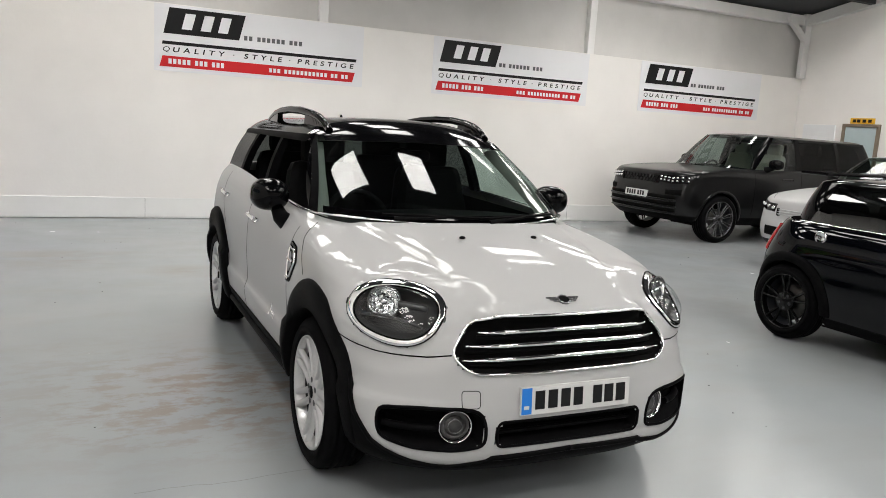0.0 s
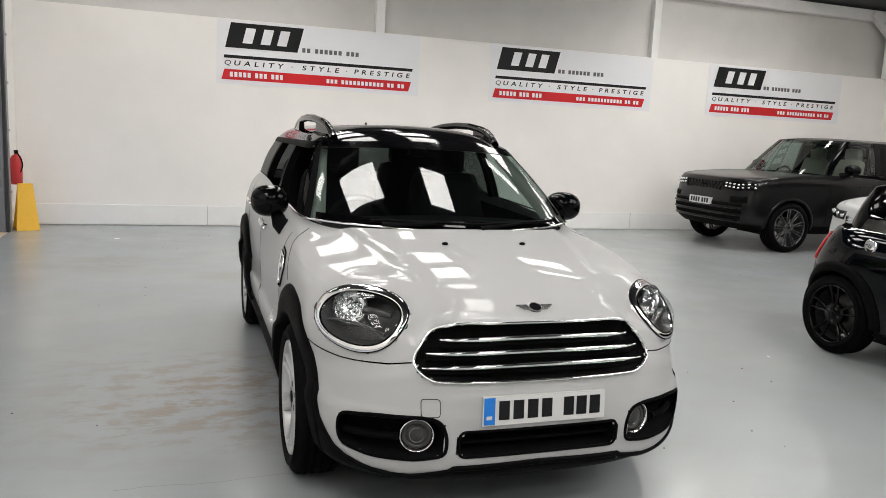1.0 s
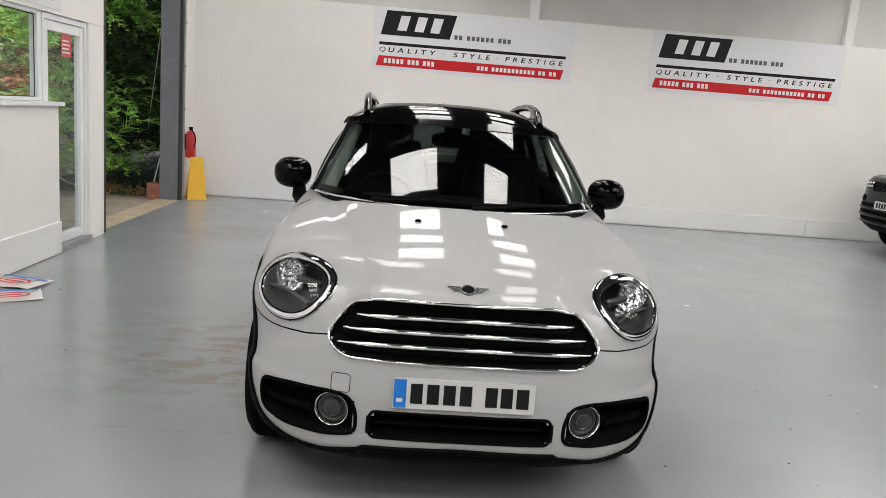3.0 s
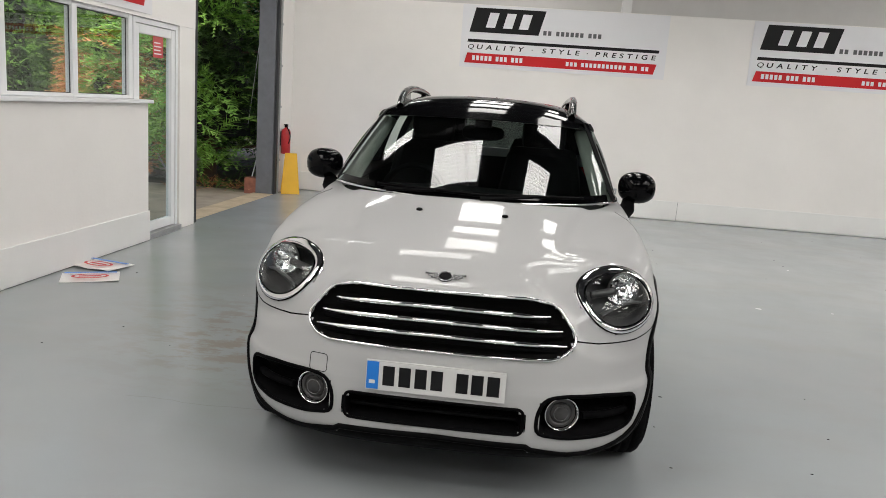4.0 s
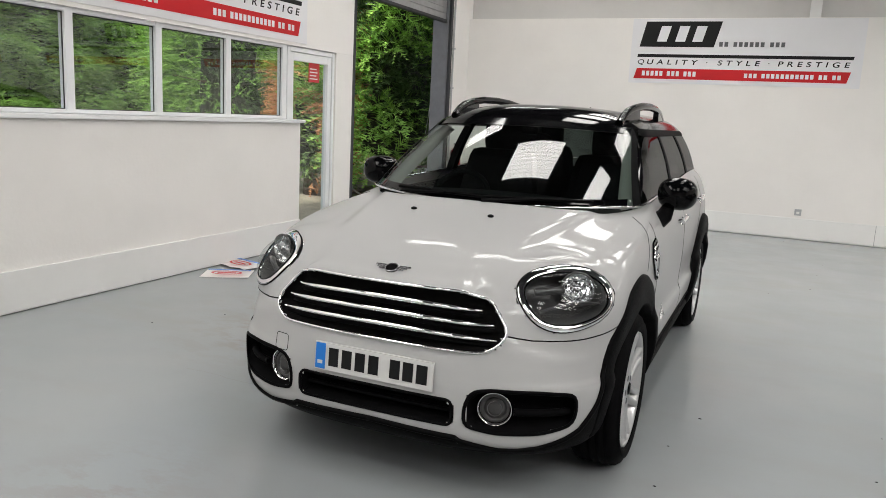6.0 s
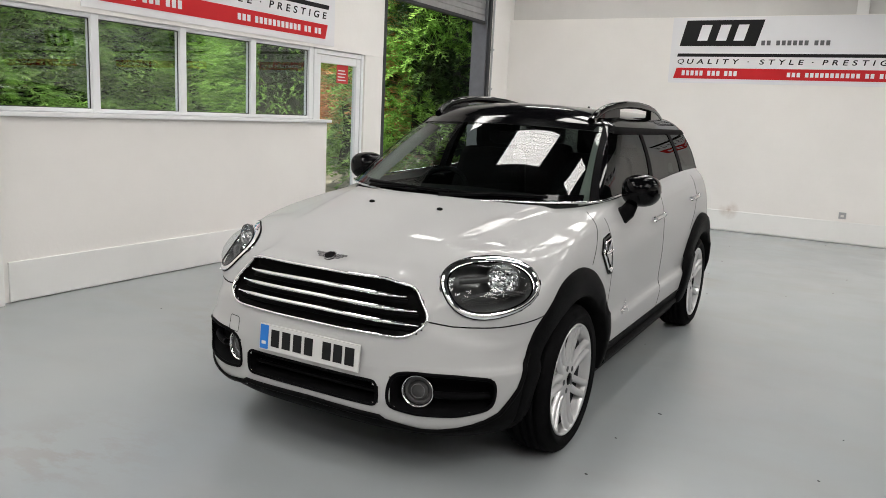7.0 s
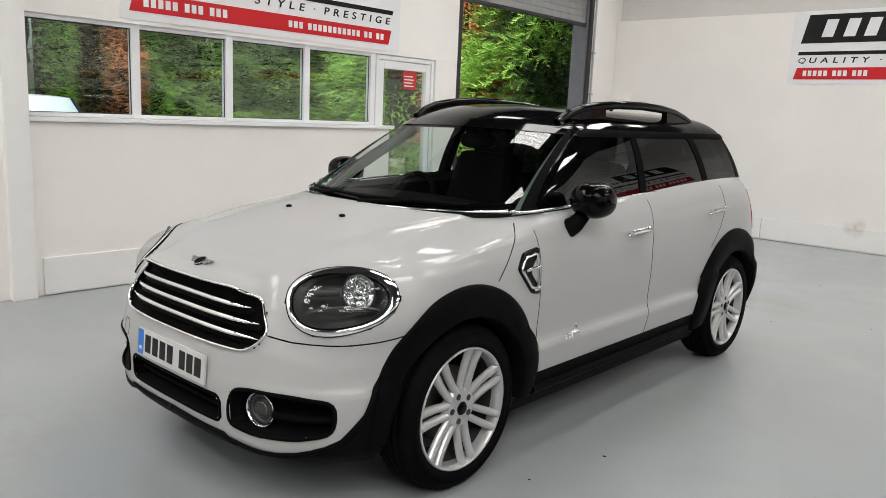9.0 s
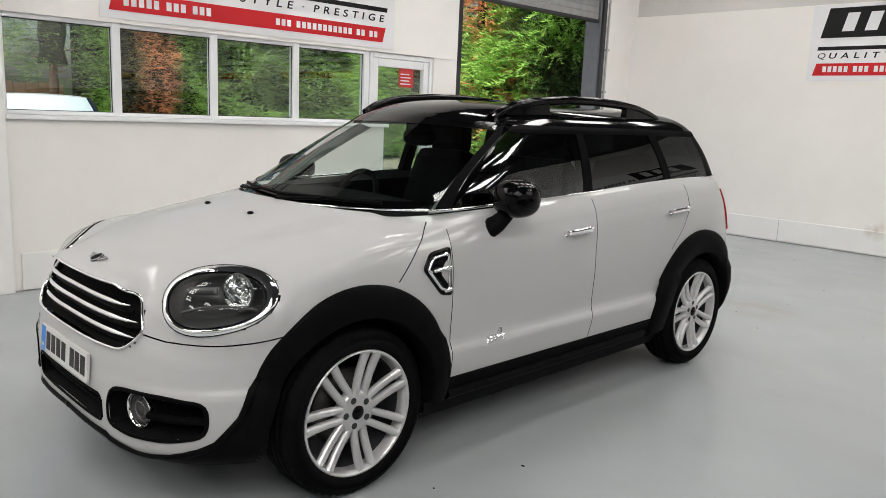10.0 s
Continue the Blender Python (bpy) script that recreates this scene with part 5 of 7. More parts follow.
        raw("reflector", fv, ff, M_REFLECT, hl, "faceted bright reflector bowl")
        vs, fs = lathe([(r * 0.24, -0.04), (r * 0.24, -0.008), (r * 0.16, 0.0), (0.001, 0.001)], 16)
        raw("bulb_shield", [c + turn @ Vector(v) for v in vs], fs, M_CHROME, hl, smooth=True)
        vs, fs = lathe([(r + 0.004, -0.004), (r + 0.001, 0.004), (r - 0.003, 0.0)], 32)
        raw("reflector_rim", [c + turn @ Vector(v) for v in vs], fs, M_LAMPGREY, hl, smooth=True)
        # stepped dark blade that runs to the bowl
        blade = [dome(-0.115 + 0.022 * i, 0.036 - 0.0012 * i, -0.038) for i in range(6)]
        vs, fs = tube(blade, [nn] * 6, 0.030, 0.020, seg=8)
        raw("lamp_blade", vs, fs, M_LAMPGREY, hl, smooth=True)
        bar = [dome(-0.13 + 0.026 * i, -0.028 - 0.0006 * (i - 5) ** 2, -0.035) for i in range(11)]
        vs, fs = tube(bar, [nn] * 11, 0.012, 0.03, seg=8)
        raw("lamp_shelf", vs, fs, M_LAMPGREY, hl, smooth=True)

    # number plate, as bars
    plate = empty("number_plate", pose(0.004, 0.042, 0.527, -4))
    plate.parent = root
    plate["label"] = "white number plate with blue band"
    slab("plate_board", [(-0.26, -0.056), (0.26, -0.056), (0.26, 0.056), (-0.26, 0.056)], M_PLATE, plate, -0.004, 0.006)
    slab("blue_band", [(-0.257, -0.052), (-0.212, -0.052), (-0.212, 0.052), (-0.257, 0.052)], M_BLUE, plate, -0.0055, -0.0042)
    slab("band_mark", [(-0.247, -0.032), (-0.224, -0.032), (-0.224, -0.018), (-0.247, -0.018)], M_PLATE, plate, -0.0062, -0.0057)
    for x in (-0.196, -0.136, -0.076, -0.016, 0.078, 0.134, 0.192):
        if x == 0.192:
            slab("plate_bar", [(x, -0.036), (x + 0.046, -0.036), (x + 0.046, 0.038), (x, 0.038)], M_BLACKINK, plate, -0.0055, -0.0042)
        else:
            slab("plate_bar", [(x, -0.036), (x + 0.044, -0.036), (x + 0.044, 0.038), (x, 0.038)], M_BLACKINK, plate, -0.0055, -0.0042)
    # bonnet badge: plain round mark with two wings
    p, nor = body.cast(TOP, 0, 0.185, 0.003)
    bad = empty("bonnet_badge", Matrix.Translation(p) @ nor.to_track_quat('Z', 'Y').to_matrix().to_4x4())
    bad.parent = root
    bm = bmesh.new()
    add_cyl(bm, (0, 0, -0.004), (0, 0, 0.006), 0.028, 0.024, 28)
    part("badge_disc", bm, M_BLACKPL, bad)
    vs, fs = tube([(0.026 * math.cos(k * math.pi / 14), 0.026 * math.sin(k * math.pi / 14), 0.004) for k in range(28)], [(0, 0, 1)] * 28, 0.006, 0.006, True)
    raw("badge_ring", vs, fs, M_GUNMETAL, bad, smooth=True)
    for s in (1, -1):
        for k in range(3):
            bm = bmesh.new()
            add_box(bm, (min(s * 0.028, s * (0.078 - 0.012 * k)), 0.010 - 0.011 * k, 0.0), (max(s * 0.028, s * (0.078 - 0.012 * k)), 0.018 - 0.011 * k, 0.004), 0.001)
            part("badge_wing", bm, M_GUNMETAL, bad)
    # washer jets, wipers, trim under the screen
    for s in (1, -1):
        p, nor = body.cast(TOP, s * 0.193, 0.76, 0.004)
        ellipsoid("washer_jet", p, (0.015, 0.014, 0.008), M_BLACKPL, root)
        edge = [by_u(s * 0.76 * i / 16 * 0.93, 0.0) + Vector((0, -0.006, 0.004)) for i in range(17)]
        edge += [by_v(edge[-1].y + 0.02 + (4.0 - edge[-1].y) * i / 30, 0.0) for i in range(31)]
        edge = [e if e.x * s >= 0 else Vector((-e.x, e.y, e.z)) for e in edge]
        edge = [Vector((e.x + s * 0.006 * (e.y > 1.3), e.y, e.z)) for e in edge]
        vs, fs = tube(edge, [(s * 0.3, -0.3, 1)] * len(edge), 0.011, 0.012, seg=8)
        raw("belt_trim", vs, fs, M_CHROME, root, "chrome strip along the waistline", smooth=True)
        sc = [by_u(s * 0.70 * i / 16, 0.0) for i in range(17)]
        vs = [v for e in sc for v in (e + Vector((0, -0.002, -0.004)), by_u(e.x * 0.985, 0.085) + Vector((0, -0.002, 0.003)))]
        fs = [(2 * i, 2 * i + 2, 2 * i + 3, 2 * i + 1) for i in range(16)]
        raw("scuttle_panel", vs, fs, M_GLOSSBLACK, root, "black band along the foot of the windscreen", smooth=True)
    # printed black band round the screen
    for s in (1, -1):
        side = [by_u(s * (0.746 + (0.600 - 0.746) * t), t * 0.935) for t in [i / 20 for i in range(21)]]
        inn = [by_u(s * (0.746 + (0.600 - 0.746) * t - 0.026), t * 0.935) for t in [i / 20 for i in range(21)]]
        vs = [v + Vector((0, -0.003, 0.002)) for a, b in zip(side, inn) for v in (a, b)]
        raw("screen_edge", vs, [(2 * i, 2 * i + 1, 2 * i + 3, 2 * i + 2) for i in range(20)], M_INTAKE, root, smooth=True)
    for s in (1, -1):
        # pale trim on the inner side of each windscreen pillar
        rows = []
        for i in range(15):
            t = 0.03 + 0.92 * i / 14
            e = 0.746 + (0.600 - 0.746) * t
            for d, back, down in ((0.016, 0.03, 0.02), (0.07, 0.06, 0.03), (0.105 - 0.03 * t, 0.13, 0.05)):
                rows.append(by_u(s * (e - d), t * 0.935) + Vector((0, back, -down)))
        raw("inner_pillar_trim", rows, [(3 * i + j, 3 * i + j + 1, 3 * i + j + 4, 3 * i + j + 3) for i in range(14) for j in range(2)], M_HEADLIN, root, "pale grey trim inside the windscreen pillar", smooth=True)
    hd = [by_u(0.55 * (-1 + i / 12), t) + Vector((0, -0.003, 0.002)) for i in range(25) for t in (0.93, 0.85)]
    raw("screen_header", hd, [(2 * i, 2 * i + 1, 2 * i + 3, 2 * i + 2) for i in range(24)], M_GLOSSBLACK, root, smooth=True)
    for u0, u1 in ((-0.46, 0.10), (0.02, 0.56)):
        pts = [by_u(u0 + (u1 - u0) * i / 12, 0.045 + 0.012 * math.sin(i / 12 * math.pi)) + Vector((0, -0.016, 0.012)) for i in range(13)]
        w = empty("wiper")
        w.parent = root
        vs, fs = tube(pts, [(0, -0.6, 0.8)] * 13, 0.016, 0.018, seg=6)
        raw("wiper_blade", vs, fs, M_BLACKPL, w)
        arm = [by_u(u0 + (u1 - u0) * (0.08 + 0.46 * i / 6), 0.005 + 0.006 * i) + Vector((0, -0.022, 0.018)) for i in range(7)]
        vs, fs = tube(arm, [(0, -0.6, 0.8)] * 7, lambda t: 0.03 - 0.016 * t, 0.014, seg=6)
        raw("wiper_arm", vs, fs, M_BLACKPL, w)
    # seams
    for s in (1, -1):
        near_strip(body, "panel_seam", [(s * 0.86, 1.338, 1.08), (s * 0.9, 1.335, 0.80), (s * 0.9, 1.343, 0.37)], 0.004, 0.003, M_GAP, root)
        near_strip(body, "panel_seam", [(s * 0.82, 2.415, 1.13), (s * 0.9, 2.38, 0.85), (s * 0.9, 2.385, 0.55), (s * 0.9, 2.36, 0.37)], 0.0035, 0.003, M_GAP, root)
        near_strip(body, "panel_seam", [(s * 0.81, 3.36, 1.16), (s * 0.9, 3.36, 1.02), (s * 0.9, 3.28, 0.90), (s * 0.9, 3.16, 0.78)], 0.0035, 0.003, M_GAP, root)
        near_strip(body, "bonnet_seam", [(s * 0.736, 1.29, 1.06), (s * 0.837, 1.17, 0.988), (s * 0.868, 1.034, 0.845)], 0.0055, 0.003, M_GAP, root)
        near_strip(body, "bumper_seam", [(s * u, v, z) for u, v, z in ((0.512, 0.15, 0.699), (0.55, 0.17, 0.692), (0.60, 0.19, 0.687), (0.65, 0.23, 0.684), (0.70, 0.28, 0.684), (0.75, 0.34, 0.687), (0.80, 0.41, 0.693), (0.84, 0.48, 0.702), (0.87, 0.55, 0.713))], 0.006, 0.003, M_GAP, root)
        edge = [(0.0, 0.0, 0.295), (0.355, 0.05, 0.295), (0.375, 0.06, 0.282)]
        edge += [(float(np.interp(v, (0.05, 0.10, 0.18, 0.29, 0.36, 0.45), (0.40, 0.47, 0.645, 0.772, 0.815, 0.83))), v, float(np.interp(v, EDGE_V, EDGE_Z)) + 0.004) for v in (0.09, 0.12, 0.15, 0.18, 0.215, 0.25, 0.29, 0.325, 0.36, 0.38, 0.40, 0.43)]
        near_strip(body, "cladding_edge", [(s * a, b, z) for a, b, z in edge], 0.026, 0.016, M_BLACKPL, root, lift=0.004)
        near_strip(body, "cladding_edge", [(s * 0.9, 1.28, 0.366), (s * 0.9, 3.08, 0.366)], 0.016, 0.014, M_BLACKPL, root)
        strip(body, "sill_ridge", side_frame(s), [(1.34, 0.30), (2.95, 0.305)], 0.05, 0.045, M_BLACKPL, root, lift=0.004)
        # side vent
        sf = side_frame(s)
        vent = rounded([(1.160, 0.880), (1.205, 0.945), (1.328, 0.962), (1.328, 0.752), (1.262, 0.762)], 0.02)
        sv = patch(body, "side_vent", sf, vent, [(0.0, 0.002), (0.003, 0.008), (0.016, 0.008), (0.02, 0.002), (0.04, 0.002)], M_GLOSSBLACK, root, "gloss black vent with chrome fins")
        inner = shrink(vent, 0.72)
        strip(body, "vent_frame", sf, inner, 0.014, 0.014, M_CHROME, sv, closed=True, lift=0.006, step=0.01)
        for z, a in ((0.868, 1.215), (0.775, 1.275)):
            strip(body, "vent_fin", sf, [(a, z), (1.318, z + 0.008)], 0.018, 0.016, M_CHROME, sv, lift=0.007)
        # door handles
        for v, z in ((2.205, 0.955), (3.20, 1.002)):
            h = strip(body, "door_handle", sf, [(v - 0.10, z - 0.006), (v - 0.06, z - 0.002), (v + 0.06, z + 0.002), (v + 0.10, z + 0.006)], 0.03, 0.028, M_CHROME, root, lift=0.026, label="chrome loop door handle", seg=10)
            for dv in (-0.085, 0.085):
                p, nor = body.cast(sf, v + dv, z)
                bm = bmesh.new()
                add_cyl(bm, p, p + nor * 0.026, 0.012, seg=10)
                part("handle_foot", bm, M_CHROME, h)
            patch(body, "handle_cup", sf, [(v + 0.06 * math.cos(a), z + 0.03 * math.sin(a)) for a in [2 * math.pi * i / 20 for i in range(20)]], [(0.0, 0.0012), (0.012, 0.0012)], M_WHITECAR, h)
        # door badge as plain marks
        for k in range(3):
            strip(body, "door_badge", sf, [(1.560 + 0.026 * k, 0.497 + 0.002 * k), (1.574 + 0.026 * k, 0.522 + 0.002 * k)], 0.013, 0.007, M_CHROME, root, lift=0.003, step=0.01)
        strip(body, "door_badge", sf, [(1.672, 0.497), (1.668, 0.556), (1.634, 0.515), (1.684, 0.517)], 0.011, 0.007, M_CHROME, root, lift=0.003, step=0.008)
        door_mirror(root, s, (s * 0.886, 1.70, 1.150), (s * 0.79, 1.60, 0.995), (0.102, 0.108, 0.086))
        # roof rail
        pts, n = [], 54
        for i in range(n + 1):
            t = i / n
            v = 1.92 + 1.58 * t
            z = float(np.interp(v, (1.92, 2.0, 2.10, 2.23, 2.47, 2.74, 3.0, 3.2, 3.35, 3.45, 3.50), (1.505, 1.548, 1.578, 1.598, 1.617, 1.621, 1.612, 1.594, 1.566, 1.54, 1.515)))
            pts.append(Vector((s * (0.505 + 0.03 * math.sin(math.pi * t)), v, z)))
        vs, fs = tube([p + Vector((0, 0, -0.007)) for p in pts], [(0, 0, 1)] * len(pts), 0.046, 0.048, seg=12)
        rl = raw("roof_rail", vs, fs, M_GLOSSBLACK, root, "black roof rail", smooth=True)
        for v0, v1 in ((1.92, 2.33), (3.06, 3.50)):
            i0, i1 = round((v0 - 1.92) / 1.58 * n), round((v1 - 1.92) / 1.58 * n)
            seg = pts[i0:i1 + 1]
            vs, fs = [], []
            for p in seg:
                for dx in (-0.016, 0.016):
                    vs += [(p.x + dx, p.y, p.z), (p.x + dx * 1.3, p.y, min(p.z - 0.002, 1.52))]
            for i in range(len(seg) - 1):
                a, b = 4 * i, 4 * i + 4
                fs += [(a, b, b + 1, a + 1), (a + 2, a + 3, b + 3, b + 2)]
            fs += [(0, 1, 3, 2), (4 * len(seg) - 4, 4 * len(seg) - 2, 4 * len(seg) - 1, 4 * len(seg) - 3)]
            raw("rail_foot", vs, fs, M_GLOSSBLACK, rl)
        # tail lamp
        near_strip(body, "tail_lamp", [(s * 0.80, 4.02, 1.14), (s * 0.84, 4.04, 0.95), (s * 0.83, 4.06, 0.86)], 0.14, 0.03, M_TAILRED, root)
    strip(body, "towing_cover", FRONT, rounded([(-0.485, 0.505), (-0.485, 0.572), (-0.415, 0.572), (-0.415, 0.505)], 0.014), 0.003, 0.002, M_GAP, root, closed=True, step=0.01)
    p = Vector((0.0, 3.30, 1.575))
    vs, fs = tube([p, p + Vector((0, 0.035, 0.022))], [(0, -1, 0)] * 2, 0.016, 0.03, seg=8)
    raw("aerial", vs, fs, M_BLACKPL, root)
    return root


white_crossover()


def bars_plate(root, y, z, tilt, w=0.26):
    plate = empty("number_plate", pose(0, y, z, tilt))
    plate.parent = root
    slab("plate_board", [(-w, -0.056), (w, -0.056), (w, 0.056), (-w, 0.056)], M_PLATE, plate, -0.006, 0.05)
    for x in (-0.22, -0.16, -0.10, -0.04, 0.05, 0.11, 0.17):
        slab("plate_bar", [(x, -0.036), (x + 0.042, -0.036), (x + 0.042, 0.038), (x, 0.038)], M_BLACKINK, plate, -0.0075, -0.0062)


PLAIN_ARCH = [(-0.004, -0.06), (-0.002, 0.006), (0.006, 0.010), (0.03, 0.006), (0.045, -0.004)]
CLAD_ARCH = [(-0.005, -0.06), (-0.003, 0.020), (0.006, 0.028), (0.05, 0.024), (0.07, 0.012), (0.075, -0.01)]


def black_hatch():
    root = empty("car", pose(6.21, 1.17, 0))
    tagged(root, "black three-door hatchback car with black alloy wheels", "car", "cars in the showroom")
    P = dict(
        levels=[(0.20, 0.12, 0.76, 0.18, 3.72, 0), (0.30, 0.04, 0.80, 0.28, 3.79, 0), (0.45, 0.02, 0.835, 0.45, 3.82, 0), (0.58, 0.04, 0.84, 0.60, 3.81, 0.1),
                (0.68, 0.07, 0.845, 0.72, 3.78, 0.3), (0.78, 0.12, 0.825, 0.82, 3.74, 0.6), (0.84, 0.25, 0.795, 0.90, 3.70, 0.8), (0.92, 0.55, 0.765, 0.945, 3.68, 1), (0.98, 0.92, 0.735, 0.965, 3.66, 1)],
        body=dict(rise=0.02, cols=(40, 60, 30), rows=56), hubs=(0.78, 3.275), hub_z=0.312, arch=0.345, half=0.84, paint=M_BLACKCAR,
        clad=lambda c: c.z < 0.26, arch_profile=CLAD_ARCH, arch_from=-6, arch_mat=M_BLACKPL,
        wheel_x=0.745, tyre=0.312, rim=0.222, tyre_w=0.20, pairs=5, rim_mat=M_DARKALLOY, twin=(0.012, 0.03, 0.008),
        glass=((0.95, 3.55, 0.722, 0.968, 0.985), (1.62, 3.38, 0.585, 1.345, 1.335), 2.5, 3.2, 0.66, 0.40, 0.40, 0.32, 0.02),
        screen=(0.665, 0.52), side_panels=[("clear", 1.42, 1.86), ("pillar", 2.35, 2.36), ("dark", 2.41, 2.41), ("end", 3.22, 3.06)],
        rear_u=(0.60, 0.48), roof_mat=M_GLOSSBLACK, roof_label="gloss black roof", crown=0.05, seat_v=2.05, seat_z=0.66)
    body, by_v, by_u, rear_u, ring = shell(root, P)
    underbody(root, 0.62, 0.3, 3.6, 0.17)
    for s in (1, -1):
        near_strip(body, "tail_lamp", [(s * 0.66, 3.66, 0.955), (s * 0.74, 3.68, 0.86), (s * 0.75, 3.72, 0.74)], 0.17, 0.035, M_TAILRED, root, "red upright tail lamp")
        edge = [by_v(1.35 + (3.5 - 1.35) * i / 30, 0.0) + Vector((0.005, 0, 0.0)) for i in range(31)]
        vs, fs = tube([Vector((s * e.x, e.y, e.z)) for e in edge], [(s, 0, 0.4)] * 31, 0.016, 0.012, seg=8)
        raw("belt_trim", vs, fs, M_CHROME, root, smooth=True)
        near_strip(body, "panel_seam", [(s * 0.8, 2.42, 0.95), (s * 0.86, 2.40, 0.60), (s * 0.85, 2.30, 0.26)], 0.005, 0.003, M_GAP, root)
        near_strip(body, "panel_seam", [(s * 0.8, 1.25, 0.95), (s * 0.86, 1.24, 0.60), (s * 0.85, 1.26, 0.26)], 0.005, 0.003, M_GAP, root)
        door_mirror(root, s, (s * 0.86, 1.55, 1.04), (s * 0.745, 1.48, 0.93))
    p, nor = body.cast(side_frame(-1), 3.02, 0.885)
    vs, fs = lathe([(0.052, -0.004), (0.052, 0.010), (0.044, 0.014), (0.036, 0.008), (0.0005, 0.012)], 28)
    raw("fuel_cap", [(p.x - x, p.y + y, p.z + z) for x, y, z in vs], fs, M_CHROME, root, "round chrome fuel cap", smooth=True)
    bm = bmesh.new()
    add_box(bm, (-0.56, 3.24, 1.365), (0.56, 3.50, 1.392), 0.012)
    part("roof_spoiler", bm, M_GLOSSBLACK, root)
    bm = bmesh.new()
    add_cyl(bm, (0.0, 2.9, 1.38), (0.0, 3.0, 1.55), 0.006, 0.003, 8)
    part("aerial", bm, M_BLACKPL, root)
    return root


def grey_offroader():
    root = empty("car", pose(8.40, 10.14, 0, 0, 0, -90))
    tagged(root, "dark grey luxury off-road car with dark alloy wheels", "car", "cars in the showroom")
    P = dict(
        levels=[(0.33, 0.16, 0.88, 0.28, 4.90, 0), (0.42, 0.06, 0.94, 0.38, 4.96, 0), (0.55, 0.03, 0.975, 0.55, 4.99, 0), (0.70, 0.03, 0.985, 0.72, 5.0, 0),
                (0.85, 0.05, 0.985, 0.88, 4.99, 0), (0.98, 0.07, 0.98, 1.02, 4.97, 0), (1.07, 0.10, 0.965, 1.12, 4.95, 0.5), (1.115, 0.18, 0.94, 1.17, 4.93, 1), (1.15, 0.50, 0.91, 1.19, 4.92, 1), (1.20, 1.30, 0.885, 1.20, 4.92, 1)],
        body=dict(rise=0.03, n=3.4, lc=0.62, lr=0.5, nr=3.5, cols=(44, 60, 20), rows=60, rise0=1.5, rise1=4.0), hubs=(0.93, 3.85), hub_z=0.385, arch=0.425, half=0.98, paint=M_GREYCAR,
        clad=lambda c: c.z < 0.42, arch_profile=PLAIN_ARCH, arch_from=-4, arch_mat=M_GREYCAR,
        wheel_x=0.865, tyre=0.385, rim=0.285, tyre_w=0.26, pairs=9, rim_mat=M_FARALLOY, twin=(0.010, 0.016, 0.007),
        glass=((1.28, 4.86, 0.885, 1.20, 1.235), (1.98, 4.62, 0.715, 1.775, 1.755), 3.0, 3.4, 0.66, 0.40, 0.5, 0.4, 0.02),
        screen=(0.855, 0.685), side_panels=[("clear", 1.70, 2.18), ("pillar", 2.62, 2.64), ("dark", 2.74, 2.74), ("pillar", 3.62, 3.62), ("dark", 3.72, 3.70), ("end", 4.62, 4.44)],
        rear_u=(0.74, 0.62), pane=M_OFFGLASS, front_pane=M_CARGLASS, seat_mat=M_CREAM, dark_pane=M_BLACKGLASS, pillar_mat=M_GLOSSBLACK, roof_mat=M_GREYCAR, roof_label="dark grey roof", crown=0.06, seat_v=2.45, seat_z=0.98)
    body, by_v, by_u, rear_u, ring = shell(root, P)
    underbody(root, 0.75, 0.4, 4.7, 0.30)
    g = rounded([(-0.46, 0.90), (-0.46, 1.04), (0.46, 1.04), (0.46, 0.90)], 0.03)
    gr = patch(body, "grille", FRONT, g, [(0.0, 0.002), (0.004, 0.008), (0.012, 0.008), (0.016, 0.002), (0.03, 0.002)], M_GLOSSBLACK, root, "black mesh grille")
    for k in range(11):
        for d in (-1, 1):
            a = -0.42 + 0.08 * k
            strip(body, "mesh_wire", FRONT, [(a - 0.02 * d, 0.915), (a + 0.06 * d, 1.025)], 0.012, 0.012, M_BLACKPL, gr, lift=0.006, step=0.05, seg=4)
    for z, w in ((0.70, 0.86), (0.60, 0.86), (0.50, 0.84)):
        strip(body, "bumper_slot", FRONT, [(-w + 0.05, z), (w - 0.05, z)], 0.055, 0.014, M_GAP, root, lift=0.002, step=0.05)
        strip(body, "bumper_blade", FRONT, [(-w + 0.05, z - 0.045), (w - 0.05, z - 0.045)], 0.03, 0.04, M_GREYCAR, root, lift=0.008, step=0.05)
    bars_plate(root, 0.0, 0.715, -2)
    for s in (1, -1):
        hl = empty("headlamp")
        hl.parent = root
        pts = [(s * 0.50, 0.07, 1.0), (s * 0.72, 0.12, 0.985), (s * 0.88, 0.30, 0.99)]
        near_strip(body, "lamp_lens", pts, 0.13, 0.03, M_GLOSSBLACK, hl, "dark headlamp with bright facets", seg=10)
        for k in range(7):
            t = k / 6
            p = Vector(pts[0]).lerp(Vector(pts[1]), min(1, 2 * t)).lerp(Vector(pts[2]), max(0, 2 * t - 1))
            for dz in (-0.025, 0.025):
                hit, nor, _, _ = body.tree.find_nearest(p + Vector((0, 0, dz)))
                ellipsoid("lamp_facet", hit + Vector((s * 0.3, -0.9, 0)).normalized() * 0.014, (0.025, 0.012, 0.014), M_REFLECT, hl, seg=10, power=4)
        door_mirror(root, s, (s * 1.03, 1.98, 1.30), (s * 0.90, 1.88, 1.20))
        near_strip(body, "bonnet_seam", [(s * 0.80, 0.30, 1.12), (s * 0.87, 0.9, 1.15), (s * 0.88, 1.5, 1.18)], 0.007, 0.004, M_GAP, root)
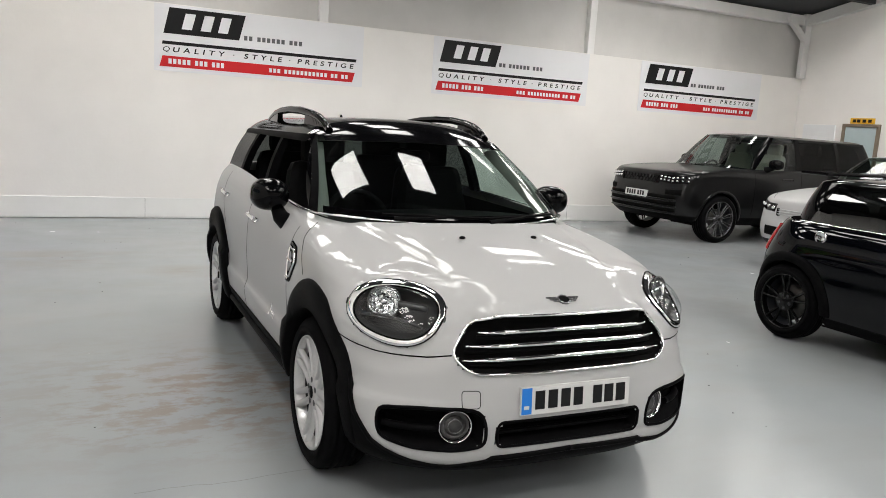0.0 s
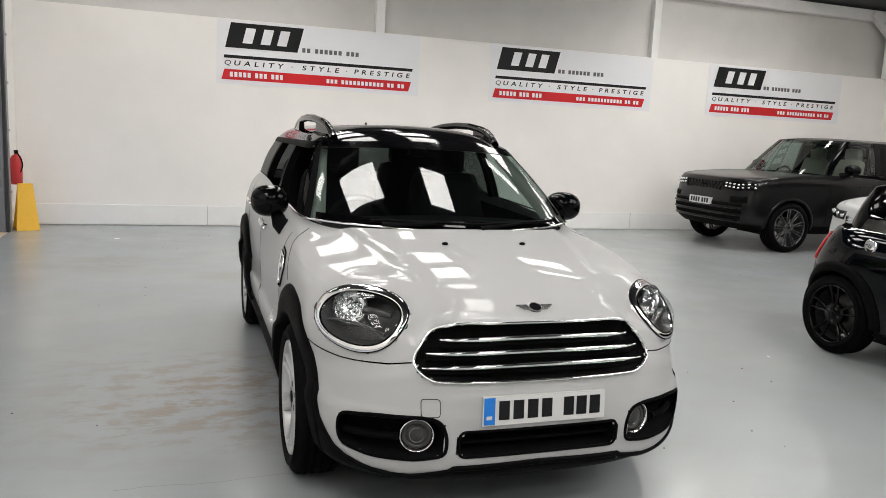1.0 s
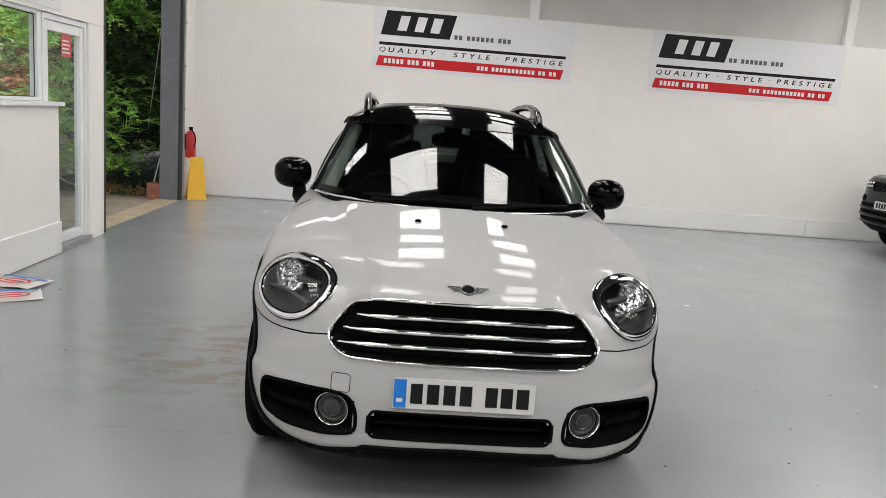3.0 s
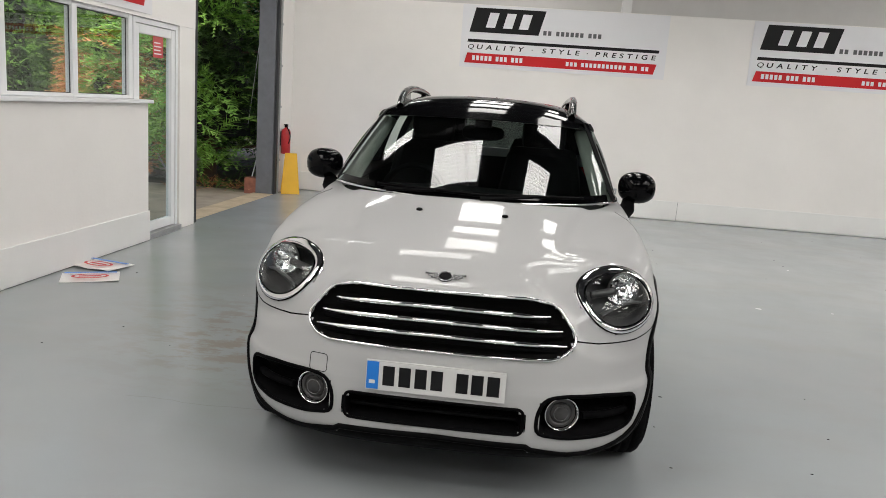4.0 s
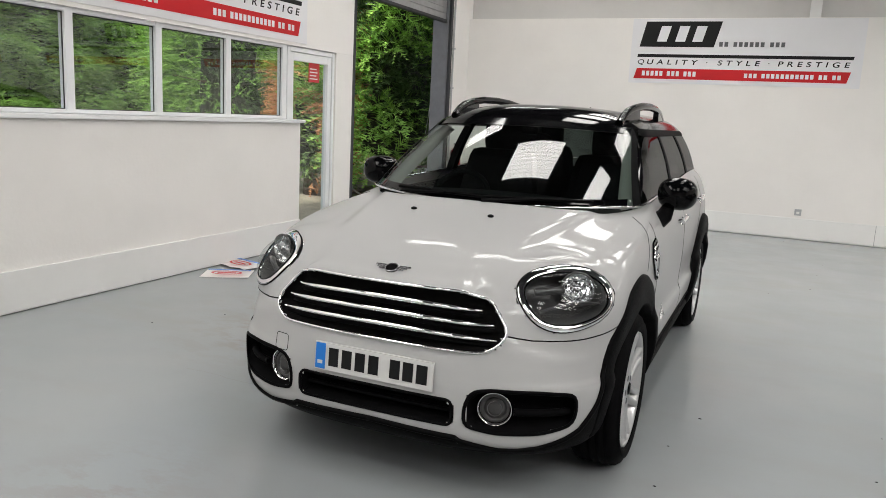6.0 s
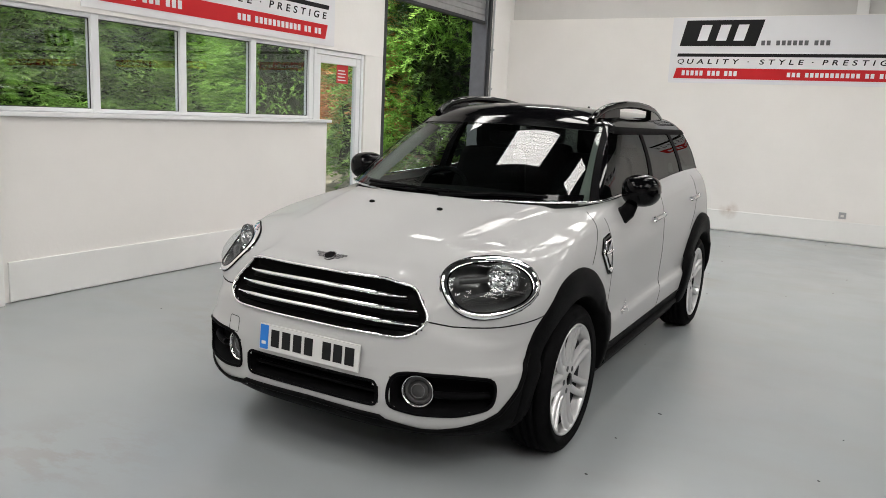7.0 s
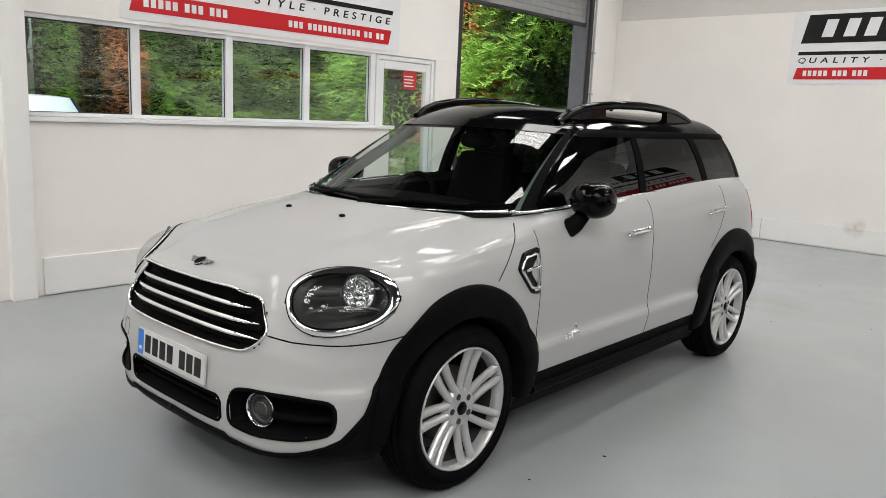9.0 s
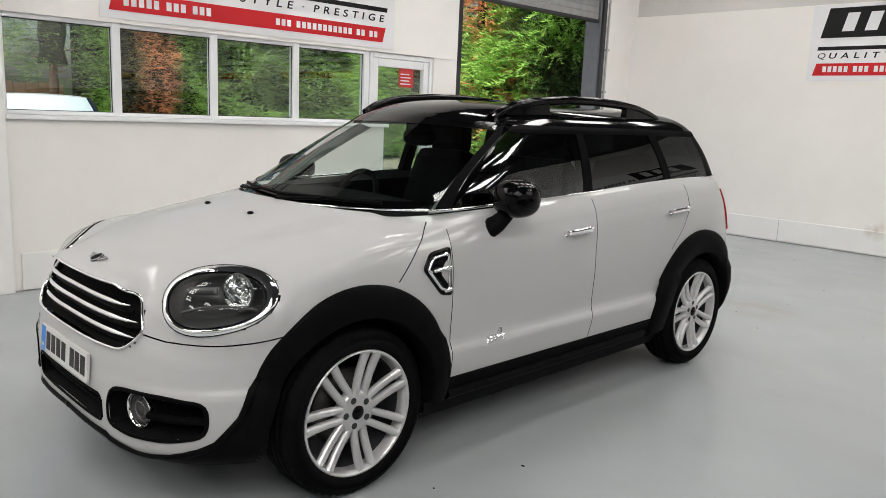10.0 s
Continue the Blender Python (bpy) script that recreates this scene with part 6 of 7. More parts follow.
        for v in (1.62, 2.68, 3.66):
            near_strip(body, "panel_seam", [(s * 0.9, v, 1.18), (s * 1.0, v, 0.8), (s * 1.0, v, 0.45)], 0.007, 0.004, M_GAP, root)
        pil = [by_u(s * (0.855 + (0.685 - 0.855) * t), t * 0.93) + Vector((s * 0.004, -0.006, 0.004)) for t in [i / 12 for i in range(13)]]
        vs, fs = tube(pil, [(s * 0.5, -0.8, 0.3)] * 13, 0.022, 0.012, seg=6)
        raw("screen_trim", vs, fs, M_GLOSSBLACK, root, smooth=True)
        strip(body, "bumper_intake", FRONT, [(s * 0.62, 0.78), (s * 0.86, 0.79)], 0.09, 0.02, M_GAP, root, lift=0.002)
        for v in (2.35, 3.45):
            strip(body, "door_handle", side_frame(s), [(v - 0.12, 1.05), (v + 0.12, 1.055)], 0.03, 0.02, M_GREYCAR, root, lift=0.012)
    return root


def white_suv(m, label, group, pane):
    root = empty("car", m)
    tagged(root, label, "car", group)
    P = dict(
        levels=[(0.28, 0.14, 0.84, 0.24, 4.30, 0), (0.38, 0.05, 0.90, 0.36, 4.36, 0), (0.52, 0.03, 0.935, 0.52, 4.37, 0), (0.68, 0.05, 0.94, 0.70, 4.36, 0),
                (0.82, 0.08, 0.935, 0.86, 4.34, 0.2), (0.92, 0.13, 0.915, 0.97, 4.30, 0.6), (0.97, 0.30, 0.885, 1.03, 4.28, 1), (1.03, 0.70, 0.86, 1.06, 4.26, 1), (1.08, 1.12, 0.835, 1.08, 4.25, 1)],
        body=dict(rise=0.12, n=2.8, lc=0.66, cols=(36, 44, 18), rows=48, rise1=4.0), hubs=(0.88, 3.54), hub_z=0.365, arch=0.40, half=0.93, paint=M_WHITECAR,
        clad=lambda c: c.z < 0.38, arch_profile=CLAD_ARCH, arch_from=-4, arch_mat=M_BLACKPL,
        wheel_x=0.825, tyre=0.365, rim=0.25, tyre_w=0.23, pairs=5, rim_mat=M_ALLOY,
        glass=((1.10, 4.20, 0.83, 1.08, 1.20), (1.86, 3.95, 0.66, 1.545, 1.50), 2.6, 3.2, 0.70, 0.42, 0.5, 0.4, 0.02),
        screen=(0.765, 0.59), side_panels=[("clear", 1.62, 2.10), ("pillar", 2.45, 2.46), ("dark", 2.55, 2.55), ("pillar", 3.30, 3.26), ("dark", 3.38, 3.34), ("end", 3.95, 3.75)],
        rear_u=(0.68, 0.56), roof_mat=M_WHITECAR, roof_label="white roof", crown=0.05, seat_v=2.30, seat_z=0.85, pane=pane)
    body, by_v, by_u, rear_u, ring = shell(root, P)
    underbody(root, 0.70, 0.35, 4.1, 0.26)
    g = rounded([(-0.42, 0.70), (-0.44, 0.80), (0.44, 0.80), (0.42, 0.70)], 0.02)
    patch(body, "grille", FRONT, g, [(0.0, 0.002), (0.004, 0.006), (0.012, 0.006), (0.016, 0.002), (0.03, 0.002)], M_GLOSSBLACK, root)
    for z in (0.725, 0.755, 0.785):
        strip(body, "grille_bar", FRONT, [(-0.40, z), (0.40, z)], 0.012, 0.014, M_ALU, root, lift=0.006, step=0.05)
    strip(body, "lower_intake", FRONT, [(-0.6, 0.50), (0.6, 0.50)], 0.12, 0.012, M_GAP, root, lift=0.002, step=0.05)
    bars_plate(root, 0.02, 0.60, -2)
    for s in (1, -1):
        hl = near_strip(body, "headlamp", [(s * 0.46, 0.10, 0.80), (s * 0.66, 0.15, 0.81), (s * 0.86, 0.34, 0.84)], 0.11, 0.03, M_GLOSSBLACK, root, "slim dark headlamp", seg=10)
        for k in range(4):
            t = k / 3
            hit, nor, _, _ = body.tree.find_nearest(Vector((s * 0.5, 0.1, 0.80)).lerp(Vector((s * 0.80, 0.28, 0.83)), t))
            ellipsoid("lamp_facet", hit + Vector((s * 0.3, -0.9, 0)).normalized() * 0.014, (0.03, 0.012, 0.022), M_REFLECT, hl, seg=10, power=3)
        door_mirror(root, s, (s * 0.98, 1.85, 1.17), (s * 0.85, 1.76, 1.07))
        near_strip(body, "panel_seam", [(s * 0.86, 1.5, 1.06), (s * 0.95, 1.5, 0.8), (s * 0.95, 1.52, 0.4)], 0.006, 0.004, M_GAP, root)
        near_strip(body, "panel_seam", [(s * 0.86, 2.5, 1.10), (s * 0.95, 2.5, 0.8), (s * 0.95, 2.5, 0.4)], 0.006, 0.004, M_GAP, root)
        near_strip(body, "bonnet_seam", [(s * 0.60, 0.2, 0.93), (s * 0.80, 0.5, 1.0), (s * 0.84, 1.1, 1.06)], 0.006, 0.004, M_GAP, root)
    return root


black_hatch()
grey_offroader()
white_suv(pose(8.22, 6.75, 0, 0, 0, -90), "white compact off-road car parked behind the black hatchback", "cars in the showroom", M_CARGLASS)
# its panes carry the sky's pale reflection as colour
white_suv(pose(-5.1, 4.55, 0.0, 0, 0, 75), "white car parked in the yard outside the windows", "cars outside", M_SKYGLASS)


# ---- outside ----
def foliage_material(name, dark, light, dead=None):
    m = bpy.data.materials.new(name)
    m.use_nodes = True
    nt = m.node_tree
    b = nt.nodes["Principled BSDF"]
    b.inputs["Roughness"].default_value = 0.7
    g = nt.nodes.new("ShaderNodeNewGeometry")
    r = nt.nodes.new("ShaderNodeValToRGB")
    r.color_ramp.elements[0].color = (*dark, 1)
    r.color_ramp.elements[1].color = (*light, 1)
    nt.links.new(g.outputs["Random Per Island"], r.inputs["Fac"])
    nt.links.new(r.outputs["Color"], b.inputs["Base Color"])
    # light also passes through the thin leaflets
    tr = nt.nodes.new("ShaderNodeBsdfTranslucent")
    mix = nt.nodes.new("ShaderNodeMixShader")
    mix.inputs["Fac"].default_value = 0.38
    nt.links.new(r.outputs["Color"], tr.inputs["Color"])
    nt.links.new(b.outputs["BSDF"], mix.inputs[1])
    nt.links.new(tr.outputs["BSDF"], mix.inputs[2])
    nt.links.new(mix.outputs["Shader"], nt.nodes["Material Output"].inputs["Surface"])
    return m


M_FROND = foliage_material("green_conifer_sprays", (0.09, 0.18, 0.045), (0.27, 0.43, 0.11))
# sunlit copy of the green: the sun's brightness is put into the colour
M_FROND_SUN = foliage_material("sunlit_conifer_sprays", (0.12, 0.25, 0.06), (0.36, 0.54, 0.16))
# near-black for the solid cores that stand for shade between the sprays
M_INNER = material("painted_inner_shade", (0.012, 0.015, 0.008), 0.95, var=0.5, scale=6)
# shaded copy of the green: darkness inside the crowns put into the colour
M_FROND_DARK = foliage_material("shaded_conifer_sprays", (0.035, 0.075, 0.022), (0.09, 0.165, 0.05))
M_FROND_OLIVE = foliage_material("dull_olive_brown_sprays", (0.16, 0.15, 0.07), (0.44, 0.40, 0.20))
M_FROND_LIME = foliage_material("fresh_green_sprays", (0.14, 0.30, 0.05), (0.38, 0.64, 0.14))
M_FROND_DEAD = foliage_material("dead_conifer_sprays", (0.42, 0.16, 0.06), (0.86, 0.44, 0.21))


def sprays(places, size, rng):
    """Drooping sprays: a bent spine with narrow leaflets to both sides. places: (point, outward direction)."""
    vs, fs = [], []
    for p, d in places:
        L = size * rng.uniform(0.6, 1.35)
        d = (d + Vector((rng.gauss(0, 0.35), rng.gauss(0, 0.35), rng.gauss(0.05, 0.3)))).normalized()
        side = d.cross(Vector((0, 0, 1)))
        side = (side.normalized() if side.length > 0.1 else Vector((1, 0, 0)))
        side = (side + Vector((0, 0, rng.uniform(-0.7, 0.7)))).normalized()
        b = len(vs)
        n = 8
        for i in range(n + 1):
            t = i / n
            vs.append(p + d * (L * t) + Vector((0, 0, -0.28 * L * t * t)))
        for i in range(n):
            t = i / n
            ll = L * 0.42 * (1 - 0.75 * t) * rng.uniform(0.45, 1.4)
            for s in (-1, 1):
                # each leaflet is a slim blade, swept forward
                m = len(vs)
                vs.append(vs[b + i] + (vs[b + i + 1] - vs[b + i]) * 0.72)
                vs.append(vs[b + i] + (d * rng.uniform(0.9, 1.4) + side * s * rng.uniform(0.35, 0.7) + Vector((0, 0, rng.uniform(-0.25, 0.3)))).normalized() * ll + Vector((0, 0, -0.12 * ll)))
                fs.append((b + i, m, m + 1))
    return vs, fs


def conifer(x, y, h, r, n, seed, dead=0.0, size=0.42, z0=0.35, label="tall green conifer with drooping sprays", leaf=None):
    rng = random.Random(seed)
    t = empty("conifer_tree", pose(x, y, -0.14))
    tagged(t, label, "tree", "conifers outside")
    bm = bmesh.new()
    add_cyl(bm, (0, 0, -0.1), (0.05, 0.03, h * 0.9), 0.13, 0.03, 10)
    part("trunk", bm, M_BARK, t)
    green, dark, brown = [], [], []
    # added lumpy core, coloured as the darkness seen between sprays
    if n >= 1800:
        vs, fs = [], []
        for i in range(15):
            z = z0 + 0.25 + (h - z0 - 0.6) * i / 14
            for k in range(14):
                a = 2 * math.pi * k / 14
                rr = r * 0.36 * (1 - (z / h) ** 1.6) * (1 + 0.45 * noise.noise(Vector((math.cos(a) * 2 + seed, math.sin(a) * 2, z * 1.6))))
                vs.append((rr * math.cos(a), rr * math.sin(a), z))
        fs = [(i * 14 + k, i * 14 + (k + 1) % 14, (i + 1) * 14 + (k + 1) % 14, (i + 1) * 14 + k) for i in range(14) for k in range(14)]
        raw("shade_core", vs, fs, M_INNER, t, smooth=True)
    for k in range(26):
        z = z0 + (h - z0) * (k / 26) ** 1.1
        a = k * 2.4 + rng.uniform(-0.3, 0.3)
        rr = r * (1 - (z / h) ** 1.6) * rng.uniform(0.75, 1.1)
        limb = bmesh.new()
        add_cyl(limb, (0, 0, z), (rr * math.cos(a), rr * math.sin(a), z + 0.12 * rr), 0.025, 0.008, 5)
        part("limb", limb, M_BARK, t)
    for i in range(n):
        z = z0 + (h - z0) * rng.random() ** 1.2
        a = rng.uniform(0, 2 * math.pi)
        lump = 1 + 0.22 * math.sin(3 * a + z * 2.1 + seed) + 0.16 * math.sin(5 * a - z * 3.7)
        rr = r * (1 - (z / h) ** 1.6) * lump * (1 - abs(rng.gauss(0, 0.16)))
        p = Vector((rr * math.cos(a), rr * math.sin(a), z + 0.15 * math.sin(4 * a + seed)))
        if x + p.x > -2.45 and y + p.y < 12.75:
            continue
        d = Vector((math.cos(a), math.sin(a), 0.25))
        patchy = noise.noise(Vector((p.x * 0.9 + seed, p.y * 0.9, p.z * 0.8)))
        if patchy > 0.55 - dead:
            brown.append((p, d))
        # sprays deep in the crown get the dark copy, so their shade is painted
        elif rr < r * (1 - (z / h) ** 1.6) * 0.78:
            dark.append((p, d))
        else:
            green.append((p, d))
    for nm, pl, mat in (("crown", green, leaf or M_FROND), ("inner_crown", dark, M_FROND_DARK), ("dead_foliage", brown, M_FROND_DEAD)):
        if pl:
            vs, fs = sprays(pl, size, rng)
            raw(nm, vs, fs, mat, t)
    return t


conifer(-3.3, 12.6, 6.5, 1.72, 10000, 3, dead=0.06, size=0.52, z0=0.62, leaf=M_FROND_LIME)
conifer(-4.6, 11.75, 6.0, 0.8, 5000, 8, size=0.28, dead=0.58, label="conifer with orange-brown dead patches", leaf=M_FROND_SUN)
conifer(-2.9, 15.2, 7.5, 1.7, 6000, 5, dead=0.1)
conifer(-4.8, 16.2, 7.5, 2.1, 6000, 12, dead=0.0)
conifer(-8.8, 14.6, 7.5, 2.0, 9000, 21, dead=-0.3, size=0.32, leaf=M_FROND_LIME)
conifer(-16.5, 6.6, 9.0, 1.6, 1500, 52, dead=0.1, z0=2.4, label="tall dark conifer with a bare lower trunk")
conifer(-24.0, 8.2, 9.0, 1.7, 900, 61, dead=-0.3, z0=1.2, label="dark conifer at the far end of the yard")
conifer(-27.0, 4.0, 10.0, 2.0, 900, 63, dead=-0.3, z0=1.6, label="dark conifer at the far end of the yard")
conifer(-25.0, 0.6, 9.0, 1.8, 900, 66, dead=-0.3, z0=1.0, label="dark conifer at the far end of the yard")
conifer(-15.4, 7.85, 8.0, 1.1, 2200, 58, dead=-0.3, size=0.24, z0=2.2, label="tall dark conifer with a bare lower trunk")
conifer(-17.5, 4.6, 9.0, 1.5, 1300, 57, dead=0.1, z0=2.6, label="tall dark conifer with a bare lower trunk")
rng = random.Random(77)


def hedge_face(y0, y1, z1, n, bulge, skip=None):
    """Places for sprays on a lumpy upright face between y0 and y1, rounded off at both ends."""
    pl = []
    for i in range(n):
        y, z = rng.uniform(y0, y1), z1 * rng.random()
        k = min(1.0, min(y - y0, y1 - y) / 0.35)
        x = -15.55 + bulge * math.sqrt(k) + 0.16 * math.sin(y * 2.3 + z) + 0.13 * math.sin(z * 3.1 + y * 1.3) + 0.42 * noise.noise(Vector((y * 1.4, z * 1.4, 2))) + 0.22 * noise.noise(Vector((y * 3.6, z * 5.0, 6))) - abs(rng.gauss(0, 0.13))
        lean = rng.choice((-0.9, 0.5, 0.9))
        pl.append((Vector((x, y, z)), Vector((1, lean, 0.25))))
    return pl


def hedge_shrub(name, y0, y1, z1, n, bulge, mats, size, label, category):
    t = tagged(empty(name), label, category, "shrubs along the yard")
    bm = bmesh.new()
    add_cyl(bm, (-16.0, (y0 + y1) / 2, -0.2), (-16.0, (y0 + y1) / 2, z1 * 0.8), 0.09, 0.04, 8)
    part("trunk", bm, M_BARK, t)
    # added dark block: shade behind the shrub's foliage
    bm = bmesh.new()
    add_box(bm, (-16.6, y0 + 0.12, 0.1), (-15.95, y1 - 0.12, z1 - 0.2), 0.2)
    part("shade_core", bm, M_INNER, t)
    pl = hedge_face(y0, y1, z1, n, bulge)
    piles = [[] for _ in mats]
    for p, d in pl:
        q = noise.noise(Vector((p.y * 1.9, p.z * 1.6, 7.0))) + rng.gauss(0, 0.12)
        piles[0 if q < 0.28 or len(mats) == 1 else 1].append((p, d))
    for pile, mat in zip(piles, mats):
        vs, fs = sprays(pile, size, rng)
        raw("foliage", vs, fs, mat, t)


hedge_shrub("conifer_shrub", 8.50, 9.30, 4.6, 2600, 0.30, (M_FROND_LIME,), 0.20, "fresh green conifer shrub at the end of the hedge", "shrub")
hedge_shrub("conifer_shrub", 9.15, 10.12, 4.8, 2800, 0.10, (M_FROND_OLIVE, M_FROND_DARK), 0.17, "dull olive-brown conifer shrub in the hedge", "shrub")
hedge_shrub("conifer_shrub", 9.95, 11.10, 4.8, 3600, 0.25, (M_FROND_DEAD, M_FROND_OLIVE), 0.17, "dead orange-brown conifer shrub in the hedge", "shrub")
hedge_shrub("conifer_shrub", 10.95, 11.90, 4.8, 2900, 0.30, (M_FROND_LIME,), 0.20, "fresh green conifer shrub in the hedge", "shrub")
hedge = tagged(empty("hedge"), "tall dense green conifer hedge along the yard", "hedge", kind="stuff")
near = hedge_face(11.7, 24.0, 5.0, 27000, 0.15)
far = hedge_face(24.0, 40.0, 5.2, 9000, 0.15)
for nm, pile, size, mat in (("foliage", near[::3], 0.33, M_FROND_SUN), ("foliage", near[1::3], 0.30, M_FROND_LIME), ("foliage", near[2::3], 0.30, M_FROND), ("far_foliage", far, 0.32, M_FROND_SUN)):
    vs, fs = sprays(pile, size, rng)
    raw(nm, vs, fs, mat, hedge)
# added dark block so that gaps in the hedge read as shade
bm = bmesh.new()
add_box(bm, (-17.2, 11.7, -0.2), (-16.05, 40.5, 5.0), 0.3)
part("shade_core", bm, M_INNER, hedge)
structure(box("backdrop", (-40, -12, -0.2), (-39.5, 60, 2.5), M_FAR), "dark distant trees", "backdrop")
structure(box("road", (-14.6, -30, -0.3), (-4.62, 60, -0.06), M_CONCRETE), "worn yard surface outside", "road")
fence = tagged(empty("fence"), "low orange-brown timber fence at the end of the yard", "fence")
for k in range(34):
    box("board", (-19.0, -2.0 + 0.33 * k, -0.14), (-18.96, -1.69 + 0.33 * k, 1.87 + 0.02 * (k % 3)), M_FENCE, fence)
cable = [Vector((-2.02 - 0.23 * t, 11.6, 2.9 - 1.9 * t - 0.05 * math.sin(math.pi * t))) for t in [i / 10 for i in range(11)]]
vs, fs = tube(cable, [(0, -1, 0)] * 11, 0.012, 0.012, seg=6)
tagged(raw("cable", vs, fs, M_ALU), "thin grey cable hanging down beside the shutter post", "cable")
vs, fs = tube([Vector((-1.98, 11.5, 0.8)), Vector((-2.05, 11.4, 0.36)), Vector((-2.13, 11.3, -0.1))], [(0, -1, 0)] * 3, 0.02, 0.02, seg=6)
tagged(raw("stick", vs, fs, M_ALU), "thin grey stick leaning on the brick stub", "stick")
loop = [Vector((-2.75 - 0.95 * t, 10.75 + 0.75 * t, 0.02 + 0.42 * t * t + 0.05 * math.sin(6 * t))) for t in [i / 14 for i in range(15)]]
vs, fs = tube(loop, [(0, 0, 1)] * 15, 0.03, 0.03, seg=8)
tagged(raw("hose", vs, fs, M_ALU, smooth=True), "pale grey hose trailing over the ground outside", "hose")
rng = random.Random(9)
heap = tagged(empty("ground_plants"), "low plants and brown litter beside the shutter post", "plants", kind="stuff")
for nm, mat, n in (("leaves", M_FROND, 60), ("litter", M_FROND_DEAD, 70)):
    pl = [(Vector((-2.65 + rng.gauss(0, 0.28), 11.35 + rng.gauss(0, 0.25), -0.02 + 0.10 * rng.random())), Vector((rng.gauss(0, 1), rng.gauss(0, 1), 0.8)).normalized()) for _ in range(n)]
    vs, fs = sprays(pl, 0.20, rng)
    raw(nm, vs, fs, mat, heap)

# ---- small things ----
ex = tagged(empty("fire_extinguisher", pose(-1.535, 11.32, 0.60)), "red fire extinguisher on the white wall", "extinguisher")
vs, fs = lathe([(0.0005, 0.0), (0.062, 0.0), (0.072, 0.012), (0.072, 0.33), (0.055, 0.375), (0.022, 0.395), (0.022, 0.42), (0.0005, 0.42)], 28)
raw("cylinder", [(y, z, x) for x, y, z in vs], [f[::-1] for f in fs], M_RED, ex, smooth=True)
box("valve", (-0.02, -0.03, 0.405), (0.02, 0.04, 0.45), M_BLACKPL, ex, bevel=0.005)
box("lever", (-0.012, -0.09, 0.44), (0.012, 0.03, 0.455), M_BLACKPL, ex, bevel=0.004)
hose = [Vector((0.02 + 0.06 * math.sin(t * 3), -0.04, 0.42 - 0.3 * t)) for t in [i / 10 for i in range(11)]]
vs, fs = tube(hose, [(0, -1, 0)] * 11, 0.018, 0.018, seg=8)
raw("hose", vs, fs, M_BLACKPL, ex, smooth=True)
box("wall_bracket", (-0.084, -0.03, 0.12), (-0.07, 0.03, 0.34), M_DARKSTEEL, ex)

board = tagged(empty("floor_sign", pose(-1.43, 11.27, 0, 0, 0, 20)), "folding yellow plastic floor warning sign standing open", "sign")
for s in (1, -1):
    bm = bmesh.new()
    add_box(bm, (-0.14, -0.008, 0.0), (0.14, 0.008, 0.62), 0.006)
    for v in bm.verts:
        v.co.x *= 1 - 0.35 * v.co.z / 0.62
    bmesh.ops.transform(bm, matrix=Matrix.Translation((0, s * 0.13, 0)) @ Matrix.Rotation(radians(s * 12), 4, 'X'), verts=bm.verts)
    part("panel", bm, M_YELLOW, board)
bm = bmesh.new()
add_cyl(bm, (-0.09, 0, 0.605), (0.09, 0, 0.605), 0.014, seg=10)
part("hinge", bm, M_YELLOW, board)

for k, (x, y, a) in enumerate(((-1.13, 5.28, 28), (-1.26, 5.66, -14))):
    pp = tagged(empty("leaflet", pose(x, y, 0.002 + 0.005 * k, 0, 0, a)), "printed white and red leaflet lying on the floor", "leaflet", "leaflets on the floor")
    vs = [(-0.21 + 0.42 * i / 6, -0.15 + 0.30 * j / 4, 0.003 + 0.010 * k * math.sin(i) ** 2 + 0.008 * (i / 6) ** 3) for i in range(7) for j in range(5)]
    fs = [(i * 5 + j, (i + 1) * 5 + j, (i + 1) * 5 + j + 1, i * 5 + j + 1) for i in range(6) for j in range(4)]
    me = raw("sheet", vs, fs, M_PAPER, pp)
    me.modifiers.new("thickness", 'SOLIDIFY').thickness = 0.002
    o = [(0.125 * math.cos(t), 0.062 * math.sin(t) - 0.03, 0.022 + 0.004 * k) for t in [i * math.pi / 12 for i in range(24)]]
    vs, fs = tube([Vector(q) for q in o], [(0, 0, 1)] * 24, 0.022, 0.002, True, 6)
    raw("red_oval", vs, fs, M_REDINK, pp)
    box("print_bar", (-0.08, -0.045, 0.0215 + 0.004 * k), (0.08, -0.018, 0.0225 + 0.004 * k), M_REDINK, pp)
    box("print_bar", (-0.19, 0.075, 0.0215 + 0.004 * k), (0.19, 0.11, 0.0225 + 0.004 * k), M_BLUE, pp)

sock = tagged(empty("wall_socket", pose(3.56, NORTH - 0.001, 0.385)), "double metal wall socket just above the skirting", "socket")
box("back_box", (-0.045, -0.028, -0.045), (0.045, 0, 0.045), M_ALU, sock, bevel=0.005)
box("switch", (-0.02, -0.034, -0.02), (0.02, -0.027, 0.01), M_PAPER, sock, bevel=0.002)

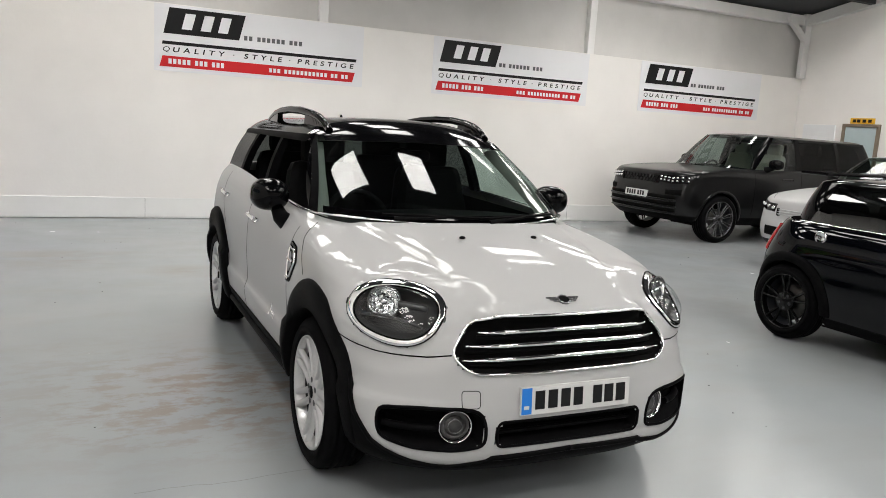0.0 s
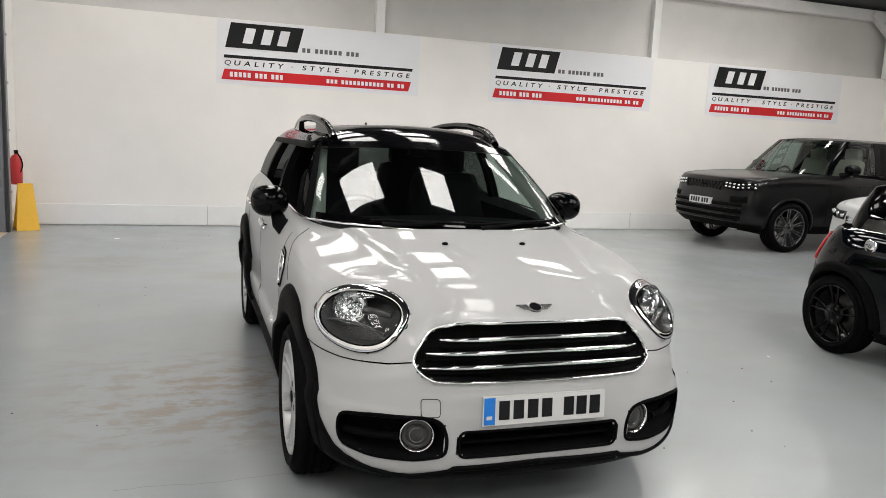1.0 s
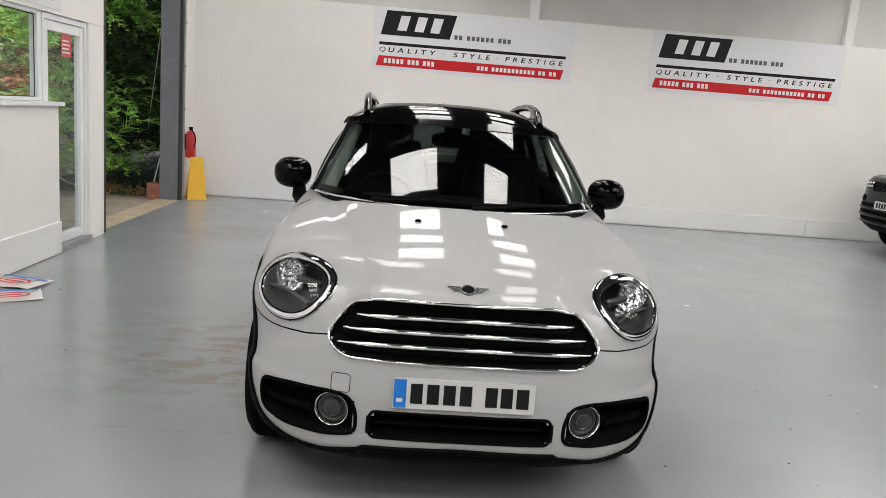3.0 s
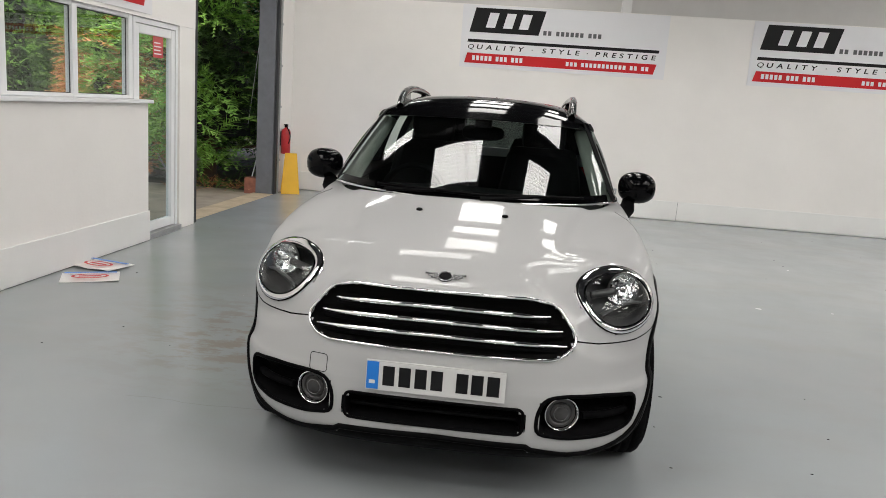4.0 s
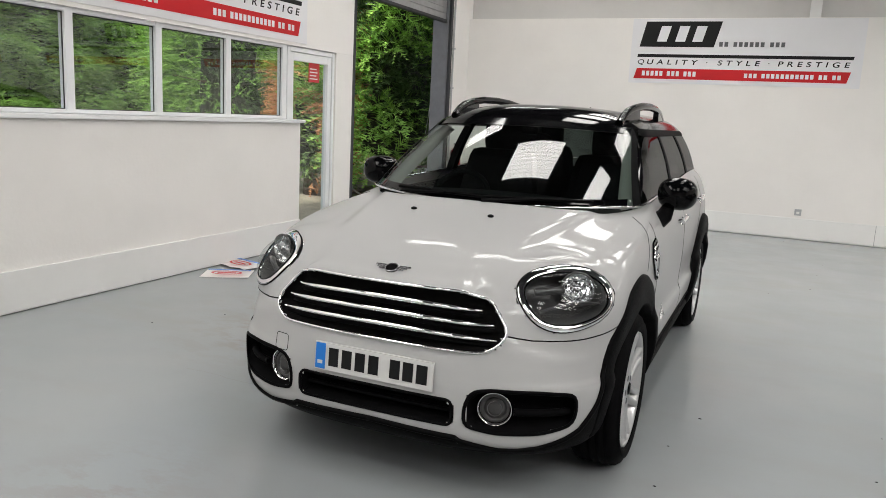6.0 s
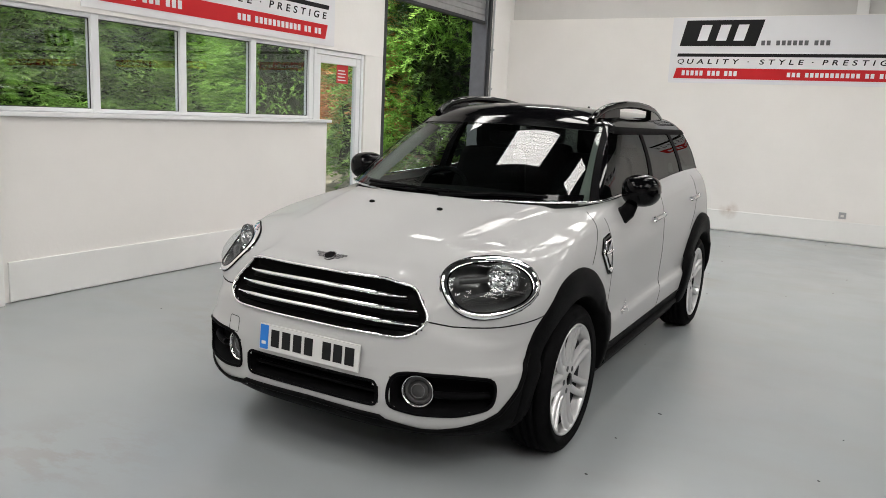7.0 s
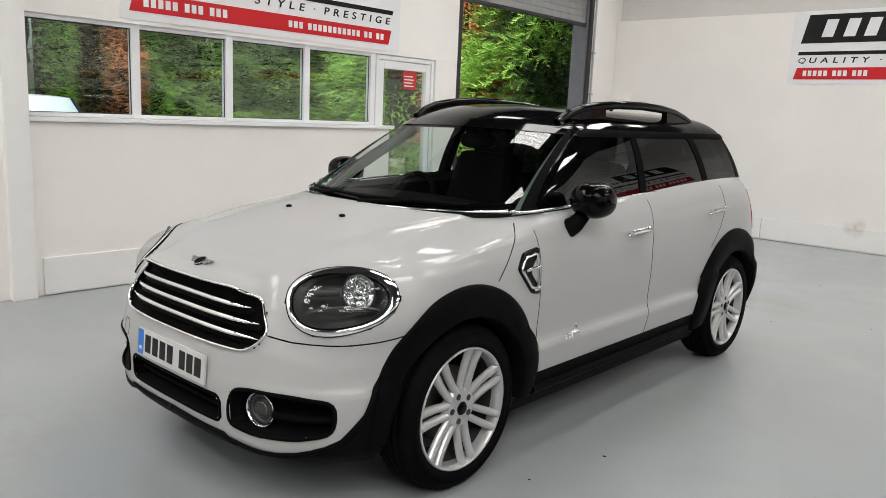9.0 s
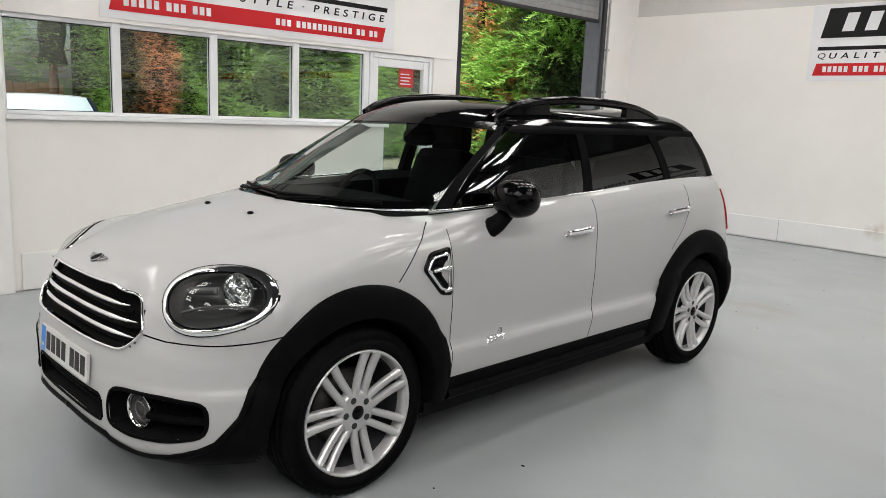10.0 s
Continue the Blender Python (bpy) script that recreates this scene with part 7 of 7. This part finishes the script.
# door and sign on the east wall
ed = structure(empty("door_2", pose(EAST - 0.001, 10.25, 0)), "grey framed door with a glazed top in the end wall", "door")
for y0, y1, z0, z1 in ((-0.40, -0.34, 0, 2.14), (0.34, 0.40, 0, 2.14), (-0.339, 0.339, 2.08, 2.14)):
    box("door_frame", (-0.05, y0, z0), (0, y1, z1), M_FRAME, ed, bevel=0.004)
box("door_leaf", (-0.03, -0.338, 0), (-0.001, 0.338, 1.0), M_TRIM, ed)
box("door_rail", (-0.031, -0.338, 1.001), (-0.001, 0.338, 1.08), M_TRIM, ed)
# pale pane with its reflection put into the colour
box("pane", (-0.02, -0.338, 1.081), (-0.001, 0.338, 2.079), M_SKYGLASS, ed)
ys = tagged(empty("yellow_sign", pose(EAST - 0.002, 10.25, 2.20)), "yellow plate with dark print above the door", "sign")
box("plate", (-0.02, -0.26, -0.055), (0, 0.26, 0.055), M_YELLOW, ys, bevel=0.004)
for y in (-0.20, -0.08, 0.04, 0.13):
    box("print_bar", (-0.022, y, -0.03), (-0.0205, y + 0.075, 0.03), M_BLACKINK, ys)
wb = tagged(empty("wall_board", pose(EAST - 0.002, 11.2, 1.98)), "pale board on the end wall", "board")
box("panel", (-0.03, -0.38, -0.35), (0, 0.38, 0.13), M_UPVC, wb, bevel=0.004)

# fine crack across the floor
rng = random.Random(15)
line = [(0.30 + 0.06 * i, 3.195 + 0.012 * math.sin(i * 0.7) + rng.uniform(-0.004, 0.004)) for i in range(20)]
vs = [(x, y + d, 0.001) for x, y in line for d in (-0.0022, 0.0022)]
structure(raw("floor_crack", vs, [(2 * i, 2 * i + 2, 2 * i + 3, 2 * i + 1) for i in range(19)], M_GREYINK), "thin dark crack across the painted floor", "crack")

# specks of grit on the floor
rng = random.Random(5)
vs, fs = [], []
for k in range(90):
    x, y = rng.uniform(-1.2, 9), rng.uniform(0.5, 11.4)
    r = rng.uniform(0.004, 0.012)
    b = len(vs)
    for a in range(5):
        vs.append((x + r * math.cos(a * 1.257), y + r * math.sin(a * 1.257) * 0.7, 0.0005))
    vs.append((x, y, 0.004))
    fs += [(b + a, b + (a + 1) % 5, b + 5) for a in range(5)]
tagged(raw("floor_grit", vs, fs, M_GAP), "dark specks of grit on the floor", "grit", kind="stuff")
